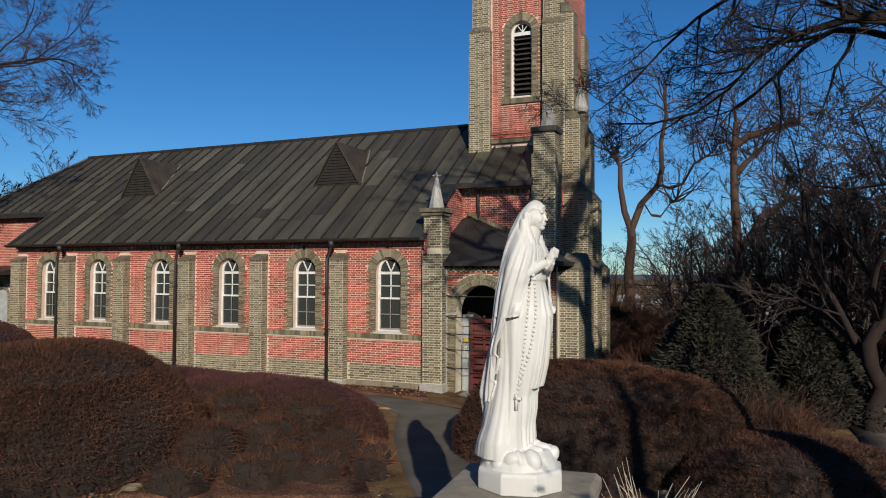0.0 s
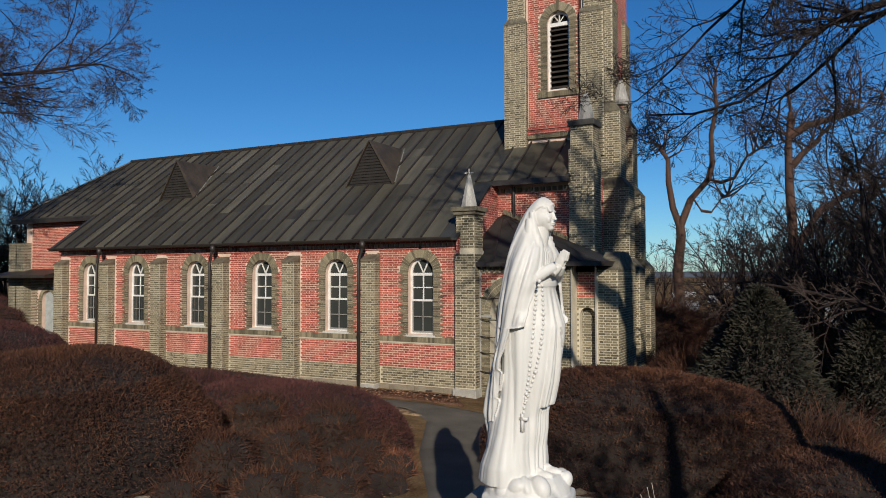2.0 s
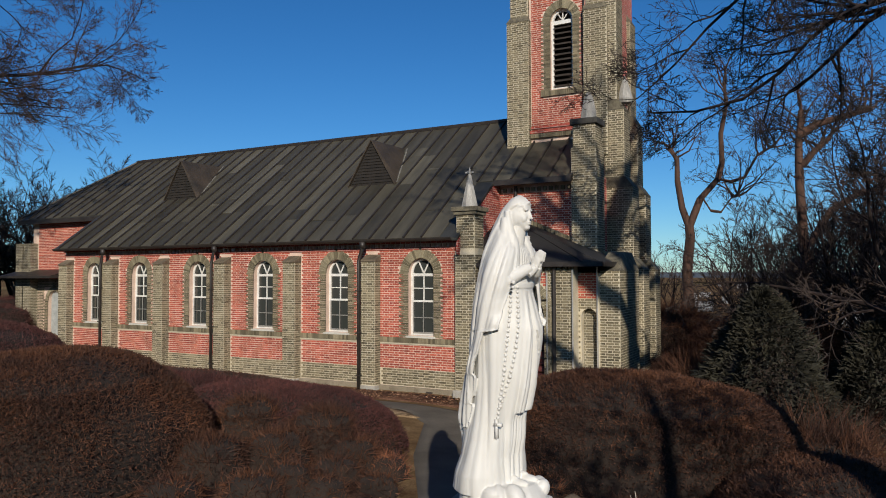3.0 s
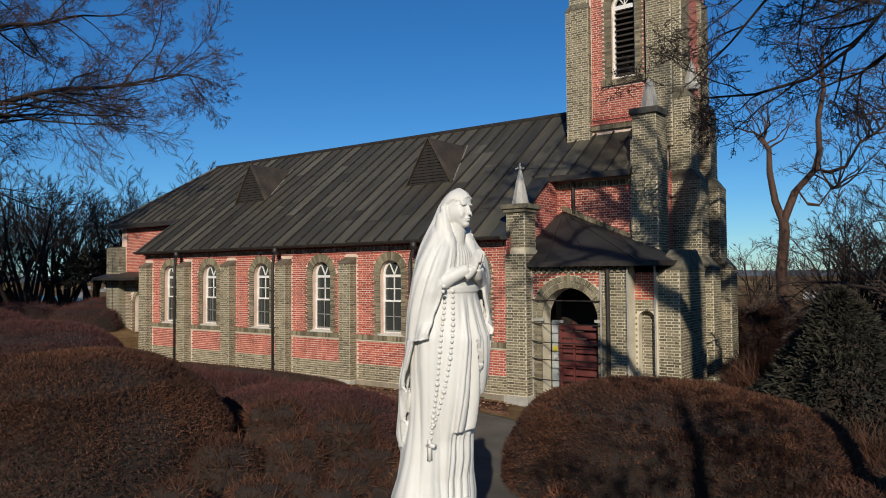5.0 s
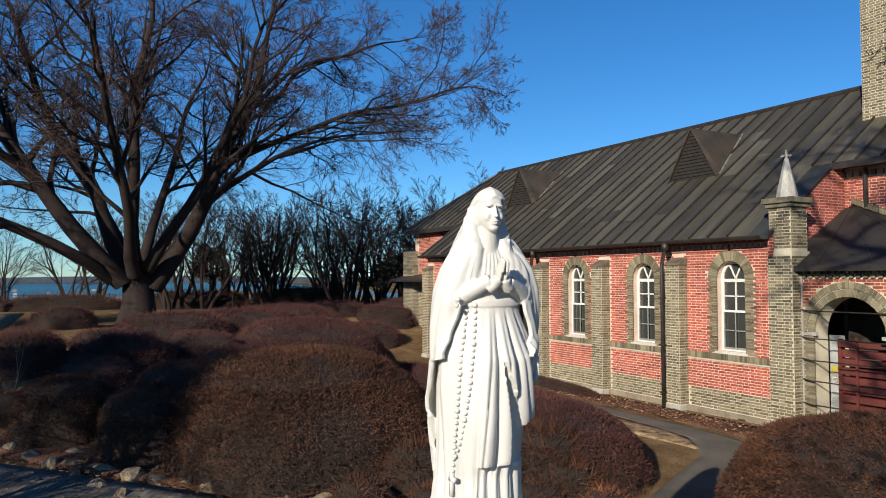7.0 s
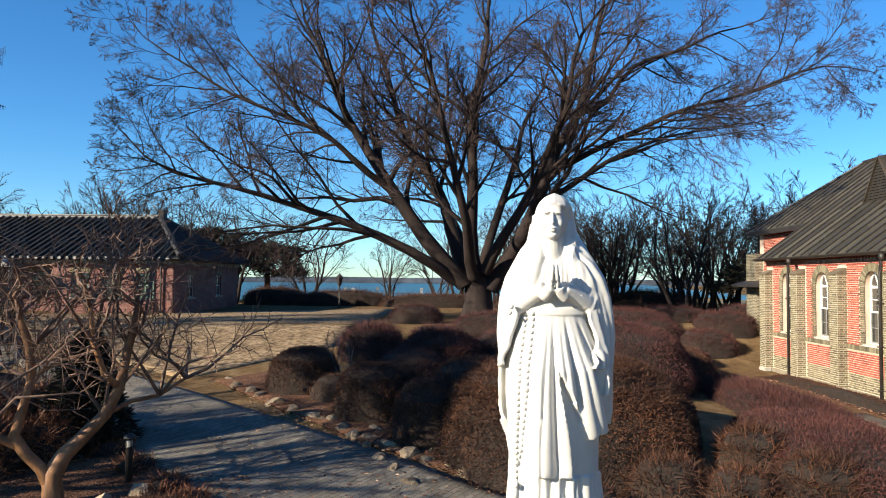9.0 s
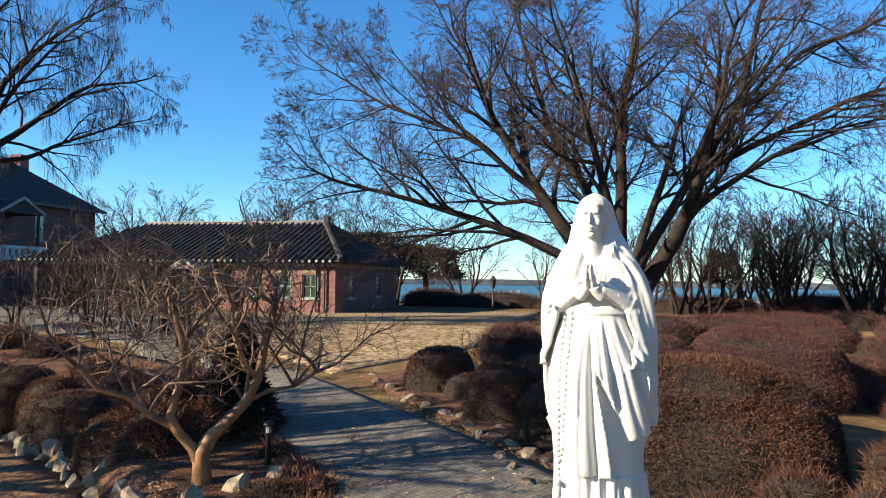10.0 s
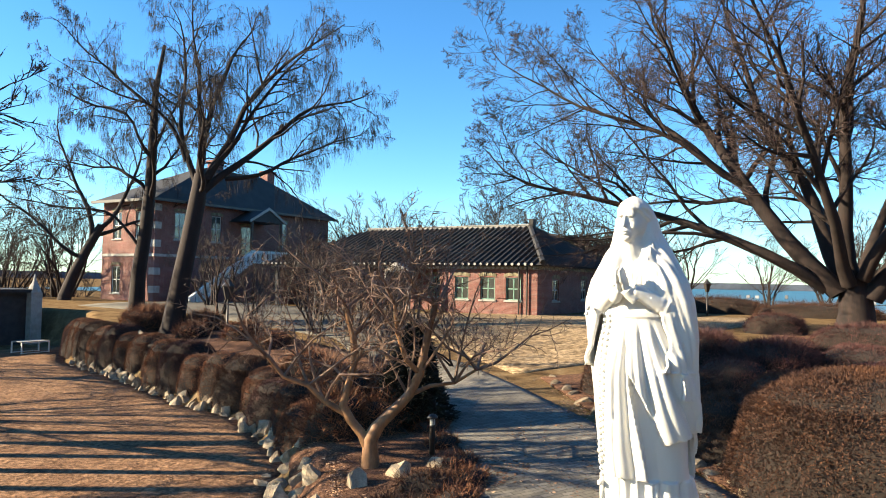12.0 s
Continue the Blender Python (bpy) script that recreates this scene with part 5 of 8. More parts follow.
turned = Matrix.Rotation(radians(6), 4, "Z")


def turned_box(g, hx, hy, z0, z1, taper=0.0):
    pts = [(-hx, -hy, z0), (hx, -hy, z0), (hx, hy, z0), (-hx, hy, z0), (-hx + taper, -hy + taper, z1), (hx - taper, -hy + taper, z1), (hx - taper, hy - taper, z1), (-hx + taper, hy - taper, z1)]
    return g.hexa([tuple(Vector((-1.98, 8.35, 0)) + turned @ Vector(p)) for p in pts])


part("cap", turned_box(turned_box(Geo(), 0.74, 0.74, 1.05, 1.17), 0.74, 0.74, 1.17, 1.225, 0.05), GRANITE, pedestal, bevel=0.012)
part("shaft", turned_box(Geo(), 0.56, 0.56, 0.15, 1.05, 0.03), GRANITE, pedestal, bevel=0.015)
part("base", turned_box(turned_box(Geo(), 0.95, 0.95, -0.35, 0.0), 0.75, 0.75, 0.0, 0.15, 0.02), GRANITE, pedestal, bevel=0.015)

# ---- paving ----
def paving(name, size, tones, mortar, dark=(0.6, 0.6, 0.6)):
    m, t, b = nodes_of(name)
    pos = t.nodes.new("ShaderNodeNewGeometry").outputs["Position"]
    mp = t.nodes.new("ShaderNodeMapping")
    mp.inputs["Rotation"].default_value = (0, 0, radians(33))
    t.links.new(pos, mp.inputs[0])
    br = t.nodes.new("ShaderNodeTexBrick")
    t.links.new(mp.outputs[0], br.inputs["Vector"])
    for key, val in (("Scale", 1.0), ("Mortar Size", 0.006), ("Mortar Smooth", 0.4), ("Brick Width", size[0]), ("Row Height", size[1])):
        br.inputs[key].default_value = val
    br.inputs["Color1"].default_value, br.inputs["Color2"].default_value = (*tones[0], 1), (*tones[1], 1)
    br.inputs["Mortar"].default_value = (*mortar, 1)
    stain = ramp(t, noisy(t, 0.7, 6, 0.65), [(0.3, dark), (0.65, (1.12, 1.12, 1.1))])
    grain = ramp(t, noisy(t, 60, 3, 0.7), [(0.3, (0.78, 0.78, 0.78)), (0.7, (1.15, 1.15, 1.15))])
    t.links.new(mixed(t, 1.0, mixed(t, 1.0, br.outputs["Color"], stain, "MULTIPLY"), grain, "MULTIPLY"), b.inputs["Base Color"])
    b.inputs["Roughness"].default_value, b.inputs["Specular IOR Level"].default_value = 0.9, 0.2
    bumped(t, b, noisy(t, 60, 3, 0.7), 0.3, 0.008)
    return m


PAVERS = paving("grey_block_paving", (0.22, 0.11), ((0.225, 0.202, 0.17), (0.14, 0.125, 0.105)), (0.045, 0.04, 0.033))
ASPHALT = surface("grey_asphalt_walk", (0.072, 0.062, 0.048), (0.135, 0.116, 0.092), 0.9, 1.2, 120, 0.4)
SAND = mottled("dry_sandy_lawn", (0.21, 0.142, 0.082), (0.39, 0.285, 0.175), 5)
LITTER = mottled("fallen_brown_leaves", (0.06, 0.030, 0.02), (0.21, 0.112, 0.072), 22)
LAWN = mottled("straw_lawn", (0.142, 0.073, 0.042), (0.305, 0.174, 0.100), 9)


def strip(name, left, right, lift, mat, steps=6, across=5, level=None):
    """A ribbon of ground between two edges, lying on the ground."""
    g = Geo()
    lpts, rpts = [], []
    for pts, out in ((left, lpts), (right, rpts)):
        for (x0, y0), (x1, y1) in zip(pts, pts[1:]):
            for k in range(steps):
                out.append((x0 + (x1 - x0) * k / steps, y0 + (y1 - y0) * k / steps))
        out.append(pts[-1])
    for (a, b), (c, d) in zip(lpts, rpts):
        for k in range(across + 1):
            x, y = a + (c - a) * k / across, b + (d - b) * k / across
            g.v.append((x, y, (height(x, y) if level is None else level) + lift))
    w = across + 1
    for j in range(len(lpts) - 1):
        for k in range(across):
            g.f.append((j * w + k, j * w + k + 1, (j + 1) * w + k + 1, (j + 1) * w + k))
    ob = part(name, g, mat, smooth=True)
    mod = ob.modifiers.new("thick", "SOLIDIFY")
    mod.thickness, mod.offset = 0.05, -1
    return ob


tagged(strip("pavement", [(3.2, 3.2), (-4, 4.7), (-7.8, 4.2), (-9.3, 2.95), (-10.5, 1.7), (-13.8, -1.5), (-16.2, -3.3), (-19, -5.5)], [(3.2, 12.4), (-3.0, 12.5), (-8.2, 8.9), (-9.6, 7.4), (-10.9, 6.0), (-12.9, 3.7), (-14.7, 1.6), (-17.2, -1.6)], 0.014, PAVERS, 8, 10), "grey block paving crossed by branch shadows", "path", kind="structure")
tagged(strip("walkway", [(-3.2, 9.8), (-5.0, 12.0), (-6.55, 14.4), (-7.6, 16.6), (-8.6, 17.4), (-11.5, 17.75), (-16, 17.9)], [(-1.9, 10.4), (-3.6, 12.4), (-5.3, 15.0), (-6.2, 17.0), (-6.0, 18.2), (-11.5, 18.25), (-16, 18.35)], 0.014, ASPHALT, 8, 8), "grey asphalt walk to the church porch", "path", kind="structure")
tagged(strip("terrace", [(-19.3, -3.0), (-24, -8), (-31, -15)], [(-16.4, 0.6), (-22, 4.0), (-44, 4.5)], 0.03, SAND, 10, 14), "dry sandy lawn before the low house", "lawn", kind="structure")
tagged(strip("road", [(-16, -4.5), (-20, -9), (-24, -22), (-25, -34)], [(-19, -5.3), (-24, -8.2), (-31, -15.5), (-36, -33)], 0.025, paving("pale_road_blocks", (0.3, 0.15), ((0.15, 0.135, 0.112), (0.11, 0.10, 0.084)), (0.07, 0.062, 0.052)), 10, 8), "pale paved drive in front of the villa", "road", kind="structure")
tagged(strip("litter_bed", [(-7.6, 18.5), (-16, 18.45), (-23, 18.45)], [(-8.4, 19.5), (-16, 19.5), (-23, 19.5)], 0.03, LITTER, 8, 4), "brown fallen leaves along the church wall", "ground cover", kind="structure")
tagged(strip("gravel_patch", [(-7.9, 16.9), (-9.5, 16.6), (-13, 16.9)], [(-8.6, 17.35), (-10, 17.55), (-13, 17.7)], 0.03, SAND, 6, 4), "sandy patch beside the walk", "ground cover", kind="structure")
lawn_y = (2.2, 1.0, 0.0, -1.4, -3.5, -6.1, -9.2, -13, -16.8, -22.6, -30)
tagged(strip("lawn", [(4.0, y) for y in lawn_y], [(rock_line(y) + 0.22, y) for y in lawn_y], 0.03, LAWN, 5, 24, -0.68), "straw-coloured winter lawn with tree shadows", "lawn", kind="structure")
BEDS = (([(-4.5, 4.6), (-7.8, 4.1), (-9.3, 2.85), (-10.5, 1.6), (-13.8, -1.6), (-16.2, -3.4)], [(-5.3, 2.4), (-6.7, 1.0), (-8.0, -0.3), (-9.6, -1.4), (-12.4, -5.5), (-13.6, -9.6)]), ([(-8.5, 8.6), (-9.7, 7.5), (-11.0, 6.1), (-13.3, 3.95), (-16.0, 1.6)], [(-8.6, 10.0), (-10.5, 8.8), (-12.5, 7.6), (-15.5, 5.6), (-17.8, 3.2)]), ([(-5.2, 11.1), (-6.2, 12.4), (-7.2, 13.8)], [(-8.2, 9.0), (-8.8, 10.5), (-9.5, 13)]), ([(-2.7, 12.65), (-3.8, 13.6), (-4.9, 15.2)], [(3.0, 12.5), (1.0, 14.2), (-3, 16)]), ([(-16.4, -3.8), (-18.2, -8.2), (-20.4, -14), (-22.0, -20.5)], [(-13.6, -5.2), (-14.6, -9.4), (-16.4, -15), (-18.8, -21)]))
for a, b in BEDS:
    tagged(strip("leaf_bed", a, b, 0.03, LITTER, 8, 6), "fallen brown leaves between shrubs and stones", "ground cover", kind="structure")
LEAF, lt, lb = nodes_of("dead_leaf")
lcol = ramp(lt, lt.nodes.new("ShaderNodeNewGeometry").outputs["Random Per Island"], [(0.0, (0.07, 0.030, 0.018)), (0.5, (0.19, 0.085, 0.042)), (0.8, (0.34, 0.18, 0.095)), (1.0, (0.56, 0.37, 0.23))])
lt.links.new(lcol, lb.inputs["Base Color"])
lb.inputs["Roughness"].default_value = 0.8
rl = random.Random(77)
g = Geo()


def drop_leaf(x, y, lift=0.045):
    z = height(x, y) + lift + rl.uniform(0, 0.02)
    a, s1, s2 = rl.uniform(0, 6.28), rl.uniform(0.022, 0.05), rl.uniform(0.012, 0.026)
    c, q = math.cos(a), math.sin(a)
    t1_, t2_ = rl.uniform(-0.015, 0.02), rl.uniform(-0.015, 0.02)
    g.quad((x - c * s1, y - q * s1, z + t1_), (x + q * s2, y - c * s2, z + t2_), (x + c * s1, y + q * s1, z + t1_ * 0.5), (x - q * s2, y + c * s2, z))


for a, b in BEDS:
    for (p0, p1), (q0, q1) in zip(zip(a, a[1:]), zip(b, b[1:])):
        area = abs((p1[0] - p0[0]) * (q0[1] - p0[1]) - (p1[1] - p0[1]) * (q0[0] - p0[0]))
        for _ in range(int(area * 420)):
            f, h_ = rl.random(), rl.uniform(0.0, 1.0) - (0.16 * rl.random() ** 2 if rl.random() < 0.35 else 0.0)
            e0 = (p0[0] + (p1[0] - p0[0]) * f, p0[1] + (p1[1] - p0[1]) * f)
            e1 = (q0[0] + (q1[0] - q0[0]) * f, q0[1] + (q1[1] - q0[1]) * f)
            drop_leaf(e0[0] + (e1[0] - e0[0]) * h_, e0[1] + (e1[1] - e0[1]) * h_)
for _ in range(2600):
    drop_leaf(rl.uniform(-22, -8), rl.uniform(18.45, 19.5))
for _ in range(5200):
    drop_leaf(rl.uniform(-9.2, -5.0), rl.uniform(0.4, 4.4), 0.055)
for _ in range(5000):
    drop_leaf(rl.uniform(-16, -8), rl.uniform(3.0, 9.6), 0.05)
for _ in range(5500):
    y_ = rl.uniform(-14, 1)
    drop_leaf(rock_line(y_) + rl.uniform(0.3, 9), y_, 0.04)
tagged(part("fallen_leaf", g, LEAF, mend=False), "scattered dead brown leaves on beds and lawn", "leaves", kind="stuff")


# ---- stones ----
def rock_geo(rng, size, cut=0.48):
    bm = bmesh.new()
    bmesh.ops.create_icosphere(bm, subdivisions=2, radius=1)
    off = Vector((rng.uniform(-50, 50), rng.uniform(-50, 50), rng.uniform(-50, 50)))
    planes = [Vector((rng.uniform(-1, 1), rng.uniform(-1, 1), rng.uniform(-0.4, 1))).normalized() for _ in range(9)]
    for v in bm.verts:
        for n in planes:
            d = v.co.dot(n) - (1 - cut)
            if d > 0:
                v.co -= n * d
        v.co *= 1 + 0.22 * noise.noise(v.co * 1.6 + off)
        v.co += Vector((noise.noise(v.co * 5 + off), noise.noise(v.co * 5 - off), noise.noise(v.co * 5 + off * 2))) * 0.05
        v.co = Vector((v.co.x * size[0], v.co.y * size[1], v.co.z * size[2]))
    g = Geo()
    bm.verts.ensure_lookup_table()
    g.v = [tuple(v.co) for v in bm.verts]
    g.f = [tuple(v.index for v in f.verts) for f in bm.faces]
    bm.free()
    return g


rng = random.Random(8)
ROCKS = []
for k in range(7):
    me_ob = part("garden_stone", rock_geo(rng, (rng.uniform(0.20, 0.34), rng.uniform(0.15, 0.24), rng.uniform(0.11, 0.19))), ROCK)
    tagged(me_ob, "rough grey-buff edging stone half sunk in leaves", "stone", "edging stones")
    ROCKS.append(me_ob)


PALE_ROCK = surface("pale_buff_rock", (0.15, 0.105, 0.066), (0.52, 0.40, 0.27), 0.92, 3.2, 30, 0.8, dist=0.03)
PALE = []
for k in range(5):
    me_ob = part("garden_stone", rock_geo(rng, (rng.uniform(0.20, 0.36), rng.uniform(0.16, 0.24), rng.uniform(0.18, 0.28))), PALE_ROCK)
    tagged(me_ob, "pale buff upright stone along the lawn's edge", "stone", "lawn edge stones")
    PALE.append(me_ob)


def place_rock(k, x, y, s=1.0, turn=0.0, kinds=ROCKS):
    src = kinds[k % len(kinds)]
    ob = copy_thing(src, pose(x, y, height(x, y) + 0.05 * s, rng.uniform(-15, 15), rng.uniform(-15, 15), turn) @ Matrix.Diagonal((s, s, s, 1)))
    return ob


def row_of_rocks(pts, step, s0, s1, jitter=0.12, kinds=ROCKS):
    for (x0, y0), (x1, y1) in zip(pts, pts[1:]):
        n = max(1, int(math.hypot(x1 - x0, y1 - y0) / step))
        for i in range(n):
            f = (i + rng.random() * 0.5) / n
            place_rock(rng.randrange(7), x0 + (x1 - x0) * f + rng.uniform(-jitter, jitter), y0 + (y1 - y0) * f + rng.uniform(-jitter, jitter), rng.uniform(s0, s1), rng.uniform(0, 360), kinds)


row_of_rocks([(-8.3, 9.4), (-8.9, 8.5), (-10.0, 7.3), (-11.2, 6.15), (-13.5, 4.1), (-15.3, 2.5), (-16.4, 1.6)], 0.5, 0.8, 1.35)
row_of_rocks([(-8.6, 9.0), (-10.4, 7.5), (-12.6, 5.6)], 0.8, 0.8, 1.3, 0.2)
row_of_rocks([(-8.6, 9.6), (-7.7, 10.6), (-7.0, 11.8), (-6.7, 13.0)], 0.42, 0.6, 1.2)
row_of_rocks([(-8.3, 10.0), (-7.6, 11.2), (-7.2, 12.2)], 0.6, 0.6, 1.1, 0.25)
row_of_rocks([(-4.5, 14.2), (-3.4, 13.4), (-1.9, 13.3), (-0.4, 13.1), (1.2, 12.8)], 0.5, 0.6, 1.05)
row_of_rocks([(rock_line(y) - 0.05, y) for y in (0.2, -1.4, -3.2, -6.1, -9.2, -13, -16.8, -22)], 0.50, 0.8, 1.5, 0.14, PALE)
row_of_rocks([(rock_line(y) + 0.22, y) for y in (-0.6, -1.6, -3.2, -6.1, -9.2, -13, -16.8, -22)], 0.60, 0.6, 1.2, 0.14, PALE)
for x, y, s in ((-6.3, 1.2, 1.7), (-6.7, 0.7, 1.9), (-7.2, 1.0, 1.4), (-5.9, 1.9, 1.6), (-6.9, 2.2, 1.5), (-7.6, 2.6, 1.3), (-8.3, 2.9, 1.1), (-5.5, 2.6, 1.5), (-6.2, 2.9, 1.3), (-13.0, -6.4, 2.0), (-13.3, -7.4, 2.1), (-12.9, -7.9, 1.7), (-15.2, -13.3, 2.0), (-16.5, -16.3, 2.2), (-13.2, 6.9, 1.4), (-14.0, 7.3, 1.5), (-18.6, -16.9, 2.6)):
    place_rock(rng.randrange(7), x, y, s * 0.85, rng.uniform(0, 360), PALE if y < 4 else ROCKS)
for r in ROCKS:
    r.matrix_basis = pose(-9.0 - 0.6 * ROCKS.index(r), 7.0 - 0.3 * ROCKS.index(r), height(-9.0 - 0.6 * ROCKS.index(r), 7.0 - 0.3 * ROCKS.index(r)) + 0.06)

for k, r in enumerate(PALE):
    r.matrix_basis = pose(-6.1 - 0.42 * k, 1.5 - 0.30 * k, height(-6.1 - 0.42 * k, 1.5 - 0.30 * k) + 0.06, 0, 0, 50 * k)


# ---- clipped hedges ----
def hedge_point(u, v, power):
    """A point of a rounded block: u round it, v from the rim up to the top."""
    ca, sa = math.cos(u), math.sin(u)
    cb, sb = math.cos(v), math.sin(v)
    p = 2 / power
    f = lambda c, e: math.copysign(abs(c) ** e, c)
    return Vector((f(ca, p) * f(cb, 0.55), f(sa, p) * f(cb, 0.55), f(sb, 0.85)))


def hedge(name, cx, cy, rx, ry, top, label, mat=None, turn=0.0, power=2.6, density=1500, category="hedge", group="clipped hedges", seed=1, wild=0.0):
    mat = mat or HEDGE
    z0 = min(height(cx + rx * 0.7 * a, cy + ry * 0.7 * b) for a in (-1, 0, 1) for b in (-1, 0, 1)) - 0.1
    h = top - z0
    ob = thing(name, (cx, cy, z0), label, category, group)
    rng = np.random.RandomState(seed)
    off = Vector((seed * 3.1, seed * 1.7, 0))
    rot = Matrix.Rotation(radians(turn), 3, "Z")

    def at(u, v, shrink=0.0):
        q = hedge_point(u, v, power)
        q = Vector((q.x * rx, q.y * ry, q.z * h))
        d = 1 + 0.07 * noise.noise(q * 0.9 + off) + 0.035 * noise.noise(q * 2.6 + off) - shrink
        q = rot @ Vector((q.x * d, q.y * d, q.z * (1 + 0.05 * noise.noise(q * 0.8 - off)) * (1 - shrink * 0.6)))
        return Vector((cx, cy, z0)) + q

    g = Geo()
    nu, nv = 40, 14
    for j in range(nv + 1):
        for i in range(nu):
            g.v.append(tuple(at(2 * math.pi * i / nu, (math.pi / 2) * j / nv, 0.055)))
    for j in range(nv):
        for i in range(nu):
            a, b = j * nu, (j + 1) * nu
            g.f.append((a + i, a + (i + 1) % nu, b + (i + 1) % nu, b + i))
    # dark inner body standing in for the shade deep among the twigs
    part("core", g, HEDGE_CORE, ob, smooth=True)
    area = 2 * math.pi * math.sqrt((rx * rx + ry * ry) / 2) * h * 0.8 + math.pi * rx * ry
    n = int(area * density * 1.45)
    us, sv = rng.rand(n) * 2 * math.pi, rng.rand(n)
    side_share = 0.8 * h * (rx + ry) / (0.8 * h * (rx + ry) + rx * ry)
    vs = np.where(rng.rand(n) < side_share, sv ** 0.8 * 0.9, 0.5 + 1.07 * np.sqrt(sv))
    # base points on a lattice, read off between its knots
    nu, nv = 64, 28
    grid = np.array([[tuple(at(2 * math.pi * i / nu, (math.pi / 2) * min(j / nv, 0.999))) for i in range(nu + 1)] for j in range(nv + 1)])
    gu, gv = us / (2 * math.pi) * nu, np.clip(vs / (math.pi / 2), 0, 0.998) * nv
    iu, iv = gu.astype(int), gv.astype(int)
    fu, fv = (gu - iu)[:, None], (gv - iv)[:, None]
    P = (grid[iv, iu] * (1 - fu) + grid[iv, iu + 1] * fu) * (1 - fv) + (grid[iv + 1, iu] * (1 - fu) + grid[iv + 1, iu + 1] * fu) * fv
    mid = np.array([cx, cy, z0 + 0.35 * h])
    nrm = P - mid
    nrm /= np.array([rx, ry, h]) ** 1.0
    nrm /= np.linalg.norm(nrm, axis=1)[:, None] + 1e-9
    d = nrm * 0.7 + rng.randn(n, 3) * 0.7 + np.array([0, 0, 0.25])
    d /= np.linalg.norm(d, axis=1)[:, None]
    side = np.cross(d, rng.randn(n, 3))
    side /= np.linalg.norm(side, axis=1)[:, None] + 1e-9
    L = (0.022 + 0.036 * rng.rand(n) + (0.025 + wild) * rng.rand(n) ** 3)[:, None]
    W = (0.004 + 0.006 * rng.rand(n))[:, None]
    root = P - nrm * (0.10 * rng.rand(n))[:, None]
    V = np.stack([root - side * W, root + side * W, root + d * L * 1.2], 1).reshape(-1, 3)
    g = Geo()
    g.v = V.tolist()
    g.f = np.arange(3 * n).reshape(-1, 3).tolist()
    tagged(part("foliage", g, mat, ob, mend=False), kind="stuff")
    return ob


hedge("hedge", -10.9, 9.8, 2.55, 2.4, 2.14, "large clipped brown hedge, rounded, bare of leaves", seed=1, power=2.8, density=1700)
hedge("hedge", -9.5, 14.0, 2.95, 1.45, 1.12, "low clipped red-brown hedge beside the church walk", HEDGE_RED, seed=2, turn=-6)
hedge("hedge", -2.5, 15.05, 2.85, 1.65, 1.64, "large clipped dark brown hedge by the porch", seed=3, power=2.6, density=1700)
hedge("hedge", 0.7, 13.9, 1.9, 1.5, 0.78, "clipped dark brown hedge on falling ground", seed=4)
hedge("hedge", 2.5, 13.4, 1.3, 1.2, 0.15, "low clipped brown hedge on falling ground", seed=5)
hedge("hedge", -18.2, 12.3, 3.4, 2.1, 2.28, "broad low red-brown hedge mound", HEDGE_RED, seed=6, density=900)
hedge("hedge", -14.8, 15.4, 4.6, 1.05, 0.85, "long low red hedge before the church", HEDGE_RED, seed=7, density=1100, wild=0.2)
hedge("hedge", -22.8, 15.0, 3.4, 1.5, 1.3, "low brown hedge near the church corner", seed=8, density=700)
hedge("hedge", -18.0, 18.95, 5.0, 0.32, 0.42, "thin low hedge row along the church wall", seed=9, power=4, density=1200)
hedge("hedge", -15.6, 3.95, 1.15, 0.9, 1.72, "rounded dark brown shrub above edging stones", seed=10, group="garden shrubs")
hedge("hedge", -13.4, 5.95, 1.25, 0.85, 1.62, "rounded dark brown shrub above edging stones", seed=11, group="garden shrubs")
hedge("hedge", -11.5, 7.25, 1.05, 0.75, 1.42, "rounded dark brown shrub above edging stones", seed=12, group="garden shrubs")
hedge("hedge", -17.2, 7.4, 1.5, 1.2, 2.05, "dark red leafless garden shrub", HEDGE_RED, seed=13, group="garden shrubs", density=900, wild=0.2)
hedge("hedge", -20.3, 5.2, 1.8, 1.0, 1.95, "low red-brown leafless garden shrub", HEDGE_RED, seed=14, group="garden shrubs", density=600, wild=0.3)
for k, (x, y, rx, ry, top, red) in enumerate(((-13.7, 8.3, 1.5, 1.2, 1.72, False), (-16.0, 6.7, 1.4, 1.0, 1.72, True), (-15.2, 9.9, 1.7, 1.4, 1.85, True), (-18.4, 9.4, 1.6, 1.2, 2.0, True), (-12.6, 7.2, 0.9, 0.8, 1.35, False), (-14.6, 5.0, 0.8, 0.7, 1.2, False))):
    hedge("hedge", x, y, rx, ry, top, "dense clipped dark hedge in the garden bed", HEDGE_RED if red else HEDGE, seed=130 + k, group="garden shrubs", density=800)
rngh = random.Random(3)
for k in range(19):
    y = -1.6 - 1.36 * k
    x = rock_line(y) - 0.75 - 0.35 * rngh.random()
    r = rngh.uniform(0.78, 1.12)
    hedge("shrub", x, y, r, r * rngh.uniform(0.7, 1.0), height(x, y) + rngh.uniform(0.38, 0.72), "rounded clipped brown shrub above the lawn stones", (SHRUB, SHRUB, HEDGE_RED, SHRUB, HEDGE)[k % 5], seed=20 + k, density=1700, category="shrub", group="lawn edge shrubs")
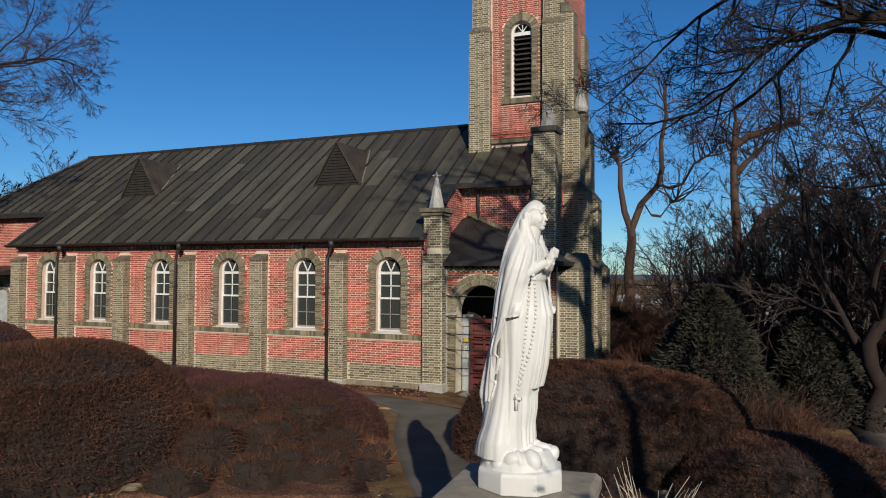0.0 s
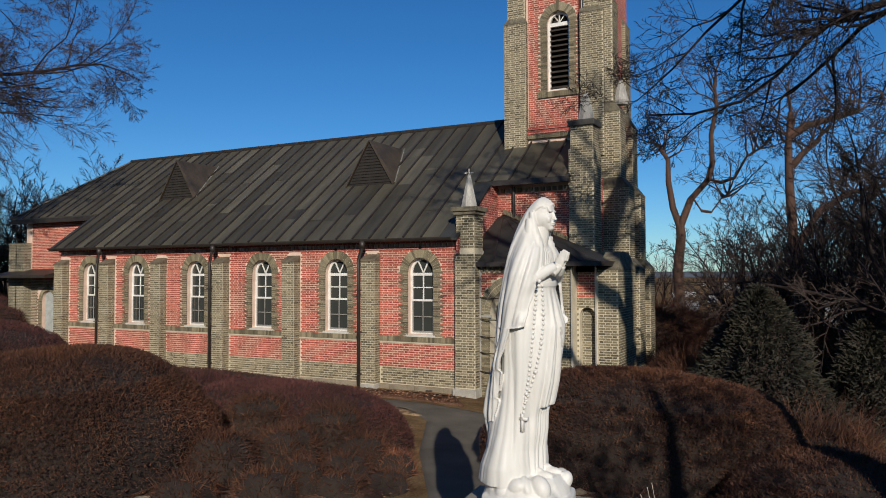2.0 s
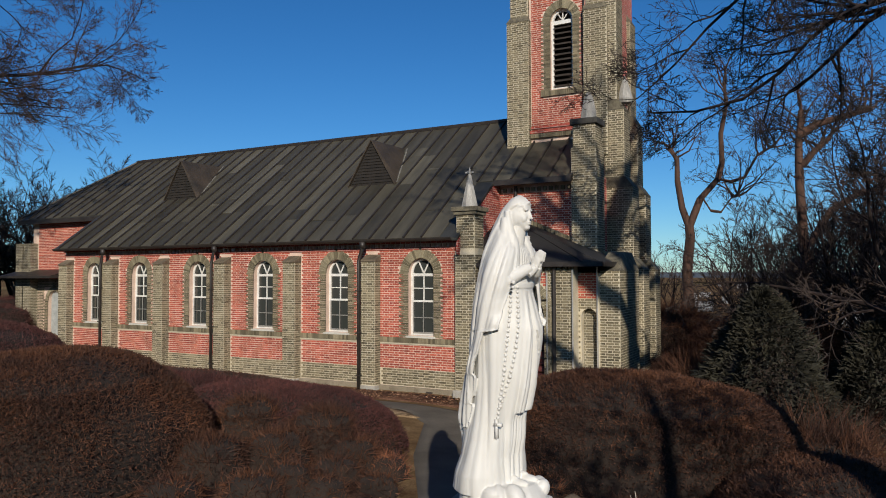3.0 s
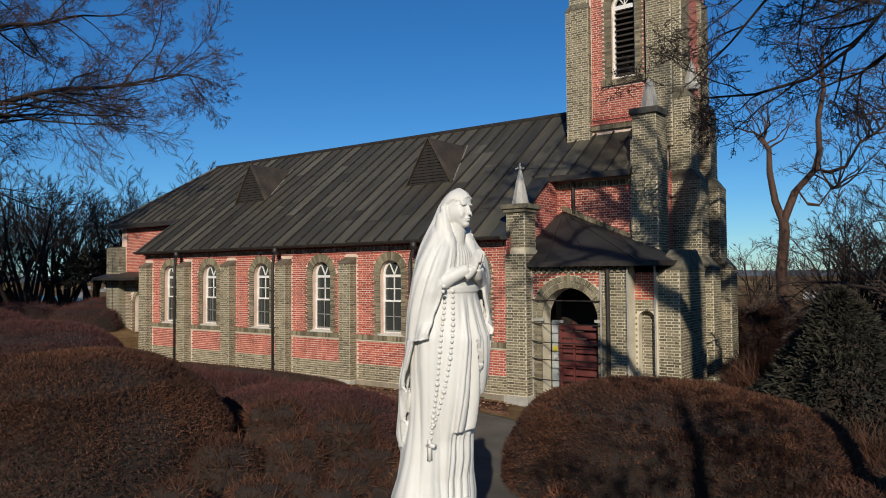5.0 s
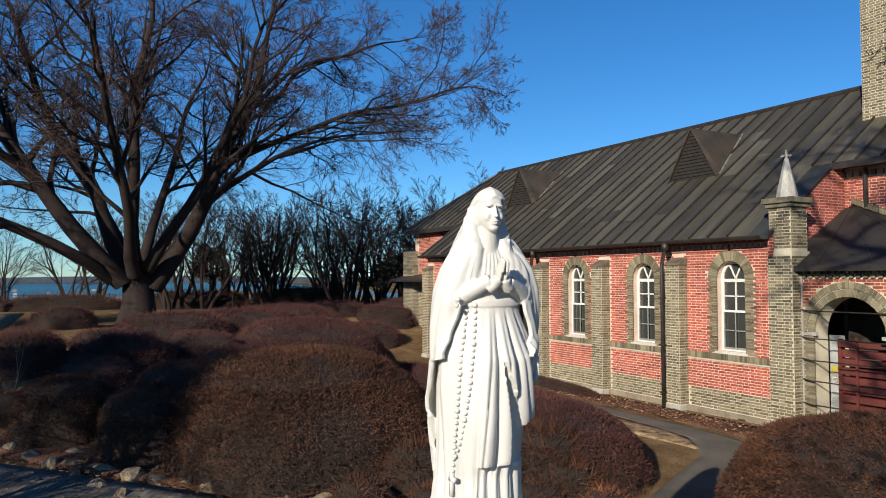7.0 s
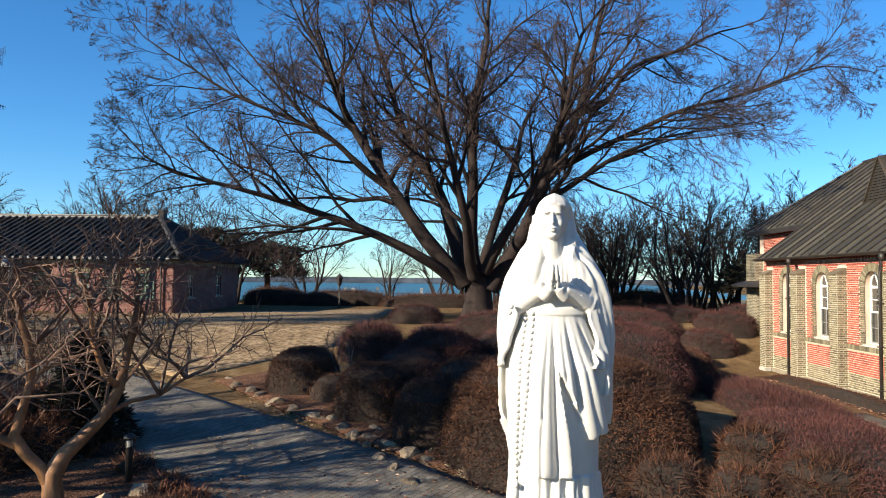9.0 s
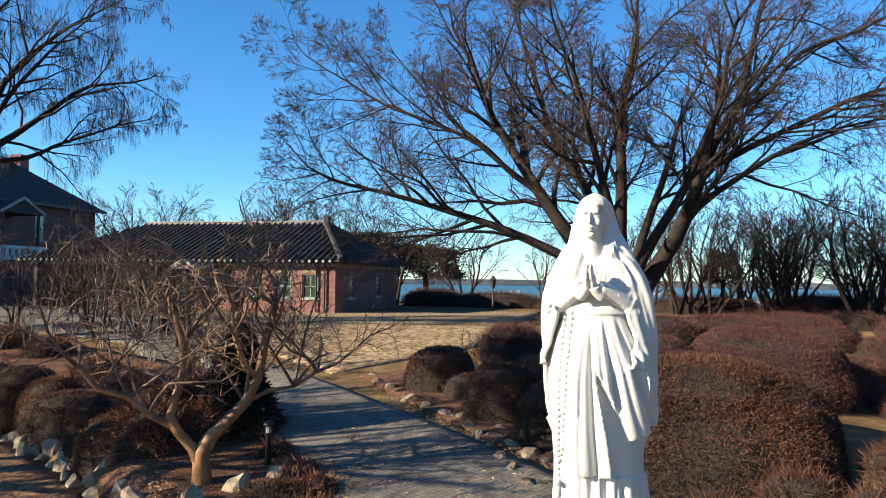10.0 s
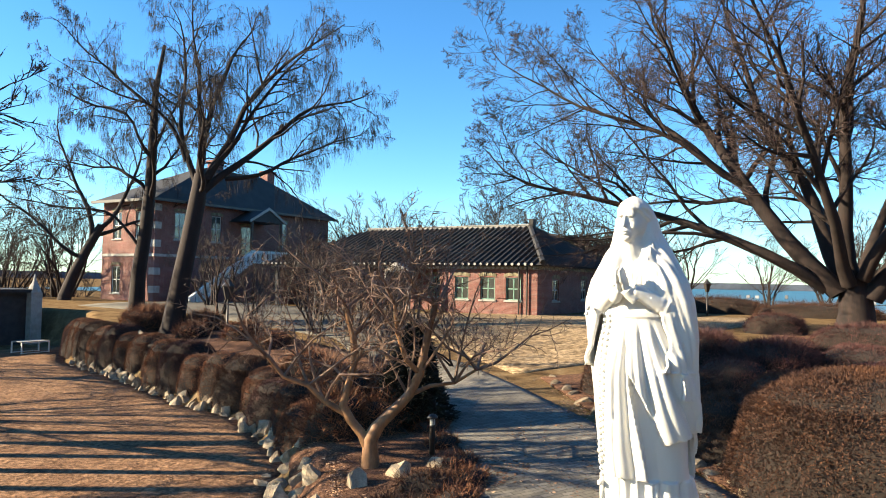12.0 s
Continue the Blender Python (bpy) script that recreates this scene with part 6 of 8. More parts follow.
for k, (x, y, r, hh) in enumerate(((-17.0, -9.5, 0.7, 0.6), (-18.2, -12.2, 0.8, 0.7), (-17.6, -14.6, 0.7, 0.6), (-19.4, -16.0, 1.0, 0.8), (-18.4, -18.6, 1.1, 1.0), (-20.2, -20.4, 1.1, 0.9), (-12.4, -3.0, 0.7, 0.75), (-10.4, -0.9, 0.8, 1.05), (-9.2, -0.1, 0.7, 0.85), (-11.6, -0.4, 0.8, 0.9), (-13.8, -5.0, 0.7, 0.7), (-9.9, 0.6, 0.6, 0.7))):
    hedge("shrub", x, y, r, r * 0.9, height(x, y) + hh, "loose brown leafless shrub in the garden bed", SHRUB, seed=40 + k, density=800, category="shrub", group="garden bed shrubs", wild=0.35)
for k, (x, y, r, hh) in enumerate(((-7.7, 11.9, 0.55, 0.75), (-6.9, 12.9, 0.5, 0.55), (-7.6, 13.0, 0.7, 0.95), (-8.3, 11.0, 0.6, 0.7), (-7.2, 13.9, 0.55, 0.6), (-9.0, 12.6, 0.6, 1.0), (-7.3, 3.4, 0.55, 0.3), (-6.0, 3.5, 0.6, 0.3))):
    hedge("shrub", x, y, r, r, height(x, y) + hh, "straggling brown shrub among edging stones", seed=60 + k, density=900, category="shrub", group="garden bed shrubs", wild=0.2)

for k, (x, y, r, hh) in enumerate(((-6.4, 11.5, 0.42, 0.34), (-7.1, 10.7, 0.48, 0.42), (-5.9, 12.2, 0.36, 0.3), (-6.3, 13.1, 0.4, 0.34), (-7.8, 9.8, 0.5, 0.42), (-6.9, 11.3, 0.4, 0.5), (-6.7, 12.2, 0.45, 0.42), (-3.6, 13.5, 0.4, 0.3), (-2.2, 13.0, 0.45, 0.32), (-0.6, 13.0, 0.5, 0.34), (0.8, 12.9, 0.45, 0.3))):
    hedge("shrub", x, y, r, r * 0.85, height(x, y) + hh, "low straggling dry growth over leaves and stones", SHRUB if k % 4 == 3 else HEDGE, seed=170 + k, density=700, category="shrub", group="garden bed shrubs", wild=0.18)

for k, (x, y, r, top) in enumerate(((0.2, 17.4, 1.2, 0.4), (-2.6, 21.6, 1.0, 0.9), (-3.4, 24.6, 1.2, 0.8), (-2.0, 30.0, 2.2, 1.6), (2.0, 31.5, 2.4, 1.4), (5.6, 29.5, 2.4, 1.0), (-5.6, 33.0, 2.2, 1.8), (8.5, 25.0, 2.2, 0.6))):
    hedge("thicket", x, y, r, r * 0.9, top, "dark tangled leafless thicket on the slope", seed=80 + k, density=420, category="thicket", group="slope thickets", wild=0.9)
rb = np.random.RandomState(41)
n = 42000
by_ = 1.2 - 16 * rb.rand(n) ** 1.3
edge_ = np.interp(by_, (-30, -22.6, -16.8, -9.2, -6.1, -1.4, -0.5, 1.0, 2.5), (-17.4, -17.3, -15.6, -12.95, -12.3, -9.3, -7.6, -6.4, -5.0))
bx_ = edge_ + 0.25 + (1.0 - edge_) * rb.rand(n)
base_ = np.stack([bx_, by_, np.full(n, -0.655)], 1)
ang_ = rb.rand(n) * 6.283
tilt_ = np.stack([np.cos(ang_), np.sin(ang_), 0.5 + 0.8 * rb.rand(n)], 1) * (0.03 + 0.04 * rb.rand(n))[:, None]
flat_ = np.stack([-np.sin(ang_), np.cos(ang_), np.zeros(n)], 1) * (0.004 + 0.005 * rb.rand(n))[:, None]
g = Geo()
g.v = np.stack([base_ - flat_, base_ + flat_, base_ + tilt_], 1).reshape(-1, 3).tolist()
g.f = np.arange(3 * n).reshape(-1, 3).tolist()
STRAW = surface("dry_grass_blades", (0.11, 0.052, 0.022), (0.38, 0.215, 0.105), 0.9, 1.6, 30, 0.0, island=0.4)
tagged(part("dry_grass", g, STRAW, mend=False), "short dry straw-coloured grass on the lawn", "grass", kind="stuff")

for k, (x, y, rx, ry, hh) in enumerate(((-46.5, 14.0, 1.6, 3.6, 1.0), (-48.0, 6.5, 1.5, 3.8, 0.8), (-49.5, 0.0, 1.5, 3.6, 1.0), (-50.0, -5.0, 1.4, 2.4, 1.2), (-43.5, 20.0, 1.8, 3.4, 1.2))):
    hedge("hedge", x, y, rx, ry, height(x, y) + hh, "low loose brown hedge at the terrace edge", seed=95 + k, density=240, group="terrace hedges", wild=0.5)

for k, (x, y, rx, ry, hh) in enumerate(((-24.6, 9.6, 1.6, 2.0, 1.1), (-27.2, 12.6, 2.2, 2.6, 1.0), (-23.2, 12.8, 2.0, 1.6, 0.9), (-28.6, 6.2, 1.0, 1.2, 1.0), (-31.5, 15.5, 2.4, 2.6, 0.9), (-22.4, 7.2, 1.2, 1.0, 0.8), (-28.4, 18.6, 1.6, 1.2, 0.9), (-31.2, 20.4, 1.8, 1.5, 0.9), (-29.8, 16.6, 1.7, 1.4, 0.9), (-33.4, 22.6, 1.8, 1.6, 1.0), (-26.2, 16.8, 1.4, 1.2, 0.8), (-33.2, 18.6, 1.6, 1.6, 0.9))):
    hedge("shrub", x, y, rx, ry, height(x, y) + hh * 0.75, "loose dark red leafless shrub below the spreading tree", HEDGE_RED, seed=110 + k, density=420, category="shrub", group="terrace shrubs", wild=0.2)

for k, (x, y, r) in enumerate(((-5.2, 4.3, 0.5), (-6.1, 4.15, 0.55), (-7.0, 4.05, 0.5), (-7.9, 3.75, 0.5), (-8.6, 3.2, 0.45), (-9.5, 2.3, 0.45), (-10.4, 1.5, 0.5))):
    hedge("shrub", x, y, r, r * 0.7, height(x, y) + 0.24, "low brown ground-cover shrub at the path's edge", SHRUB, seed=150 + k, density=900, category="shrub", group="path edge shrubs", wild=0.16)

# ---- bare trees ----
def tubes_mesh(polys, radii, sides):
    """Tapered tubes, all with the same number of points: (N, K, 3) and (N, K)."""
    P, R = np.array(polys, float), np.array(radii, float)
    N, K, _ = P.shape
    d = P[:, -1] - P[:, 0]
    d /= np.linalg.norm(d, axis=1)[:, None] + 1e-9
    ref = np.where(np.abs(d[:, 2:3]) > 0.9, np.array([[1.0, 0, 0]]), np.array([[0, 0, 1.0]]))
    s = np.cross(d, ref)
    s /= np.linalg.norm(s, axis=1)[:, None] + 1e-9
    f = np.cross(s, d)
    if sides == 1:
        # the finest twigs, a sliver each
        spin = np.random.RandomState(N).rand(N)[:, None] * 2 * np.pi
        e = np.cos(spin) * s + np.sin(spin) * f
        V = np.stack([P[:, 0] - e * R[:, :1] * 1.3, P[:, 0] + e * R[:, :1] * 1.3, P[:, -1]], 1).reshape(-1, 3)
        return V, np.arange(3 * N).reshape(-1, 3)
    ang = 2 * np.pi * np.arange(sides) / sides
    ring = np.cos(ang)[None, :, None] * s[:, None, :] + np.sin(ang)[None, :, None] * f[:, None, :]
    V = P[:, :, None, :] + R[:, :, None, None] * ring[:, None, :, :]
    base = (np.arange(N) * K * sides)[:, None, None]
    a = base + (np.arange(K - 1) * sides)[None, :, None] + np.arange(sides)[None, None, :]
    b = base + (np.arange(K - 1) * sides)[None, :, None] + ((np.arange(sides) + 1) % sides)[None, None, :]
    F = np.stack([a, b, b + sides, a + sides], -1).reshape(-1, 4)
    return V.reshape(-1, 3), F


class Grower:
    """Grows a bare tree; heavy wood and twigs are kept apart."""

    def __init__(self, seed, counts, ratio, spread, rise, wander=0.12, thin=0.009, droop=0.0):
        self.rng = random.Random(seed)
        self.counts, self.ratio, self.spread, self.rise, self.wander, self.thin, self.droop = counts, ratio, spread, rise, wander, thin, droop
        self.done = {}

    def path(self, p, d, length, level, k):
        pts, step = [p.copy()], length / (k - 1)
        q, dd = p.copy(), d.copy()
        for _ in range(k - 1):
            r = Vector((self.rng.gauss(0, 1), self.rng.gauss(0, 1), self.rng.gauss(0, 1)))
            dd = (dd + r * self.wander + Vector((0, 0, self.rise[min(level, len(self.rise) - 1)]))).normalized()
            q = q + dd * step
            pts.append(q.copy())
        return pts, dd

    def branch(self, p, d, length, radius, level=0, pts=None):
        k = 2 if level >= len(self.counts) else (9, 6, 4, 3, 2, 2)[min(level, 5)]
        if pts is None:
            pts, _ = self.path(p, d, length, level, k)
        end = max(self.thin * 0.6, radius * (0.10 if level == 0 else 0.22))
        rad = [radius + (end - radius) * (i / (len(pts) - 1)) ** 0.8 for i in range(len(pts))]
        self.done.setdefault((level, len(pts)), []).append((pts, rad))
        if level >= len(self.counts):
            return
        n = self.counts[level]
        n = max(1, int(round(n * self.rng.uniform(0.75, 1.25))))
        for i in range(n):
            f = 0.22 + 0.78 * (i + self.rng.random()) / n
            x = f * (len(pts) - 1)
            j = min(int(x), len(pts) - 2)
            at = pts[j].lerp(pts[j + 1], x - j)
            along = (pts[j + 1] - pts[j]).normalized()
            side = along.cross(Vector((self.rng.gauss(0, 1), self.rng.gauss(0, 1), self.rng.gauss(0, 1))))
            if side.length < 1e-3:
                continue
            side.normalize()
            a = radians(self.rng.uniform(*self.spread))
            nd = (along * math.cos(a) + side * math.sin(a)).normalized()
            if self.droop and level + 1 == len(self.counts):
                nd = (nd * (1 - self.droop) + Vector((0, 0, -self.droop))).normalized()
            here = radius + (end - radius) * f ** 0.8
            nl = length * self.ratio[level] * (1.2 - 0.72 * f) * self.rng.uniform(0.75, 1.25)
            self.branch(at, nd, nl, max(self.thin, min(here * 0.7, 0.36 * radius)), level + 1)

    def build(self, name, at, label, wood, twig, group="", category="tree", split=2, fine=True):
        ob = thing(name, at, label, category, group)
        for part_name, mat, pick in (("trunk", wood, lambda lv: lv < split), ("crown", twig, lambda lv: lv >= split)):
            g = Geo()
            for (lv, k), some in self.done.items():
                if pick(lv):
                    V, F = tubes_mesh([[tuple(q) for q in pts] for pts, _ in some], [r for _, r in some], 1 if fine and lv == len(self.counts) else (8 if lv == 0 else (5 if lv == 1 else (4 if lv == 2 and not fine else 3))))
                    n0 = len(g.v)
                    g.v += V.tolist()
                    g.f += (F + n0).tolist()
            if g.v:
                part(part_name, g, mat, ob, smooth=part_name == "trunk", mend=False)
        return ob


V3 = lambda *a: Vector(a)
# the great spreading tree on the terrace
bx, by = -30.0, 8.9
bz = height(bx, by)
t1 = Grower(2, (15, 10, 8, 8), (0.36, 0.48, 0.50, 0.55), (24, 60), (0.02, 0.03, 0.015, 0.0, 0.0), 0.15, 0.0075)
t1.done[(0, 5)] = [([V3(bx, by, bz - 0.3), V3(bx, by, bz + 0.25), V3(bx, by + 0.05, bz + 0.9), V3(bx + 0.05, by, bz + 1.7), V3(bx, by, bz + 2.4)], [0.98, 0.76, 0.64, 0.58, 0.42])]


def limb(t, ctrl, radius, n=13, shake=0.34):
    """A main limb through given places, slightly crooked."""
    ctrl = [Vector(c) for c in ctrl]
    along = [0.0]
    for a, b in zip(ctrl, ctrl[1:]):
        along.append(along[-1] + (b - a).length)
    pts = []
    for k in range(n):
        f = along[-1] * k / (n - 1)
        q = Vector([float(np.interp(f, along, [c[i] for c in ctrl])) for i in range(3)])
        if 0 < k:
            q += Vector((t.rng.gauss(0, shake), t.rng.gauss(0, shake), t.rng.gauss(0, shake)))
        pts.append(q)
    for _ in range(2):
        pts = [pts[0]] + [pts[i] * 0.5 + (pts[i - 1] + pts[i + 1]) * 0.25 for i in range(1, n - 1)] + [pts[-1]]
    t.branch(pts[0], None, along[-1], radius, 0, pts)


# (toward the garden, sideways, height) along each limb
for radius, rows in (
        (0.27, ((0.3, -1.0, 3.4), (0.9, -2.0, 4.4), (1.6, -4.6, 6.0), (1.9, -7.3, 6.4), (2.2, -9.6, 7.1), (2.3, -11.5, 7.7), (2.3, -13.8, 8.3), (2.0, -15.4, 10.0))),
        (0.42, ((0.2, -0.5, 3.2), (0.4, -2.0, 4.8), (0.2, -3.8, 7.5), (-0.5, -5.9, 10.8), (-0.8, -7.9, 14.4), (-1.0, -9.0, 17.0))),
        (0.15, ((0.2, -3.8, 7.5), (1.2, -6.9, 9.5), (1.8, -9.5, 10.8), (2.2, -13.0, 12.8), (2.4, -15.5, 14.0))),
        (0.36, ((-0.2, -0.3, 3.4), (-0.6, -1.3, 5.7), (-1.2, -2.0, 8.8), (-2.0, -4.1, 12.6), (-2.4, -5.4, 17.2))),
        (0.36, ((0.2, 0.0, 3.5), (0.6, 0.0, 7.8), (0.9, -0.4, 12.1), (1.2, 0.8, 17.5))),
        (0.44, ((0.1, 0.5, 3.0), (0.4, 1.8, 5.7), (0.5, 2.7, 8.0), (0.2, 4.4, 11.1), (-0.2, 5.6, 14.4), (-0.4, 6.4, 18.0))),
        (0.17, ((0.5, 2.7, 8.0), (1.2, 6.1, 9.6), (1.8, 10.0, 11.4), (2.0, 13.5, 12.3), (2.0, 16.5, 13.2))),
        (0.16, ((0.2, 4.4, 11.1), (-0.8, 7.4, 13.4), (-1.6, 11.4, 15.4), (-2.0, 14.5, 16.4))),
        (0.24, ((-0.4, 0.6, 3.6), (-1.8, 3.0, 7.2), (-3.2, 6.4, 9.6), (-4.4, 10.5, 11.2), (-5.0, 14.0, 12.0))),
        (0.30, ((0.6, -0.2, 3.6), (2.6, -0.8, 6.6), (5.4, -2.0, 10.0), (7.6, -2.6, 13.6))),
        (0.28, ((0.5, 0.3, 3.8), (2.2, 2.2, 7.6), (4.6, 3.6, 11.6), (6.0, 5.0, 15.0))),
        (0.28, ((-0.6, 0.0, 3.6), (-3.0, -1.4, 7.0), (-6.0, -3.4, 10.6), (-8.4, -4.0, 14.0))),
        (0.26, ((-0.6, 0.2, 4.0), (-2.6, 1.4, 8.4), (-5.4, 3.0, 12.6), (-7.0, 4.4, 16.0))),
        (0.20, ((-0.4, -3.4, 7.0), (-2.0, -7.0, 10.4), (-3.0, -10.5, 14.0), (-3.6, -12.5, 16.0)))):
    limb(t1, [(bx + r[0], by + r[1], r[2]) for r in rows], radius)
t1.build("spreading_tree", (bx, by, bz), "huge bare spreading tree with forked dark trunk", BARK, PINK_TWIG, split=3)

# the drooping trees behind the lawn
side_v, deep_v = V3(-0.77, 0.636, 0), V3(-0.636, -0.77, 0)
for x, y, seed, trunk, limbs in (
        (-18.6, -16.4, 5, ((-0.5, -0.4, 0.62), (-0.4, 0.3, 0.48), (-0.1, 2.4, 0.40), (0.2, 4.2, 0.37), (0.45, 5.8, 0.36), (0.6, 7.0, 0.30)), (
            (0.17, ((0.48, 0.0, 6.4), (-0.18, 0.2, 7.7), (-0.55, 0.4, 9.5), (-0.46, 0.5, 11.9), (-0.3, 0.6, 14.5))),
            (0.20, ((0.55, 0.0, 6.6), (0.65, -0.3, 8.6), (1.15, -0.4, 10.5), (1.75, -0.6, 12.3), (2.9, -0.8, 14.0))),
            (0.12, ((0.65, -0.3, 8.6), (0.35, -0.8, 10.9), (0.04, -1.2, 13.3), (-0.1, -1.4, 15.4))),
            (0.20, ((0.8, 0.0, 6.8), (2.3, 0.4, 9.6), (3.7, 0.6, 12.0), (5.4, 0.8, 14.0), (6.8, 1.0, 15.4))),
            (0.15, ((0.9, 0.0, 6.9), (2.8, -0.5, 10.1), (4.4, -0.8, 12.2), (6.0, -1.0, 13.6))),
            (0.19, ((0.7, 0.0, 6.3), (1.6, 0.3, 6.9), (3.2, 0.6, 8.6), (5.3, 0.9, 10.1), (7.6, 1.1, 11.0), (8.9, 1.3, 12.2))),
            (0.12, ((1.6, 0.2, 6.9), (2.4, -0.4, 7.2), (3.9, -0.8, 7.3), (5.9, -1.0, 8.3), (8.0, -1.2, 9.3))),
            (0.11, ((-0.1, 0.2, 7.6), (-0.9, 0.4, 9.7), (-2.0, 0.6, 10.3), (-3.9, 0.8, 10.7), (-5.4, 0.9, 11.6))),
            (0.12, ((0.5, 0.0, 6.2), (0.6, -2.4, 8.2), (0.4, -5.0, 10.4))),
            (0.12, ((0.5, 0.0, 6.2), (0.8, 2.4, 8.6), (1.6, 4.6, 11.6))))),
        (-19.9, -20.6, 9, ((-0.5, -0.4, 0.50), (-0.45, 0.3, 0.40), (-0.39, 2.5, 0.34), (-0.13, 4.7, 0.31), (0.0, 6.6, 0.27), (0.06, 9.4, 0.20), (0.1, 11.4, 0.14), (0.44, 13.7, 0.08)), (
            (0.12, ((-0.1, 0.0, 6.4), (-1.4, 0.4, 7.7), (-2.5, 0.6, 7.6), (-4.6, 0.8, 7.9))),
            (0.11, ((-0.05, 0.0, 6.8), (1.1, -0.4, 8.2), (2.2, -0.6, 10.0))),
            (0.11, ((0.0, 0.0, 8.1), (-1.3, -0.5, 9.8), (-2.8, -0.8, 10.3), (-4.6, -1.0, 11.4))),
            (0.10, ((0.05, 0.0, 10.5), (-1.9, 0.4, 12.2), (-3.5, 0.6, 13.4), (-4.6, 0.8, 15.0))),
            (0.10, ((-0.3, 0.0, 3.6), (-1.8, 0.4, 5.2), (-4.4, 0.6, 5.8), (-6.8, 0.8, 6.0))),
            (0.10, ((0.0, 0.0, 7.4), (0.8, 0.6, 10.4), (1.8, 0.8, 13.4))),
            (0.10, ((0.0, 0.0, 6.0), (0.2, -2.4, 8.6), (-0.4, -4.4, 10.2))))),
        (-27.5, -39.5, 13, ((0.0, -0.4, 0.6), (0.0, 0.3, 0.44), (0.5, 1.8, 0.38), (1.2, 3.4, 0.33), (1.8, 4.6, 0.3), (2.2, 5.4, 0.28)), (
            (0.2, ((2.0, 0.0, 5.0), (3.6, 0.2, 7.4), (4.4, 0.4, 10.4), (5.4, 0.6, 13.4))),
            (0.2, ((1.6, 0.0, 4.2), (0.6, 0.2, 7.2), (-0.6, 0.4, 10.6), (-1.2, 0.6, 14.0))),
            (0.16, ((1.0, 0.0, 3.0), (-1.4, 0.2, 5.0), (-4.2, 0.4, 7.4), (-6.4, 0.6, 9.4))),
            (0.16, ((1.8, 0.0, 4.6), (4.4, -0.4, 5.8), (7.4, -0.6, 6.8), (9.4, -1.0, 8.0)))))):
    z = height(x, y)
    place = lambda r: V3(x, y, z) + side_v * r[0] + deep_v * r[1] + V3(0, 0, r[2])
    t = Grower(seed, (11, 7, 6, 5), (0.36, 0.50, 0.58, 1.5), (24, 60), (0.01, -0.01, -0.10, -0.25, -0.4), 0.20, 0.0048, 0.8)
    t.done[(0, len(trunk))] = [([place((r[0], 0.0, r[1])) for r in trunk], [r[2] for r in trunk])]
    for radius, rows in limbs:
        limb(t, [place(r) for r in rows], radius, 12, 0.28)
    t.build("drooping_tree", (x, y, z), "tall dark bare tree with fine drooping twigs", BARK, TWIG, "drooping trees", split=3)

# the tree on the slope whose long limbs hang over the tower
x, y = 6.4, 18.4
z = height(x, y)
t = Grower(14, (15, 9, 7, 5), (0.30, 0.5, 0.5, 0.5), (28, 66), (0.0, 0.01, 0.01, 0.0, 0.0), 0.22, 0.0062)
t.done[(0, 4)] = [([V3(x, y, z - 0.4), V3(x, y, z + 2.0), V3(x - 0.3, y, z + 4.6), V3(x - 0.9, y + 0.2, z + 7.2)], [0.60, 0.44, 0.38, 0.32])]
for radius, rows in (
        (0.21, ((5.6, 18.6, 6.4), (3.6, 18.8, 8.0), (1.8, 18.6, 8.6), (0.9, 18.7, 8.5), (0.0, 18.8, 8.1), (-0.7, 18.9, 7.6), (-1.6, 18.9, 7.1), (-2.5, 18.8, 6.8))),
        (0.20, ((5.6, 18.6, 6.4), (3.4, 19.2, 7.8), (1.8, 19.5, 8.9), (1.1, 19.7, 8.6), (0.8, 19.8, 8.1), (0.2, 19.9, 7.6), (-0.6, 20.0, 7.0), (-1.6, 20.0, 6.9))),
        (0.15, ((4.6, 18.4, 8.6), (1.8, 17.8, 10.6), (-0.6, 18.0, 8.9), (-1.1, 18.0, 8.7), (-1.7, 18.1, 8.3), (-2.1, 18.2, 7.7), (-2.9, 18.1, 7.4), (-3.5, 18.0, 7.2))),
        (0.15, ((5.8, 18.6, 6.6), (4.4, 19.2, 6.0), (3.0, 19.4, 5.4), (1.4, 19.8, 5.6))),
        (0.17, ((5.8, 18.6, 6.6), (6.8, 19.6, 9.0), (7.4, 20.4, 12.0))),
        (0.16, ((5.8, 18.6, 6.6), (5.0, 20.4, 9.4), (3.8, 22.4, 12.0))),
        (0.15, ((5.8, 18.6, 6.6), (7.4, 17.6, 8.6), (9.2, 16.8, 10.4)))):
    limb(t, rows, radius * 0.8, 14, 0.42)
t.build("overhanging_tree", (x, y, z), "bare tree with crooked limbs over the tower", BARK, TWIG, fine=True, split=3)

# the tall tree behind the statue's forecourt, whose shadow falls on the tower
x, y = 7.2, 4.0
z = height(x, y)
t = Grower(71, (8, 6, 5), (0.45, 0.5, 0.5), (28, 60), (0.03, 0.03, 0.02, 0.0), 0.2, 0.016)
t.done[(0, 5)] = [([V3(x, y, z - 0.4), V3(x, y, z + 0.4), V3(x - 0.2, y + 0.1, z + 5), V3(x + 0.1, y, z + 10), V3(x - 0.1, y, z + 15)], [0.50, 0.38, 0.33, 0.30, 0.26])]
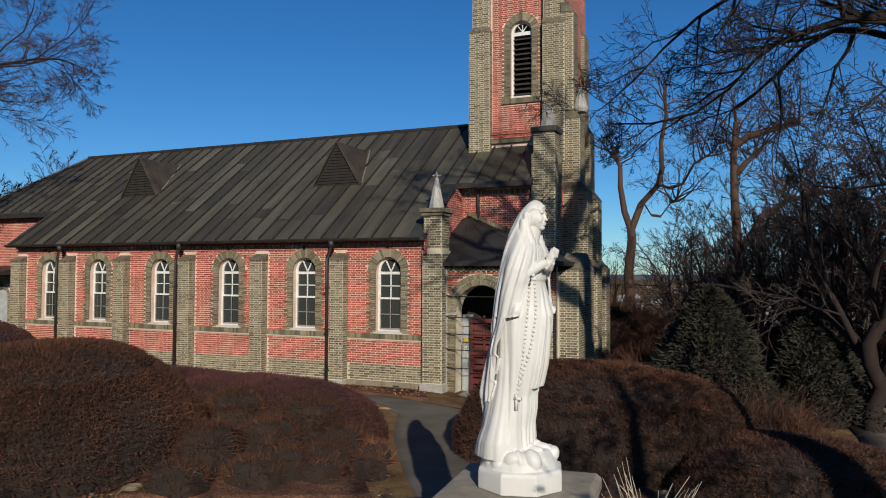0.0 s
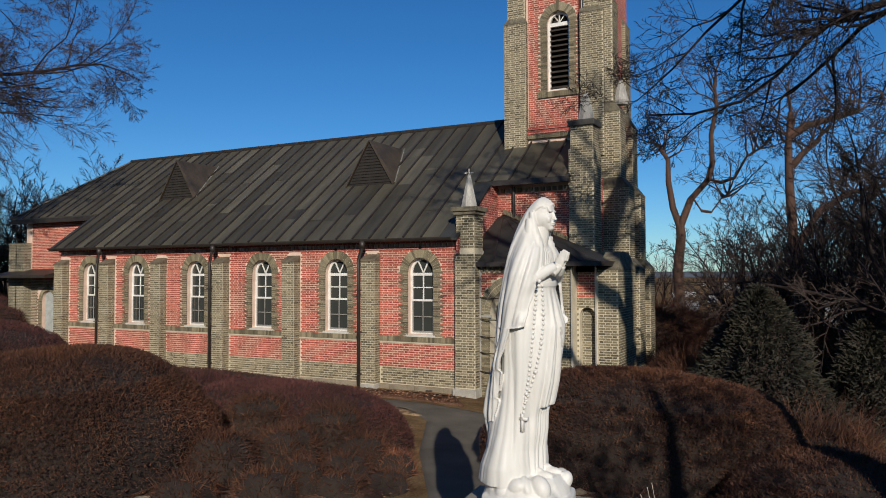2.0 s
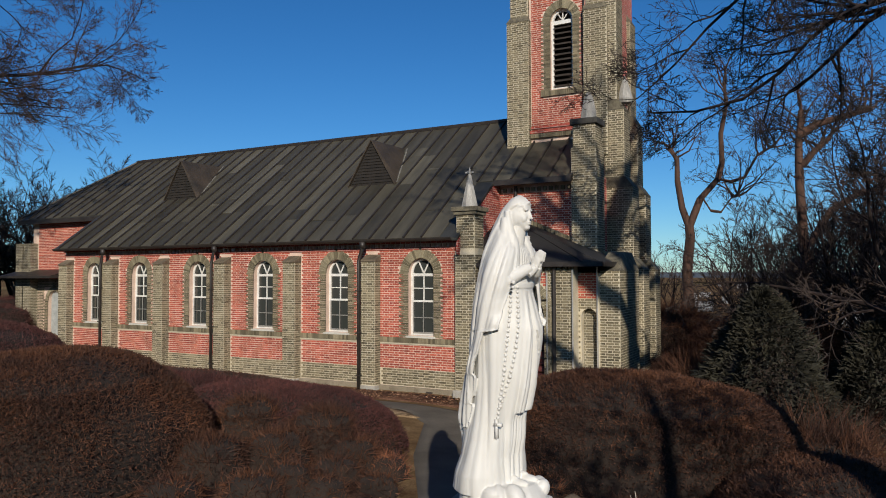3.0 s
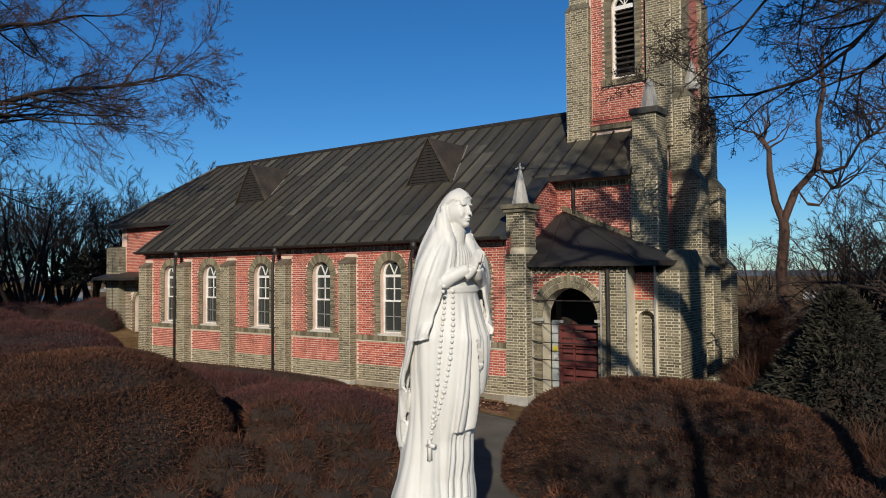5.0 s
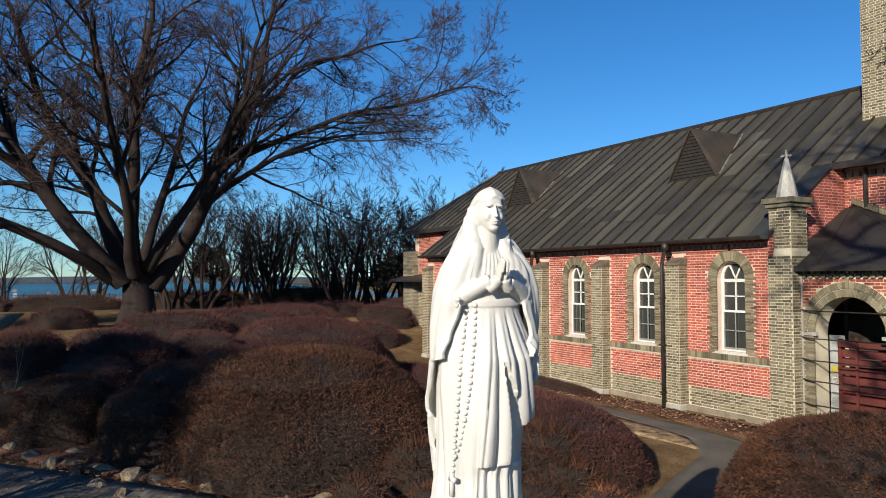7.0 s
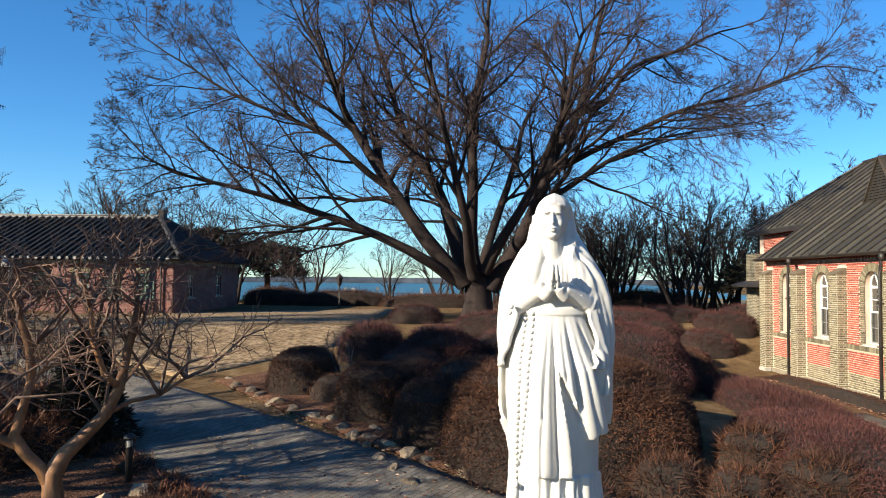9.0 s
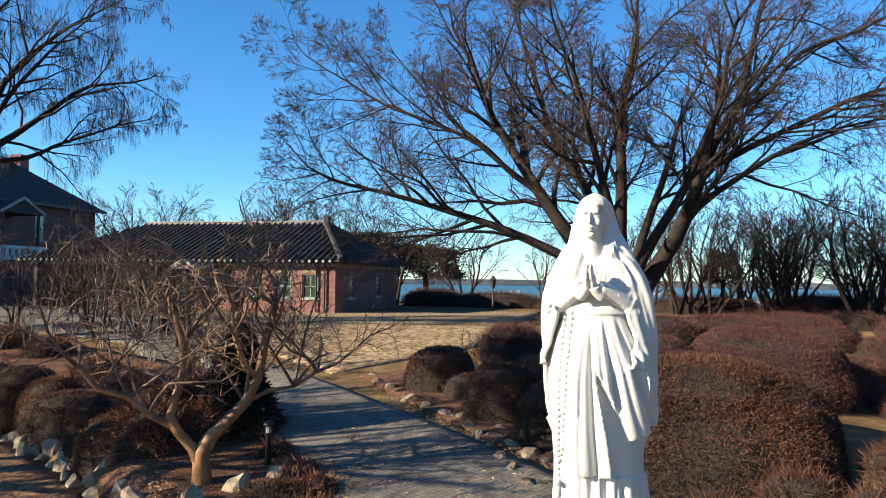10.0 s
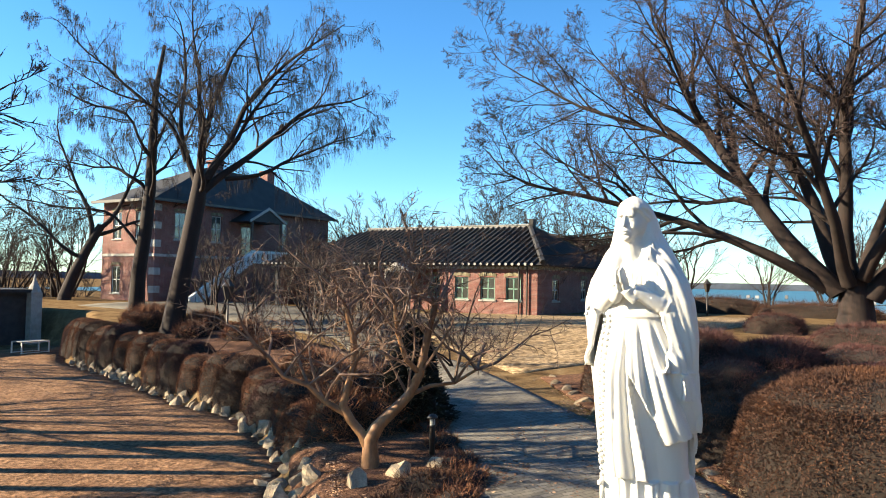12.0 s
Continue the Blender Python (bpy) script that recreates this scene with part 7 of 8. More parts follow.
for d, length, rad, lift in ((V3(-0.35, 0.5, 1.0), 9.0, 0.34, 14.0), (V3(0.5, -0.2, 1.0), 8.5, 0.32, 14.4), (V3(-0.1, -0.6, 0.9), 8.0, 0.26, 12.8), (V3(-0.7, -0.3, 0.5), 7.5, 0.26, 11.6), (V3(0.7, 0.5, 0.5), 8.0, 0.28, 11.0), (V3(-0.5, 0.7, 0.4), 7.0, 0.22, 13.2), (V3(0.8, 0.4, 0.3), 7.0, 0.22, 13.6), (V3(-0.8, 0.1, 0.3), 7.0, 0.20, 9.6)):
    t.branch(V3(x, y, z + lift), d.normalized(), length, rad, 0)
t.build("tall_tree", (x, y, z), "tall bare forked tree beside the forecourt", BARK, TWIG)

# bare trees on the south side of the lawn, which throw the streaked shade
for x, y, seed, hh, size in ((4.8, -7.5, 61, 3.4, 6.0), (-3.0, -9.6, 69, 5.0, 5.6), (3.6, -12.5, 62, 3.6, 6.5), (-3.5, -13.5, 63, 3.4, 5.5), (-2.5, -21.0, 64, 3.6, 6.0), (-9.5, -24.5, 65, 3.6, 6.0), (-7.0, -33.0, 66, 3.6, 6.5)):
    z = height(x, y)
    t = Grower(seed, (8, 7, 6), (0.48, 0.5, 0.5), (25, 60), (0.04, 0.03, 0.02, 0.0), 0.15, 0.014)
    t.done[(0, 4)] = [([V3(x, y, z - 0.3), V3(x, y, z + hh * 0.3), V3(x + 0.1, y, z + hh * 0.7), V3(x, y + 0.1, z + hh)], [0.26, 0.19, 0.16, 0.14])]
    for k in range(7):
        a = k * 2.4 + seed
        t.branch(V3(x, y + 0.1, z + hh - 0.3 * (k % 3)), V3(math.cos(a) * 0.8, math.sin(a) * 0.8, 0.5 + 0.4 * (k % 3)).normalized(), size, 0.15, 0)
    t.build("lawn_tree", (x, y, z), "bare tree on the lawn's south side", BARK, TWIG, "lawn trees")

# crooked trees on the slope beside the church front
for x, y, seed, hh, rad in ((2.6, 21.0, 23, 2.6, 0.20), (6.5, 27, 24, 4.0, 0.24), (4.6, 33, 25, 4.0, 0.24), (8.5, 20.5, 26, 4.0, 0.26)):
    z = height(x, y)
    t = Grower(seed, (7, 6, 5, 4), (0.48, 0.5, 0.5, 0.5), (28, 65), (0.05, 0.04, 0.02, 0.0, 0.0), 0.2, 0.009)
    q = [V3(x, y, z - 0.4)]
    for k in range(1, 6):
        q.append(V3(x + 0.18 * math.sin(k * 1.9 + seed), y + 0.15 * math.cos(k * 1.3 + seed), z + hh * k / 5))
    t.done[(0, 6)] = [(q, [rad * 1.35, rad * 1.05, rad, rad * 0.9, rad * 0.85, rad * 0.8])]
    for k in range(6):
        a = k * 2.2 + seed
        t.branch(q[-1 - (k % 3)], V3(math.cos(a) * 0.8, math.sin(a) * 0.8, 0.9 + 0.4 * (k % 2)).normalized(), 6.0, rad * 0.52, 0)
    t.build("slope_tree", (x, y, z), "crooked bare tree on the slope beside the church", BARK, TWIG, "slope trees")

# two slender crooked trees standing clear of the rest, forked high up
RUSSET_BARK = surface("russet_bark", (0.030, 0.014, 0.009), (0.105, 0.054, 0.034), 0.9, 4, 35, 0.5, stretch=(1, 1, 0.25))
for x, y, seed, stems in (
        (-6.2, 41.1, 81, (
            (0.30, 0.22, ((0.0, 0.0, -0.6), (-0.05, 0.0, 1.2), (-0.2, 0.1, 3.5), (0.0, 0.0, 5.3), (-0.04, 0.0, 5.9))),
            (0.19, 0.10, ((-0.04, 0.0, 5.8), (-0.4, 0.1, 6.8), (-0.6, 0.0, 8.2), (-0.6, 0.0, 9.3), (-1.0, 0.1, 10.0))),
            (0.20, 0.08, ((-0.04, 0.0, 5.8), (0.5, 0.0, 7.2), (1.35, 0.2, 8.2), (1.55, 0.2, 9.0), (1.5, 0.3, 10.5), (1.8, 0.2, 11.9), (1.7, 0.2, 13.1))),
            (0.10, 0.05, ((1.35, 0.2, 8.2), (2.0, 0.0, 8.0), (2.6, 0.2, 8.2), (3.2, 0.0, 9.2), (4.0, 0.1, 9.7))),
            (0.09, 0.04, ((0.6, 0.0, 7.3), (1.0, 0.1, 6.6), (1.5, 0.0, 6.5), (2.0, 0.0, 7.2), (2.4, 0.1, 7.3))))),
        (-0.7, 36.0, 83, (
            (0.29, 0.12, ((0.1, 0.0, -0.6), (0.15, 0.0, 1.2), (0.1, 0.0, 3.0), (-0.1, 0.1, 4.9), (-0.2, 0.0, 7.1), (-0.22, 0.0, 8.8), (-0.1, 0.0, 10.3))),
            (0.16, 0.09, ((-0.1, 0.0, 8.0), (0.3, 0.0, 8.5), (0.95, 0.1, 9.1))),
            (0.18, 0.10, ((-0.2, 0.0, 9.3), (0.55, 0.0, 9.7), (1.4, 0.1, 9.9), (2.4, 0.0, 10.1))),
            (0.17, 0.09, ((0.1, 0.0, 4.7), (0.9, 0.2, 6.1), (2.0, 0.1, 6.8), (3.7, 0.0, 7.1)))))):
    z = height(x, y)
    t = Grower(seed, (6, 5, 4), (0.50, 0.5, 0.5), (30, 70), (0.03, 0.03, 0.02, 0.0), 0.24, 0.009)
    for r0, r1, rows in stems:
        pts = [V3(x + a, y + b, z + c) for a, b, c in rows]
        t.done.setdefault((0, len(pts)), []).append((pts, [r0 + (r1 - r0) * k / (len(pts) - 1) for k in range(len(pts))]))
        if r1 < 0.2:
            for k in range(8):
                a = k * 2.4 + seed
                base = pts[-1].lerp(pts[-2], (k % 4) * 0.3)
                t.branch(base, V3(math.cos(a) * 0.8, 0.6 * math.sin(a), 0.45 + 0.4 * (k % 3)).normalized(), 2.9, 0.055, 0)
    t.build("slope_tree", (x, y, z), "slender crooked bare tree with russet bark on the slope", RUSSET_BARK, TWIG, "slope trees", split=2)

# the orange-barked ornamental tree
x, y = -7.75, 1.85
z = height(x, y)
t = Grower(31, (7, 8, 7), (0.45, 0.5, 0.5), (30, 75), (0.06, 0.06, 0.04, 0.03), 0.26, 0.006)
right = V3(-0.52, 0.854, 0)
P0 = V3(x, y, z)
up = lambda h, r, f=0.0: P0 + V3(0.85 * f, 0.52 * f, h) + right * r
stem_a = [up(-0.1, 0.0), up(0.25, 0.0), up(0.55, -0.02), up(0.80, 0.12), up(1.10, 0.42), up(1.35, 0.66), up(1.75, 0.86), up(2.4, 0.98), up(3.0, 1.12)]
stem_b = [up(0.30, 0.0), up(0.62, -0.14), up(0.90, -0.38), up(1.15, -0.52), up(1.55, -0.42), up(1.95, -0.32), up(2.4, -0.36), up(2.9, -0.5)]
stem_c = [up(1.0, -0.45), up(1.22, -0.85), up(1.5, -1.15), up(1.65, -1.6), up(2.0, -1.9)]
stem_d = [up(1.75, 0.86), up(2.0, 0.62, 0.2), up(2.5, 0.45, 0.3), up(3.0, 0.4, 0.3)]
stem_e = [up(1.35, 0.66), up(1.5, 1.05, -0.2), up(1.55, 1.5, -0.3), up(1.8, 1.9, -0.3)]
for st, r0, r1 in ((stem_a, 0.20, 0.06), (stem_b, 0.115, 0.055), (stem_c, 0.065, 0.035), (stem_d, 0.06, 0.035), (stem_e, 0.045, 0.028)):
    t.done.setdefault((0, len(st)), []).append((st, [r0 + (r1 - r0) * (i / (len(st) - 1)) ** 0.7 for i in range(len(st))]))
for st, n in ((stem_a, 10), (stem_b, 10), (stem_c, 8), (stem_d, 8), (stem_e, 7)):
    for k in range(n):
        a = k * 2.4
        base = st[-1 - (k % 4 if len(st) > 4 else k % 2)]
        t.branch(base, V3(math.cos(a) * 0.8, math.sin(a) * 0.8, 0.5 + 0.4 * (k % 2)).normalized(), 2.1, 0.034, 1)
myrtle = t.build("ornamental_tree", (x, y, z), "small twisted tree with smooth orange-brown bark", ORANGE_BARK, surface("pale_brown_twigs", (0.10, 0.052, 0.034), (0.24, 0.145, 0.098), 0.8, 4, 30, 0.0), split=1)
# a low spreading shrub tree at the path end
x, y = -16.6, -1.5
z = height(x, y)
t = Grower(33, (7, 6, 4), (0.45, 0.5, 0.5), (30, 70), (0.02, 0.02, 0.02), 0.2, 0.007)
for k in range(6):
    a = k * 1.1
    t.branch(V3(x + 0.1 * math.cos(a), y + 0.1 * math.sin(a), z), V3(math.cos(a), math.sin(a), 0.8).normalized(), 2.0, 0.04, 0)
t.build("shrub_tree", (x, y, z), "low bare many-stemmed shrub beside the path", BARK, PINK_TWIG, split=1)
# thin staked saplings
for x, y, hh in ((-15.4, 5.0, 1.4), (-12.3, -1.3, 2.6), (-11.4, -0.2, 2.2), (-17.4, -10.6, 2.0), (-16.8, 11.4, 1.2), (-19.0, -9.0, 3.4), (-17.8, -6.6, 3.0), (-20.6, -12.4, 3.8), (-16.7, -5.4, 2.6), (-21.5, -10.4, 3.6)):
    z = height(x, y)
    t = Grower(int(-x * 10), (9, 7), (0.42, 0.5), (25, 55), (0.1, 0.06), 0.1, 0.006)
    for k in range(4):
        a = k * 1.7
        t.branch(V3(x + 0.05 * math.cos(a), y + 0.05 * math.sin(a), z - 0.05), V3(0.18 * math.cos(a), 0.18 * math.sin(a), 1).normalized(), hh, 0.018, 0)
    t.build("sapling", (x, y, z), "thin bare upright sapling in the bed", surface("pale_sapling_bark" + str(int(-x * 10)), (0.16, 0.13, 0.11), (0.30, 0.26, 0.22), 0.8, 8, 40, 0.2), PINK_TWIG, "saplings", split=1)

# far bare trees, three kinds repeated
KINDS = []
for kind in range(3):
    t = Grower(50 + kind, (7, 6, 14), (0.48, 0.5, 0.5), (18, 50), (0.05, 0.06, 0.04, 0.03), 0.14, 0.0085)
    for k in range(4):
        a = k * 1.7 + kind
        t.branch(V3(0.15 * math.cos(a), 0.15 * math.sin(a), -0.3), V3(0.35 * math.cos(a), 0.35 * math.sin(a), 1).normalized(), 6.2, 0.13, 0)
    KINDS.append(t.build("far_tree", (0, 0, 0), "bare grey-brown tree at the garden's edge", BARK, (TWIG, PINK_TWIG, TWIG)[kind], "far trees"))
spots = []
rngt = random.Random(12)


def wood_line(pts, step, depth):
    for (x0, y0), (x1, y1) in zip(pts, pts[1:]):
        n = max(1, int(math.hypot(x1 - x0, y1 - y0) / step))
        for i in range(n):
            f = (i + rngt.random()) / n
            spots.append((x0 + (x1 - x0) * f + rngt.uniform(-depth, depth), y0 + (y1 - y0) * f + rngt.uniform(-depth, depth)))


wood_line([(-36, 33), (-42, 24), (-45, 16), (-48, 9)], 1.9, 1.8)
wood_line([(-34, 30), (-38, 21)], 2.4, 1.2)
wood_line([(-50, 8), (-53, 0), (-52, -6)], 3.6, 1.5)
wood_line([(-52, -8), (-54, -20), (-56, -34), (-54, -46)], 2.6, 2.0)
wood_line([(-52, -50), (-42, -56), (-30, -54), (-20, -52), (-12, -48)], 2.2, 3.0)
wood_line([(-33, -46), (-24, -46)], 2.2, 1.6)
wood_line([(-8, 44), (2, 46), (12, 40), (18, 30)], 2.6, 2.5)
wood_line([(0.6, 26), (3.4, 24.5), (8, 24)], 1.1, 0.7)
wood_line([(-2.4, 33), (0.5, 31), (3.8, 29), (9, 29)], 1.0, 0.9)
wood_line([(-3.2, 39), (4, 38)], 1.2, 1.2)
wood_line([(-33, 26), (-40, 37)], 2.0, 1.6)
wood_line([(-45, 31), (-52, 16)], 2.0, 1.6)
wood_line([(-37, 28), (-46, 13)], 3.0, 1.4)
for i, (x, y) in enumerate(spots):
    s = rngt.uniform(0.75, 1.2) * (1.35 if y < -6 and x < -45 else 1.0)
    copy_thing(KINDS[i % 3], pose(x, y, height(x, y) - 0.1, 0, 0, rngt.uniform(0, 360)) @ Matrix.Diagonal((s, s, s, 1)))
for i, (x, y, s) in enumerate(((-20.5, -8.5, 0.52), (-23.0, -11.5, 0.6), (-25.5, -12.5, 0.5), (-27.5, -17.5, 0.66), (-24.5, -20.5, 0.7), (-29.5, -27.0, 0.8), (-22.0, -15.5, 0.5), (-19.6, -6.2, 0.42), (-21.6, -7.4, 0.5), (-22.8, -9.2, 0.55), (-24.4, -9.8, 0.5), (-20.8, -10.6, 0.55), (-23.6, -13.4, 0.62), (-26.4, -15.2, 0.62))):
    copy_thing(KINDS[i % 3], pose(x, y, height(x, y) - 0.1, 0, 0, 53 * i) @ Matrix.Diagonal((s, s, s, 1)))
for i, k in enumerate(KINDS):
    k.location = (-44 - 3 * i, 12 + 4 * i, height(-44 - 3 * i, 12 + 4 * i) - 0.1)


# ---- conifers ----
def conifer(name, x, y, hh, r, label, seed, cone=True, group="conifers", n=4500, size=1.0, low=0.45):
    z = height(x, y)
    ob = thing(name, (x, y, z), label, "tree", group)
    rng = np.random.RandomState(seed)
    part("trunk", Geo().tube([(x, y, z - 0.2), (x + 0.05, y, z + hh * 0.5), (x, y, z + hh * 0.95)], [0.12 * r + 0.03, 0.09 * r + 0.02, 0.02], 7), BARK, ob, smooth=True)
    if cone:
        f = rng.rand(n) ** 0.75
        zz = z + 0.05 + (hh - 0.05) * f
        a = rng.rand(n) * 2 * np.pi
        lump = 0.82 + 0.13 * np.sin(3 * a + 7 * f + seed) + 0.10 * np.sin(7 * a - 11 * f)
        rr = r * (1 - f) ** 0.7 * lump * (0.78 + 0.24 * rng.rand(n))
        # dark filler body in place of the shade inside the foliage
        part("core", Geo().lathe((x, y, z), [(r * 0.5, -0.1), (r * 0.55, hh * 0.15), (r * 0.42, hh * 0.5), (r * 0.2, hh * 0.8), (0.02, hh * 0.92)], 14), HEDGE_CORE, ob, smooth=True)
    else:
        m_ = 26
        ca, cr, ch = rng.rand(m_) * 6.28, r * np.sqrt(rng.rand(m_)), low + (0.95 - low) * rng.rand(m_)
        cr = cr * (1.25 - 0.8 * (ch - low))
        pick = rng.randint(0, m_, n)
        qx = cr[pick] * np.cos(ca[pick]) + rng.randn(n) * 0.20 * r
        qy = cr[pick] * np.sin(ca[pick]) + rng.randn(n) * 0.20 * r
        zz = z + hh * ch[pick] + rng.randn(n) * (0.035 if low < 0.6 else 0.02) * hh
        a, rr = np.arctan2(qy, qx), np.hypot(qx, qy)
    P = np.stack([x + rr * np.cos(a), y + rr * np.sin(a), zz], 1)
    out = np.stack([np.cos(a), np.sin(a), np.full(n, 0.25)], 1)
    d = out + rng.randn(n, 3) * 0.5
    d /= np.linalg.norm(d, axis=1)[:, None]
    s = np.cross(d, rng.randn(n, 3))
    s /= np.linalg.norm(s, axis=1)[:, None]
    L, W = (size * (0.08 + 0.12 * rng.rand(n)))[:, None], (size * (0.012 + 0.02 * rng.rand(n)))[:, None]
    V = np.stack([P - s * W, P + s * W, P + d * L + s * W * 0.3, P + d * L - s * W * 0.3], 1).reshape(-1, 3)
    g = Geo()
    g.v, g.f = V.tolist(), np.arange(4 * n).reshape(-1, 4).tolist()
    part("foliage", g, EVERGREEN, ob, mend=False)
    return ob


conifer("juniper", -10.6, 0.9, 2.2, 0.95, "dark green clipped juniper behind the ornamental tree", 1, n=9000)
conifer("yew", -1.0, 20.5, 3.2, 2.1, "broad dark conifer beside the church front", 2, n=16000)
conifer("yew", 1.3, 21.8, 2.5, 1.9, "broad dark conifer on the slope", 3, n=14000)
# out-of-view pine, added only to throw shade on the porch hedge
conifer("pine", 5.2, 3.0, 8.6, 2.0, "unseen pine added to shade the porch hedge", 8, False, n=1500, size=1.4)
# out-of-view pines, crowns set high so their shade reaches the garden hedges
for x, y, hh, r in ((-1.75, -18.4, 16.0, 1.7), (0.35, -17.1, 15.7, 1.7), (2.45, -15.7, 15.4, 1.6)):
    conifer("pine", x, y, hh, r, "unseen tall pine added to shade the garden hedges", 20 + int(hh * 10), False, n=2000, size=2.2, low=0.87)
conifer("pine", -54, -10.0, 5.9, 3.3, "flat-topped pine behind the low house", 4, False, n=9000, size=2.2)
conifer("pine", -54, -6.6, 4.9, 2.2, "flat-topped pine behind the low house", 5, False, n=6000, size=2.0)
conifer("pine", -48, 15.2, 4.2, 1.0, "small pine behind the spreading tree", 6, False, n=2500, size=1.8)
conifer("pine", -38, 24.6, 3.4, 1.6, "low dark pine by the church corner", 7, False, n=5000, size=1.6)

# ---- low house ----
VERDIGRIS = surface("green_shutter_paint", (0.10, 0.22, 0.17), (0.18, 0.33, 0.26), 0.6, 5, 50, 0.1)
PALE_TRIM = surface("pale_cement_trim", (0.26, 0.245, 0.22), (0.40, 0.38, 0.345), 0.85, 3, 40, 0.2)
hz0, hz1 = 1.35, 4.35
house = thing("low_house", (-41, -16, hz0), "single-storey red brick house under a dark tiled hip roof", "house")
eastw = [(-8.3, 0.48, 2.38, 3.68), (-9.96, 0.48, 2.38, 3.68), (-11.7, 0.46, 2.38, 3.68), (-15.0, 0.46, 2.38, 3.68), (-20.5, 0.45, 2.35, 3.55), (-24.0, 0.45, 2.35, 3.55)]


def square_wall(u0, u1, z0, z1, openings, thick, put):
    """A wall with flat-headed openings: (middle, half, bottom, top)."""
    g = Geo()

    def slab(a, b, c, d):
        if b - a > 1e-4 and d - c > 1e-4:
            g.hexa([put(a, c, 0), put(b, c, 0), put(b, c, thick), put(a, c, thick), put(a, d, 0), put(b, d, 0), put(b, d, thick), put(a, d, thick)])

    at = u0
    for c, h, zb, zt in sorted(openings):
        slab(at, c - h, z0, z1)
        slab(c - h, c + h, z0, zb)
        slab(c - h, c + h, zt, z1)
        at = c + h
    slab(at, u1, z0, z1)
    return g


def plain_window(c, h, zb, zt, put, parent, mat):
    def bar(g, a, b, z0, z1, d0, d1):
        g.hexa([put(a, z0, d0), put(b, z0, d0), put(b, z0, d1), put(a, z0, d1), put(a, z1, d0), put(b, z1, d0), put(b, z1, d1), put(a, z1, d1)])

    g = Geo()
    for a, b, z0, z1 in ((c - h, c - h + 0.07, zb, zt), (c + h - 0.07, c + h, zb, zt), (c - h + 0.07, c + h - 0.07, zt - 0.07, zt), (c - h + 0.07, c + h - 0.07, zb, zb + 0.06), (c - 0.03, c + 0.03, zb + 0.06, zt - 0.07), (c - h + 0.07, c + h - 0.07, (zb + zt) / 2 - 0.03, (zb + zt) / 2 + 0.03)):
        bar(g, a, b, z0, z1, 0.08, 0.14)
    w = part("window", g, mat, parent)
    for a, b, z0, z1 in ((c - h + 0.07, c - 0.03, zb + 0.06, (zb + zt) / 2), (c + 0.03, c + h - 0.07, zb + 0.06, (zb + zt) / 2), (c - h + 0.07, c - 0.03, (zb + zt) / 2, zt - 0.07), (c + 0.03, c + h - 0.07, (zb + zt) / 2, zt - 0.07)):
        p = Geo()
        bar(p, a, b, z0, z1, 0.10, 0.12)
        part("pane", p, GLASS, w)
    s = Geo()
    bar(s, c - h - 0.1, c + h + 0.1, zb - 0.1, zb, -0.06, 0.08)
    part("sill", s, PALE_TRIM, w)
    l = Geo()
    n = 9
    for k in range(n):
        f0, f1 = -1 + 2 * (k + 0.06) / n, -1 + 2 * (k + 0.94) / n
        hh = lambda f: zt + 0.10 * (1 - f * f)
        l.hexa([put(c + f0 * (h + 0.08), hh(f0), -0.03), put(c + f1 * (h + 0.08), hh(f1), -0.03), put(c + f1 * (h + 0.08), hh(f1), 0.02), put(c + f0 * (h + 0.08), hh(f0), 0.02), put(c + f0 * (h + 0.12), hh(f0) + 0.2, -0.03), put(c + f1 * (h + 0.12), hh(f1) + 0.2, -0.03), put(c + f1 * (h + 0.12), hh(f1) + 0.2, 0.02), put(c + f0 * (h + 0.12), hh(f0) + 0.2, 0.02)])
    tagged(part("lintel_brick", l, GREY_FACE, w), kind="stuff")
    return w


front_w, back_w = [w for w in eastw if w[0] > -13.1], [w for w in eastw if w[0] < -13.1]
part("wall", square_wall(-13.1, -6.8, hz0 - 0.3, hz1, front_w, 0.3, east(-35.0)), DARK_BRICK, house, weld=True, label="weathered red brick wall facing the lawn")
part("veranda_wall", square_wall(-27, -13.1, hz0 - 0.3, hz1, back_w, 0.3, east(-37.2)), DARK_BRICK, house, weld=True, label="brick wall in the shade of the veranda")
part("veranda_return", Geo().box(-37.2, -35.3, -13.4, -13.1, hz0 - 0.3, hz1), DARK_BRICK, house)
for y in (-16.2, -19.4, -22.6, -26.6):
    part("veranda_post", Geo().box(-35.25, -35.0, y - 0.13, y + 0.13, hz0 - 0.3, hz1), DARK_METAL, house, bevel=0.01)
northw = [(-37.7, 0.5, 2.35, 3.6), (-42.5, 0.5, 2.35, 3.6)]
north = lambda y0: (lambda u, z, d: (u, y0 - d, z))
part("end_wall", square_wall(-46.6, -35.3, hz0 - 0.3, hz1, northw, 0.3, north(-6.8)), DARK_BRICK, house, weld=True)
part("rear_wall", Geo().box(-46.6, -46.3, -27, -7.1, hz0 - 0.3, hz1).box(-46.3, -35.3, -27, -26.7, hz0 - 0.3, hz1), DARK_BRICK, house)
part("floor", Geo().box(-46.3, -35.3, -26.7, -7.1, hz0 - 0.3, hz0 - 0.1), DIM, house)
for c, h, zb, zt in eastw:
    plain_window(c, h, zb, zt, east(-35.0 if c > -13.1 else -37.2), house, VERDIGRIS)
for c, h, zb, zt in northw:
    plain_window(c, h, zb, zt, north(-6.8), house, GREY_DOOR)
ex, ey = 0.55, 0.55
R0, R1, RZ = -9.9, -23.0, 7.0
corners = [(-46.6 - ex, -27 - ey), (-35 + ex, -27 - ey), (-35 + ex, -6.8 + ey), (-46.6 - ex, -6.8 + ey)]
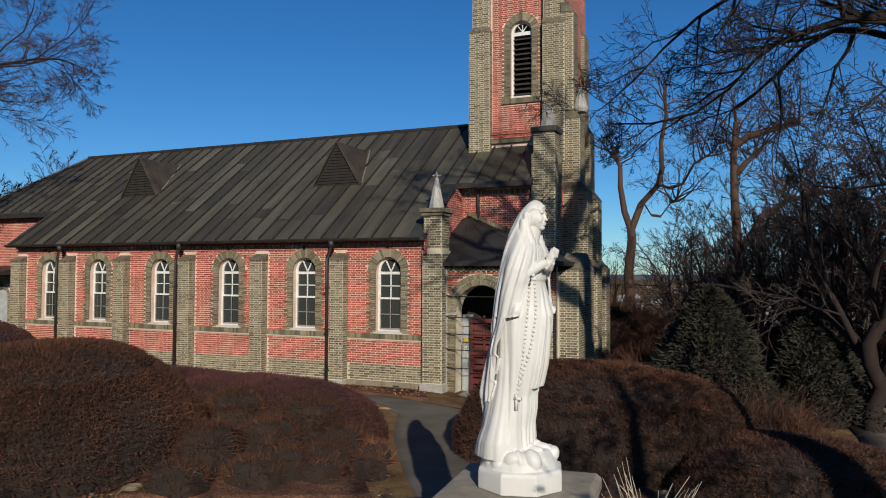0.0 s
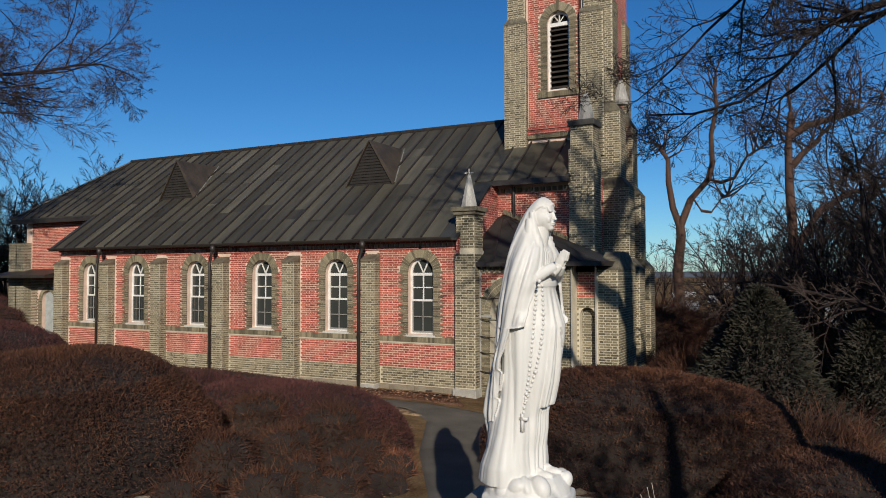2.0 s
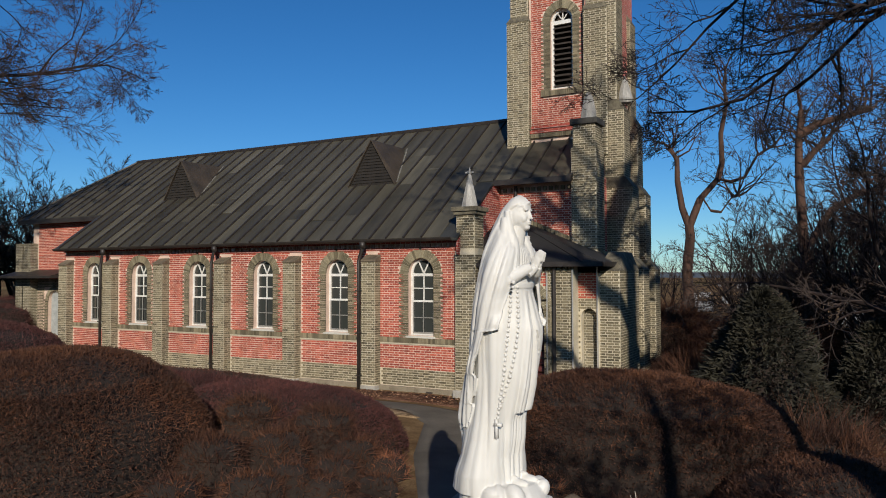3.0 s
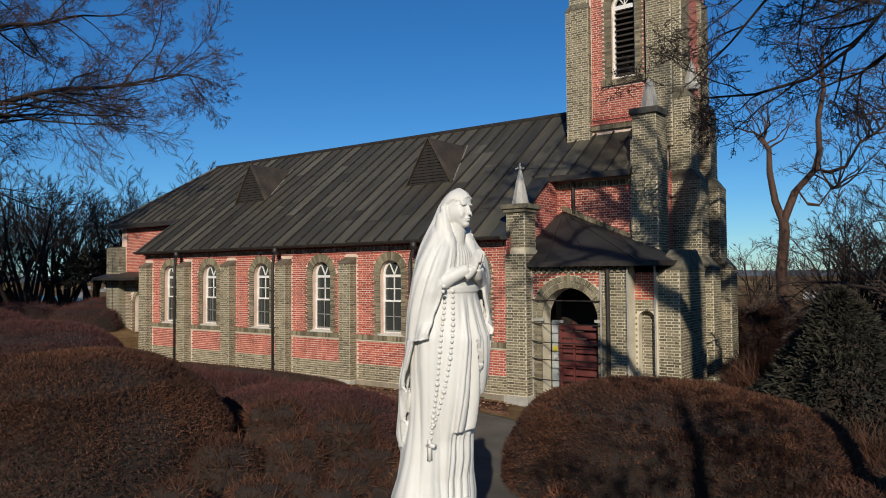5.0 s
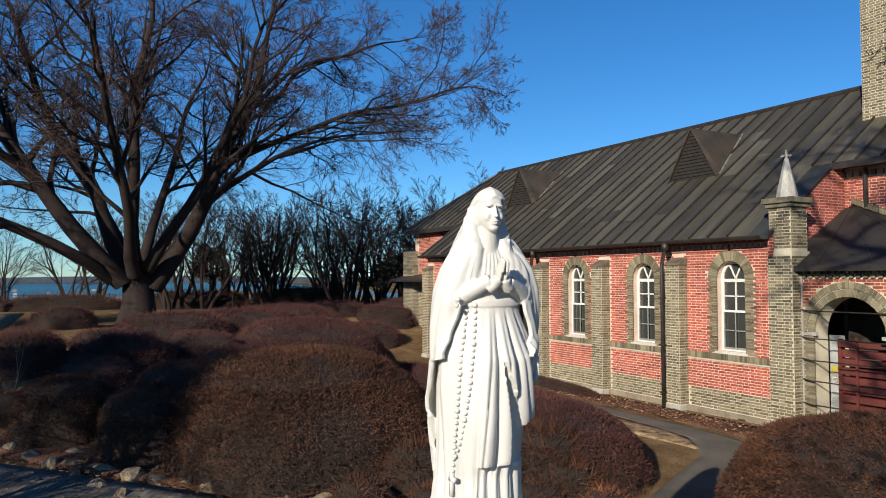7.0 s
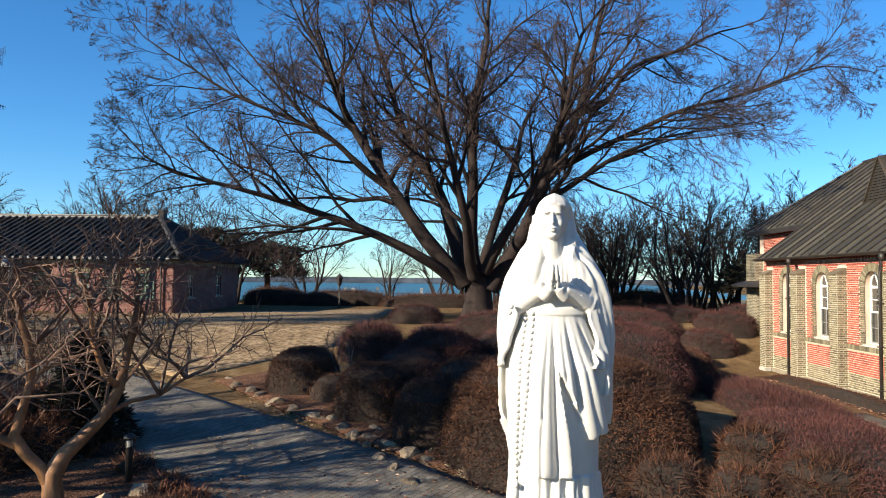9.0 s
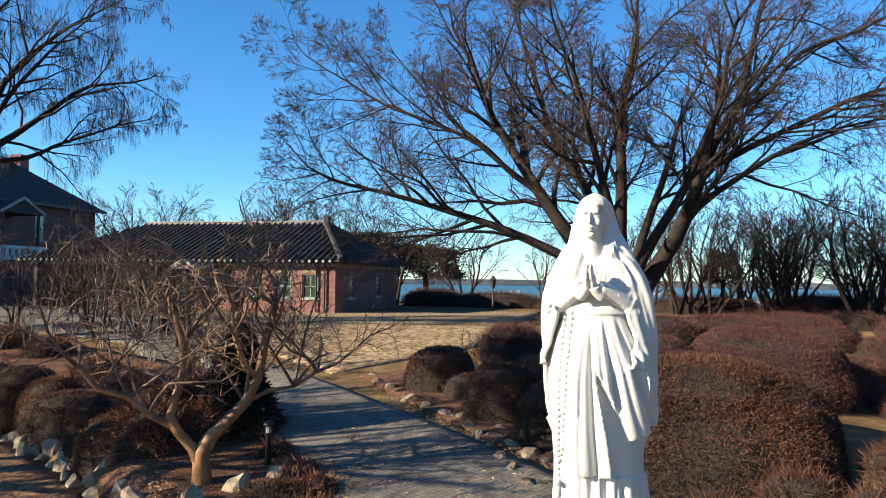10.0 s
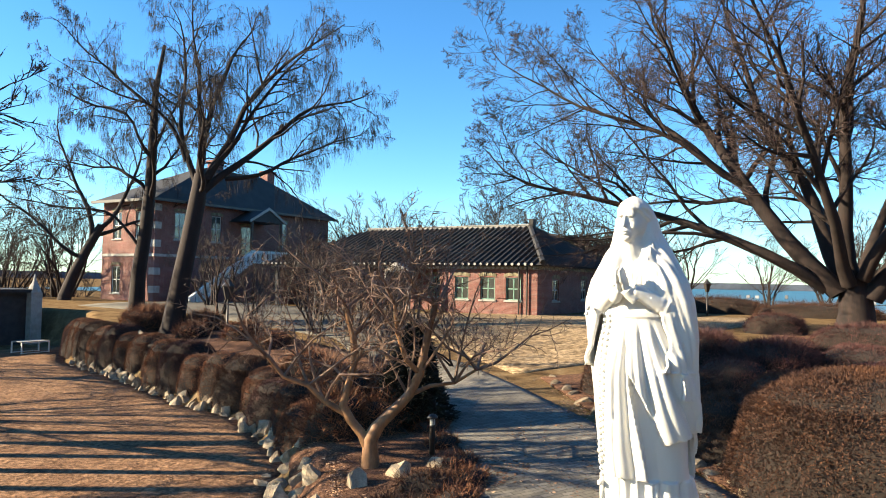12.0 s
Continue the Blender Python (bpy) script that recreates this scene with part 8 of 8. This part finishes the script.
g = Geo()
c3 = [(x, y, hz1 + 0.05) for x, y in corners]
A1, B1 = (-40.8, R1, RZ), (-40.8, R0, RZ)
g.quad(c3[0], c3[1], A1).quad(c3[1], c3[2], B1, A1).quad(c3[2], c3[3], B1).quad(c3[3], c3[0], A1, B1)
g.quad(*[(x, y, hz1 + 0.02) for x, y in corners[::-1]])
hroof = part("roof", g, TILE_DARK, house, "dark grey tiled roof")
# rows of cover tiles down the slopes
for k in range(52):
    y = -27.3 + k * 0.4
    yb = min(max(y, R1), R0)
    f = 1.0
    if y > R0:
        f = max(0.02, (-6.25 - y) / (-6.25 - R0))
    if y < R1:
        f = max(0.02, (y + 27.55) / (R1 + 27.55))
    x0, x1 = -35 + ex, -35 + ex + (-40.8 + 35 - ex) * f
    part("cover_tile", Geo().tube([(x0 + 0.03, y, hz1 + 0.10), (x1, y, hz1 + 0.10 + (RZ - hz1) * f)], 0.075, 6), TILE_DARK, hroof)
    part("eave_tile", Geo().tube([(x0 + 0.02, y, hz1 + 0.09), (x0 + 0.07, y, hz1 + 0.09)], 0.085, 7), PALE_TRIM, hroof)
for k in range(30):
    x = -46.9 + k * 0.42
    f = min(1.0, max(0.02, 1 - abs(x + 40.8) / 6.35))
    part("cover_tile", Geo().tube([(x, -6.25, hz1 + 0.10), (x, -6.25 + (R0 + 6.25) * f, hz1 + 0.10 + (RZ - hz1) * f)], 0.075, 6), TILE_DARK, hroof)
part("ridge", Geo().box(-40.95, -40.65, R1, R0, RZ - 0.05, RZ + 0.16).box(-41.0, -40.6, R1, R0, RZ + 0.16, RZ + 0.22), PALE_TRIM, hroof)
part("ridge_end", Geo().box(-41.05, -40.55, R0, R0 + 0.35, RZ - 0.1, RZ + 0.55), TILE_DARK, hroof, bevel=0.04)
part("hip_ridge", Geo().tube([(-40.8, R0, RZ + 0.1), (-35 + ex, -6.8 + ey, hz1 + 0.2)], 0.16, 6).tube([(-40.8, R0, RZ + 0.1), (-46.6 - ex, -6.8 + ey, hz1 + 0.2)], 0.16, 6), TILE_DARK, hroof)
part("cornice", Geo().box(-35.0, -34.9, -27, -6.8, hz1 - 0.2, hz1).box(-46.6, -34.9, -6.8, -6.7, hz1 - 0.2, hz1), GREY_BRICK, house)
g = Geo()
for k in range(70):
    g.box(-34.9, -34.82, -27 + k * 0.29, -26.85 + k * 0.29, hz1 - 0.17, hz1 - 0.05)
tagged(part("dentil", g, PALE_TRIM, house), kind="stuff")
part("downpipe", Geo().tube([(-34.9, -7.4, hz1), (-34.9, -7.4, hz0 - 0.2)], 0.05, 6).tube([(-34.9, -7.9, hz1), (-34.9, -7.9, hz0 - 0.2)], 0.05, 6), DARK_METAL, house)
g = Geo()
g.hexa([(-35.1, -16.5, 3.95), (-33.6, -16.5, 3.95), (-33.6, -14.5, 3.95), (-35.1, -14.5, 3.95), (-35.1, -15.6, 4.5), (-33.6, -15.6, 4.5), (-33.6, -15.4, 4.5), (-35.1, -15.4, 4.5)])
part("gable", g, PALE_TRIM, house, "small pale gabled entrance hood")
# doorway as a near-black panel, its inner shade put into the colour
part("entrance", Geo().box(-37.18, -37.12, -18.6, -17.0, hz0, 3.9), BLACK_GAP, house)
for y in (-16.35, -14.65):
    part("entrance_post", Geo().tube([(-33.8, y, hz0 - 0.2), (-33.8, y, 3.97)], 0.1, 8), PALE_TRIM, house)

# ---- villa with the double stair ----
vx, vy, vz = -31.0, -34.6, 0.9
villa = thing("villa", (vx - 8, vy - 7, vz), "two-storey red brick villa with a hipped dark roof", "house")
vwin = [(vx - 2.2, 0.5, vz + 5.2, vz + 7.2), (vx - 5.6, 0.5, vz + 5.2, vz + 7.2), (vx - 13.0, 0.5, vz + 5.2, vz + 7.2), (vx - 8.8, 0.65, vz + 3.9, vz + 6.6)]
part("wall", square_wall(vx - 19, vx, vz - 0.6, vz + 8.0, vwin, 0.35, north(vy)), DARK_BRICK, villa, weld=True)
ewin = [(vy - 1.7, 0.5, vz + 1.2, vz + 3.2), (vy - 4.3, 0.5, vz + 1.2, vz + 3.2)]
part("side_wall", square_wall(vy - 6, vy - 0.35, vz - 0.6, vz + 4.0, ewin, 0.35, east(vx)), DARK_BRICK, villa, weld=True)
ewin2 = [(c, h, a + 4.0, b + 4.0) for c, h, a, b in ewin]
part("side_wall", square_wall(vy - 6, vy - 0.35, vz + 4.0, vz + 8.0, ewin2, 0.35, east(vx)), DARK_BRICK, villa, weld=True)
part("rear_wall", Geo().box(vx - 19, vx - 18.65, vy - 6, vy - 0.35, vz - 0.6, vz + 8).box(vx - 18.65, vx - 0.35, vy - 6, vy - 5.65, vz - 0.6, vz + 8), DARK_BRICK, villa)
part("floor", Geo().box(vx - 18.6, vx - 0.4, vy - 5.6, vy - 0.4, vz + 3.8, vz + 4.0), DIM, villa)
for c, h, a, b in vwin:
    plain_window(c, h, a, b, north(vy), villa, GREY_DOOR)
for c, h, a, b in ewin + ewin2:
    plain_window(c, h, a, b, east(vx), villa, WHITE_PAINT)
g = Geo()
e = 0.6
cs = [(vx - 19 - e, vy - 6 - e), (vx + e, vy - 6 - e), (vx + e, vy + e), (vx - 19 - e, vy + e)]
c4 = [(x, y, vz + 8.0) for x, y in cs]
top4 = [(vx - 12.5, vy - 3.6, vz + 11.3), (vx - 6.5, vy - 3.6, vz + 11.3), (vx - 6.5, vy - 2.4, vz + 11.3), (vx - 12.5, vy - 2.4, vz + 11.3)]
g.hexa(c4 + top4)
vroof = part("roof", g, TILE_DARK, villa)
part("eave", Geo().box(vx - 19.6, vx + 0.6, vy + 0.5, vy + 0.66, vz + 7.85, vz + 8.05).box(vx + 0.5, vx + 0.66, vy - 6.6, vy + 0.5, vz + 7.85, vz + 8.05), DARK_METAL, villa)
for x, y in ((vx - 8.5, vy - 3.6), (vx - 15, vy - 4)):
    part("chimney", Geo().box(x - 0.45, x + 0.45, y - 0.45, y + 0.45, vz + 8.5, vz + 12.0).box(x - 0.55, x + 0.55, y - 0.55, y + 0.55, vz + 12.0, vz + 12.25), DARK_BRICK, vroof)
part("string_course", Geo().box(vx - 19, vx + 0.06, vy, vy + 0.06, vz + 3.9, vz + 4.1).box(vx, vx + 0.06, vy - 6, vy, vz + 3.9, vz + 4.1), PALE_TRIM, villa)
for z in (0.0, 1.3, 2.6, 4.6, 5.9, 7.2):
    part("corner_block", Geo().box(vx - 0.5, vx + 0.05, vy - 0.5, vy + 0.05, vz + z, vz + z + 0.5), PALE_TRIM, villa)
g = Geo()
gx, gy = vx - 8.8, vy + 2.4
g.hexa([(gx - 1.9, vy, vz + 6.9), (gx + 1.9, vy, vz + 6.9), (gx + 1.9, gy, vz + 6.9), (gx - 1.9, gy, vz + 6.9), (gx - 0.1, vy, vz + 7.9), (gx + 0.1, vy, vz + 7.9), (gx + 0.1, gy, vz + 7.9), (gx - 0.1, gy, vz + 7.9)])
hood = part("hood", g, TILE_DARK, villa, "small gabled entrance hood")
for sgn in (-1, 1):
    part("barge_board", Geo().hexa([(gx + sgn * 2.0, gy, vz + 6.8), (gx, gy, vz + 7.9), (gx, gy + 0.08, vz + 7.9), (gx + sgn * 2.0, gy + 0.08, vz + 6.8), (gx + sgn * 2.0, gy, vz + 7.0), (gx, gy, vz + 8.12), (gx, gy + 0.08, vz + 8.12), (gx + sgn * 2.0, gy + 0.08, vz + 7.0)]), PALE_TRIM, hood)
    part("hood_post", Geo().tube([(gx + sgn * 1.6, gy - 0.2, vz + 3.6), (gx + sgn * 1.6, gy - 0.2, vz + 6.9)], 0.12, 8), DARK_METAL, hood)
# stair: landing, two flights, white pierced balustrades
stair = thing("double_stair", (gx, vy + 1.5, vz), "outdoor double stair with a white pierced balustrade", "stair")
part("landing", Geo().box(gx - 2.0, gx + 2.0, vy + 0.02, vy + 2.6, vz - 0.6, vz + 3.6), DARK_BRICK, stair)
for sgn in (-1, 1):
    n = 19
    for k in range(n):
        x0 = gx + sgn * (2.0 + 0.30 * k)
        zt = vz + 3.6 - (k + 1) * 3.6 / n
        part("step", Geo().box(min(x0, x0 + sgn * 0.30), max(x0, x0 + sgn * 0.30), vy + 0.3, vy + 2.5, vz - 0.6, zt), PALE_TRIM, stair)
    xa, xb = gx + sgn * 1.9, gx + sgn * 7.9
    part("stair_wall", Geo().hexa([(min(xa, xb), vy + 2.5, vz - 0.6), (max(xa, xb), vy + 2.5, vz - 0.6), (max(xa, xb), vy + 2.7, vz - 0.6), (min(xa, xb), vy + 2.7, vz - 0.6), (min(xa, xb), vy + 2.5, vz + (3.6 if sgn > 0 else 0.0)), (max(xa, xb), vy + 2.5, vz + (0.0 if sgn > 0 else 3.6)), (max(xa, xb), vy + 2.7, vz + (0.0 if sgn > 0 else 3.6)), (min(xa, xb), vy + 2.7, vz + (3.6 if sgn > 0 else 0.0))]), DARK_BRICK, stair)
    for lift0, lift1 in ((0.0, 0.22), (0.78, 1.0)):
        lo = lambda x: vz + 3.6 * (1 - abs(x - xa) / 6.0)
        a, b = min(xa, xb), max(xa, xb)
        part("balustrade_rail", Geo().hexa([(a, vy + 2.48, lo(a) + lift0), (b, vy + 2.48, lo(b) + lift0), (b, vy + 2.74, lo(b) + lift0), (a, vy + 2.74, lo(a) + lift0), (a, vy + 2.48, lo(a) + lift1), (b, vy + 2.48, lo(b) + lift1), (b, vy + 2.74, lo(b) + lift1), (a, vy + 2.74, lo(a) + lift1)]), WHITE_PAINT, stair)
    for k in range(11):
        x = xa + (xb - xa) * (k + 0.3) / 11
        z = vz + 3.6 * (1 - abs(x - xa) / 6.0)
        part("baluster", Geo().hexa([(x - 0.14, vy + 2.52, z + 0.15), (x + 0.14, vy + 2.52, z + 0.15), (x + 0.14, vy + 2.7, z + 0.15), (x - 0.14, vy + 2.7, z + 0.15), (x - 0.14, vy + 2.52, z + 0.85), (x + 0.14, vy + 2.52, z + 0.85), (x + 0.14, vy + 2.7, z + 0.85), (x - 0.14, vy + 2.7, z + 0.85)]), WHITE_PAINT, stair)
for lift0, lift1 in ((0.0, 0.22), (0.78, 1.0)):
    part("balustrade_rail", Geo().box(gx - 1.9, gx + 1.9, vy + 2.48, vy + 2.74, vz + 3.6 + lift0, vz + 3.6 + lift1), WHITE_PAINT, stair)
for k in range(7):
    x = gx - 1.6 + 0.53 * k
    part("baluster", Geo().box(x - 0.12, x + 0.12, vy + 2.52, vy + 2.7, vz + 3.8, vz + 4.4), WHITE_PAINT, stair)
part("stair_plinth", Geo().box(gx - 9.0, gx + 9.0, vy + 2.74, vy + 3.4, vz - 0.6, vz + 0.35), PALE_TRIM, stair)

# ---- dark shed and small things at the lawn's far end ----
shed = thing("shed", (-14, -36, height(-14, -36)), "dark low garden building at the lawn's end", "shed")
sx, sy = -21.5, -33.0
sz = height(sx, sy)
part("wall", Geo().box(sx, sx + 9, sy - 4, sy, sz - 0.5, sz + 3.0), surface("dark_shed_boards", (0.02, 0.02, 0.022), (0.045, 0.043, 0.042), 0.8, 3, 40, 0.2), shed)
part("roof", Geo().box(sx - 0.4, sx + 9.4, sy - 4.4, sy + 0.4, sz + 3.0, sz + 3.2), TILE_DARK, shed)
part("column", Geo().box(sx - 0.3, sx + 0.35, sy - 0.1, sy + 0.5, sz - 0.5, sz + 3.0).lathe((sx + 0.02, sy + 0.2, sz + 3.0), [(0.4, 0), (0.35, 0.15), (0.1, 0.7), (0.03, 1.1)], 8), PALE_TRIM, shed, "pale pointed gate post")

# ---- lamps, fence, railing, far things ----
def path_light(x, y):
    z = height(x, y)
    ob = thing("path_light", (x, y, z), "short dark metal garden path light", "garden light", "path lights")
    part("post", Geo().lathe((x, y, z - 0.1), [(0.055, 0), (0.055, 0.72), (0.062, 0.74)], 12), DARK_METAL, ob, smooth=True)
    part("lens", Geo().lathe((x, y, z + 0.64), [(0.048, 0), (0.048, 0.12)], 12), surface("frosted_lens", (0.30, 0.30, 0.28), (0.38, 0.38, 0.36), 0.3, 4, 30, 0.0), ob)
    part("cap", Geo().lathe((x, y, z + 0.76), [(0.10, 0), (0.105, 0.02), (0.06, 0.07), (0.0, 0.09)], 14), DARK_METAL, ob, smooth=True)
    g = Geo()
    for k in range(4):
        a = math.pi / 4 + k * math.pi / 2
        g.tube([(x + 0.055 * math.cos(a), y + 0.055 * math.sin(a), z + 0.63), (x + 0.055 * math.cos(a), y + 0.055 * math.sin(a), z + 0.77)], 0.007, 4)
    part("cage", g, DARK_METAL, ob)


path_light(-8.8, 2.5)
path_light(-19.5, -6.4)


def lantern(x, y, top, label):
    z = height(x, y)
    ob = thing("street_lamp", (x, y, z), label, "street lamp", "lamps")
    part("pole", Geo().lathe((x, y, z - 0.2), [(0.09, 0), (0.07, 0.5), (0.045, 0.6), (0.04, top - z - 0.55)], 10), DARK_METAL, ob, smooth=True)
    part("lantern", Geo().lathe((x, y, top - 0.75), [(0.12, 0), (0.24, 0.5), (0.24, 0.52)], 6), DARK_METAL, ob)
    part("roof", Geo().lathe((x, y, top - 0.23), [(0.30, 0), (0.12, 0.18), (0.03, 0.3)], 6), DARK_METAL, ob)


lantern(-45.0, 0.4, 3.75, "dark lantern street lamp on the terrace edge")
lantern(-18.2, -13.2, 3.3, "slim pale green garden lamp post")

fence = thing("fence", (-46, 6, height(-46, 6)), "low dark iron fence at the terrace edge", "fence")
pts = [(-45.0, 16), (-47.5, 9), (-49.0, 2), (-49.0, -4)]
for (x0, y0), (x1, y1) in zip(pts, pts[1:]):
    n = 6
    for k in range(n):
        x, y = x0 + (x1 - x0) * k / n, y0 + (y1 - y0) * k / n
        part("post", Geo().tube([(x, y, height(x, y) - 0.1), (x, y, height(x, y) + 1.0)], 0.03, 5), DARK_METAL, fence)
    for lift in (0.35, 0.9):
        part("rail", Geo().tube([(x0, y0, height(x0, y0) + lift), (x1, y1, height(x1, y1) + lift)], 0.025, 4), DARK_METAL, fence)

# white ramp wall and steps on the slope by the church front
ramp_wall = thing("ramp_wall", (1.2, 27, -1.0), "pale stone ramp wall going down the slope", "wall")
g = Geo()
g.hexa([(-0.6, 29.0, -2.5), (-0.35, 29.0, -2.5), (1.75, 24.2, -2.5), (1.5, 24.2, -2.5), (-0.6, 29.0, -0.1), (-0.35, 29.0, -0.1), (1.75, 24.2, -0.75), (1.5, 24.2, -0.75)])
part("body", g, STONE, ramp_wall)
part("coping", Geo().hexa([(-0.68, 29.0, -0.1), (-0.28, 29.0, -0.1), (1.82, 24.2, -0.75), (1.42, 24.2, -0.75), (-0.68, 29.0, 0.02), (-0.28, 29.0, 0.02), (1.82, 24.2, -0.63), (1.42, 24.2, -0.63)]), WHITE_PAINT, ramp_wall)
part("end_post", Geo().box(1.4, 1.85, 23.9, 24.25, -2.5, -0.45), WHITE_PAINT, ramp_wall, bevel=0.02)
tagged(strip("lower_pavement", [(2.0, 15.2), (2.2, 20), (1.9, 24), (0, 30)], [(8.0, 14.0), (9, 20), (9, 25), (6, 32)], 0.05, paving("warm_block_paving", (0.22, 0.11), ((0.25, 0.20, 0.165), (0.19, 0.15, 0.125)), (0.10, 0.085, 0.07)), 8, 8), "warm grey block paving below the hedge", "path", kind="structure")

# dry flower stalks by the pedestal
stalks = thing("dry_stalks", (-0.85, 9.3, -0.2), "pale dry flower stalks beside the pedestal", "plant")
rs = random.Random(6)
for k in range(26):
    a, r = rs.uniform(0, 6.28), rs.uniform(0.02, 0.28)
    x, y = -0.8 + r * math.cos(a), 9.1 + r * math.sin(a)
    part("stalk", Geo().tube([(x, y, -0.25), (x + 0.1 * math.cos(a), y + 0.1 * math.sin(a), 0.7 + rs.uniform(0, 0.3)), (x + 0.3 * math.cos(a), y + 0.3 * math.sin(a), 1.0 + rs.uniform(0, 0.35))], [0.008, 0.006, 0.003], 4), surface("dry_stalk" + str(k), (0.36, 0.31, 0.24), (0.5, 0.45, 0.36), 0.9, 8, 40, 0.0), stalks)

# wire cage on the lawn
cage = thing("wire_cage", (-18.4, -27.6, height(-18.4, -27.6)), "low pale wire cage on the lawn", "cage")
cx, cy = -18.4, -27.6
cz = height(cx, cy)
for x in (cx - 0.7, cx + 0.7):
    for y in (cy - 0.45, cy + 0.45):
        part("post", Geo().box(x - 0.03, x + 0.03, y - 0.03, y + 0.03, cz - 0.05, cz + 0.65), WHITE_PAINT, cage)
for y in (cy - 0.45, cy + 0.45):
    for z in (0.1, 0.62):
        part("rail", Geo().box(cx - 0.7, cx + 0.7, y - 0.02, y + 0.02, cz + z, cz + z + 0.04), WHITE_PAINT, cage)
part("lid", Geo().box(cx - 0.72, cx + 0.72, cy - 0.47, cy + 0.47, cz + 0.665, cz + 0.69), SCREEN, cage)

# ---- distance: sea, fields, town, hills ----
WATER, wt, wb = nodes_of("sea")
wb.inputs["Base Color"].default_value = (0.012, 0.060, 0.062, 1)
wb.inputs["Roughness"].default_value = 0.35
bumped(wt, wb, noisy(wt, 0.05, 3, 0.6), 0.3, 1.0)
tagged(part("sea", Geo().quad((-3400, -1500, -15.0), (-480, -900, -15.0), (-480, 300, -15.0), (-3400, 900, -15.0)), WATER), "blue-green sea inlet in the distance", "water", kind="structure")
# distance haze is put into the hills' blue-grey colour
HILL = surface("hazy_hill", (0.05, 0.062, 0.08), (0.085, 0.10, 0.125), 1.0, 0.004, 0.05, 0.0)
g = Geo()
rh = random.Random(9)
n = 220
for k in range(n + 1):
    a = 2 * math.pi * k / n
    R = 3000
    hh = 6 + 16 * max(0, noise.noise(Vector((math.cos(a) * 2.2, math.sin(a) * 2.2, 0.3)))) + 10 * max(0, noise.noise(Vector((math.cos(a) * 7, math.sin(a) * 7, 2.3))))
    g.v += [(R * math.cos(a), R * math.sin(a), -20), (R * math.cos(a), R * math.sin(a), hh), ((R + 400) * math.cos(a), (R + 400) * math.sin(a), -20)]
for k in range(n):
    a, b = 3 * k, 3 * (k + 1)
    g.f += [(a, b, b + 1, a + 1), (a + 1, b + 1, b + 2, a + 2)]
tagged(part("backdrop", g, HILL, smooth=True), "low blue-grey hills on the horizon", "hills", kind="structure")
TOWN = surface("far_white_walls", (0.08, 0.08, 0.085), (0.34, 0.34, 0.34), 0.8, 0.02, 1, 0.0, island=0.5)
g = Geo()
rt = random.Random(17)
for k in range(260):
    if k % 3:
        a = rt.uniform(0.05, 1.75)
    else:
        a = rt.uniform(2.2, 3.3)
    R = rt.uniform(220, 1200)
    x, y = R * math.cos(a), R * math.sin(a) + 10
    w, d, h = rt.uniform(3, 9), rt.uniform(3, 6), rt.uniform(1.5, 4)
    g.box(x - w / 2, x + w / 2, y - d / 2, y + d / 2, -17, -14 + h)
tagged(part("far_town", g, TOWN), "scattered far white buildings on the plain", "buildings", kind="stuff")
FIELD = surface("far_dry_fields", (0.16, 0.115, 0.06), (0.34, 0.25, 0.13), 1.0, 0.012, 0.3, 0.0, stretch=(1, 0.4, 1))
FIELD.node_tree.nodes["Principled BSDF"].inputs["Specular IOR Level"].default_value = 0.0
HILL.node_tree.nodes["Principled BSDF"].inputs["Specular IOR Level"].default_value = 0.0
g = Geo()
for k in range(60):
    a, R = rt.uniform(0.1, 2.9), rt.uniform(110, 1500)
    x, y = R * math.cos(a), R * math.sin(a)
    s = R * 0.12
    c, q = math.cos(a + 0.4), math.sin(a + 0.4)
    g.quad(*[(x + u * c - v * q, y + u * q + v * c, -14.6) for u, v in ((-s, -s * 0.4), (s, -s * 0.4), (s, s * 0.4), (-s, s * 0.4))])
tagged(part("far_fields", g, FIELD), "dry yellow fields on the far plain", "fields", kind="stuff")
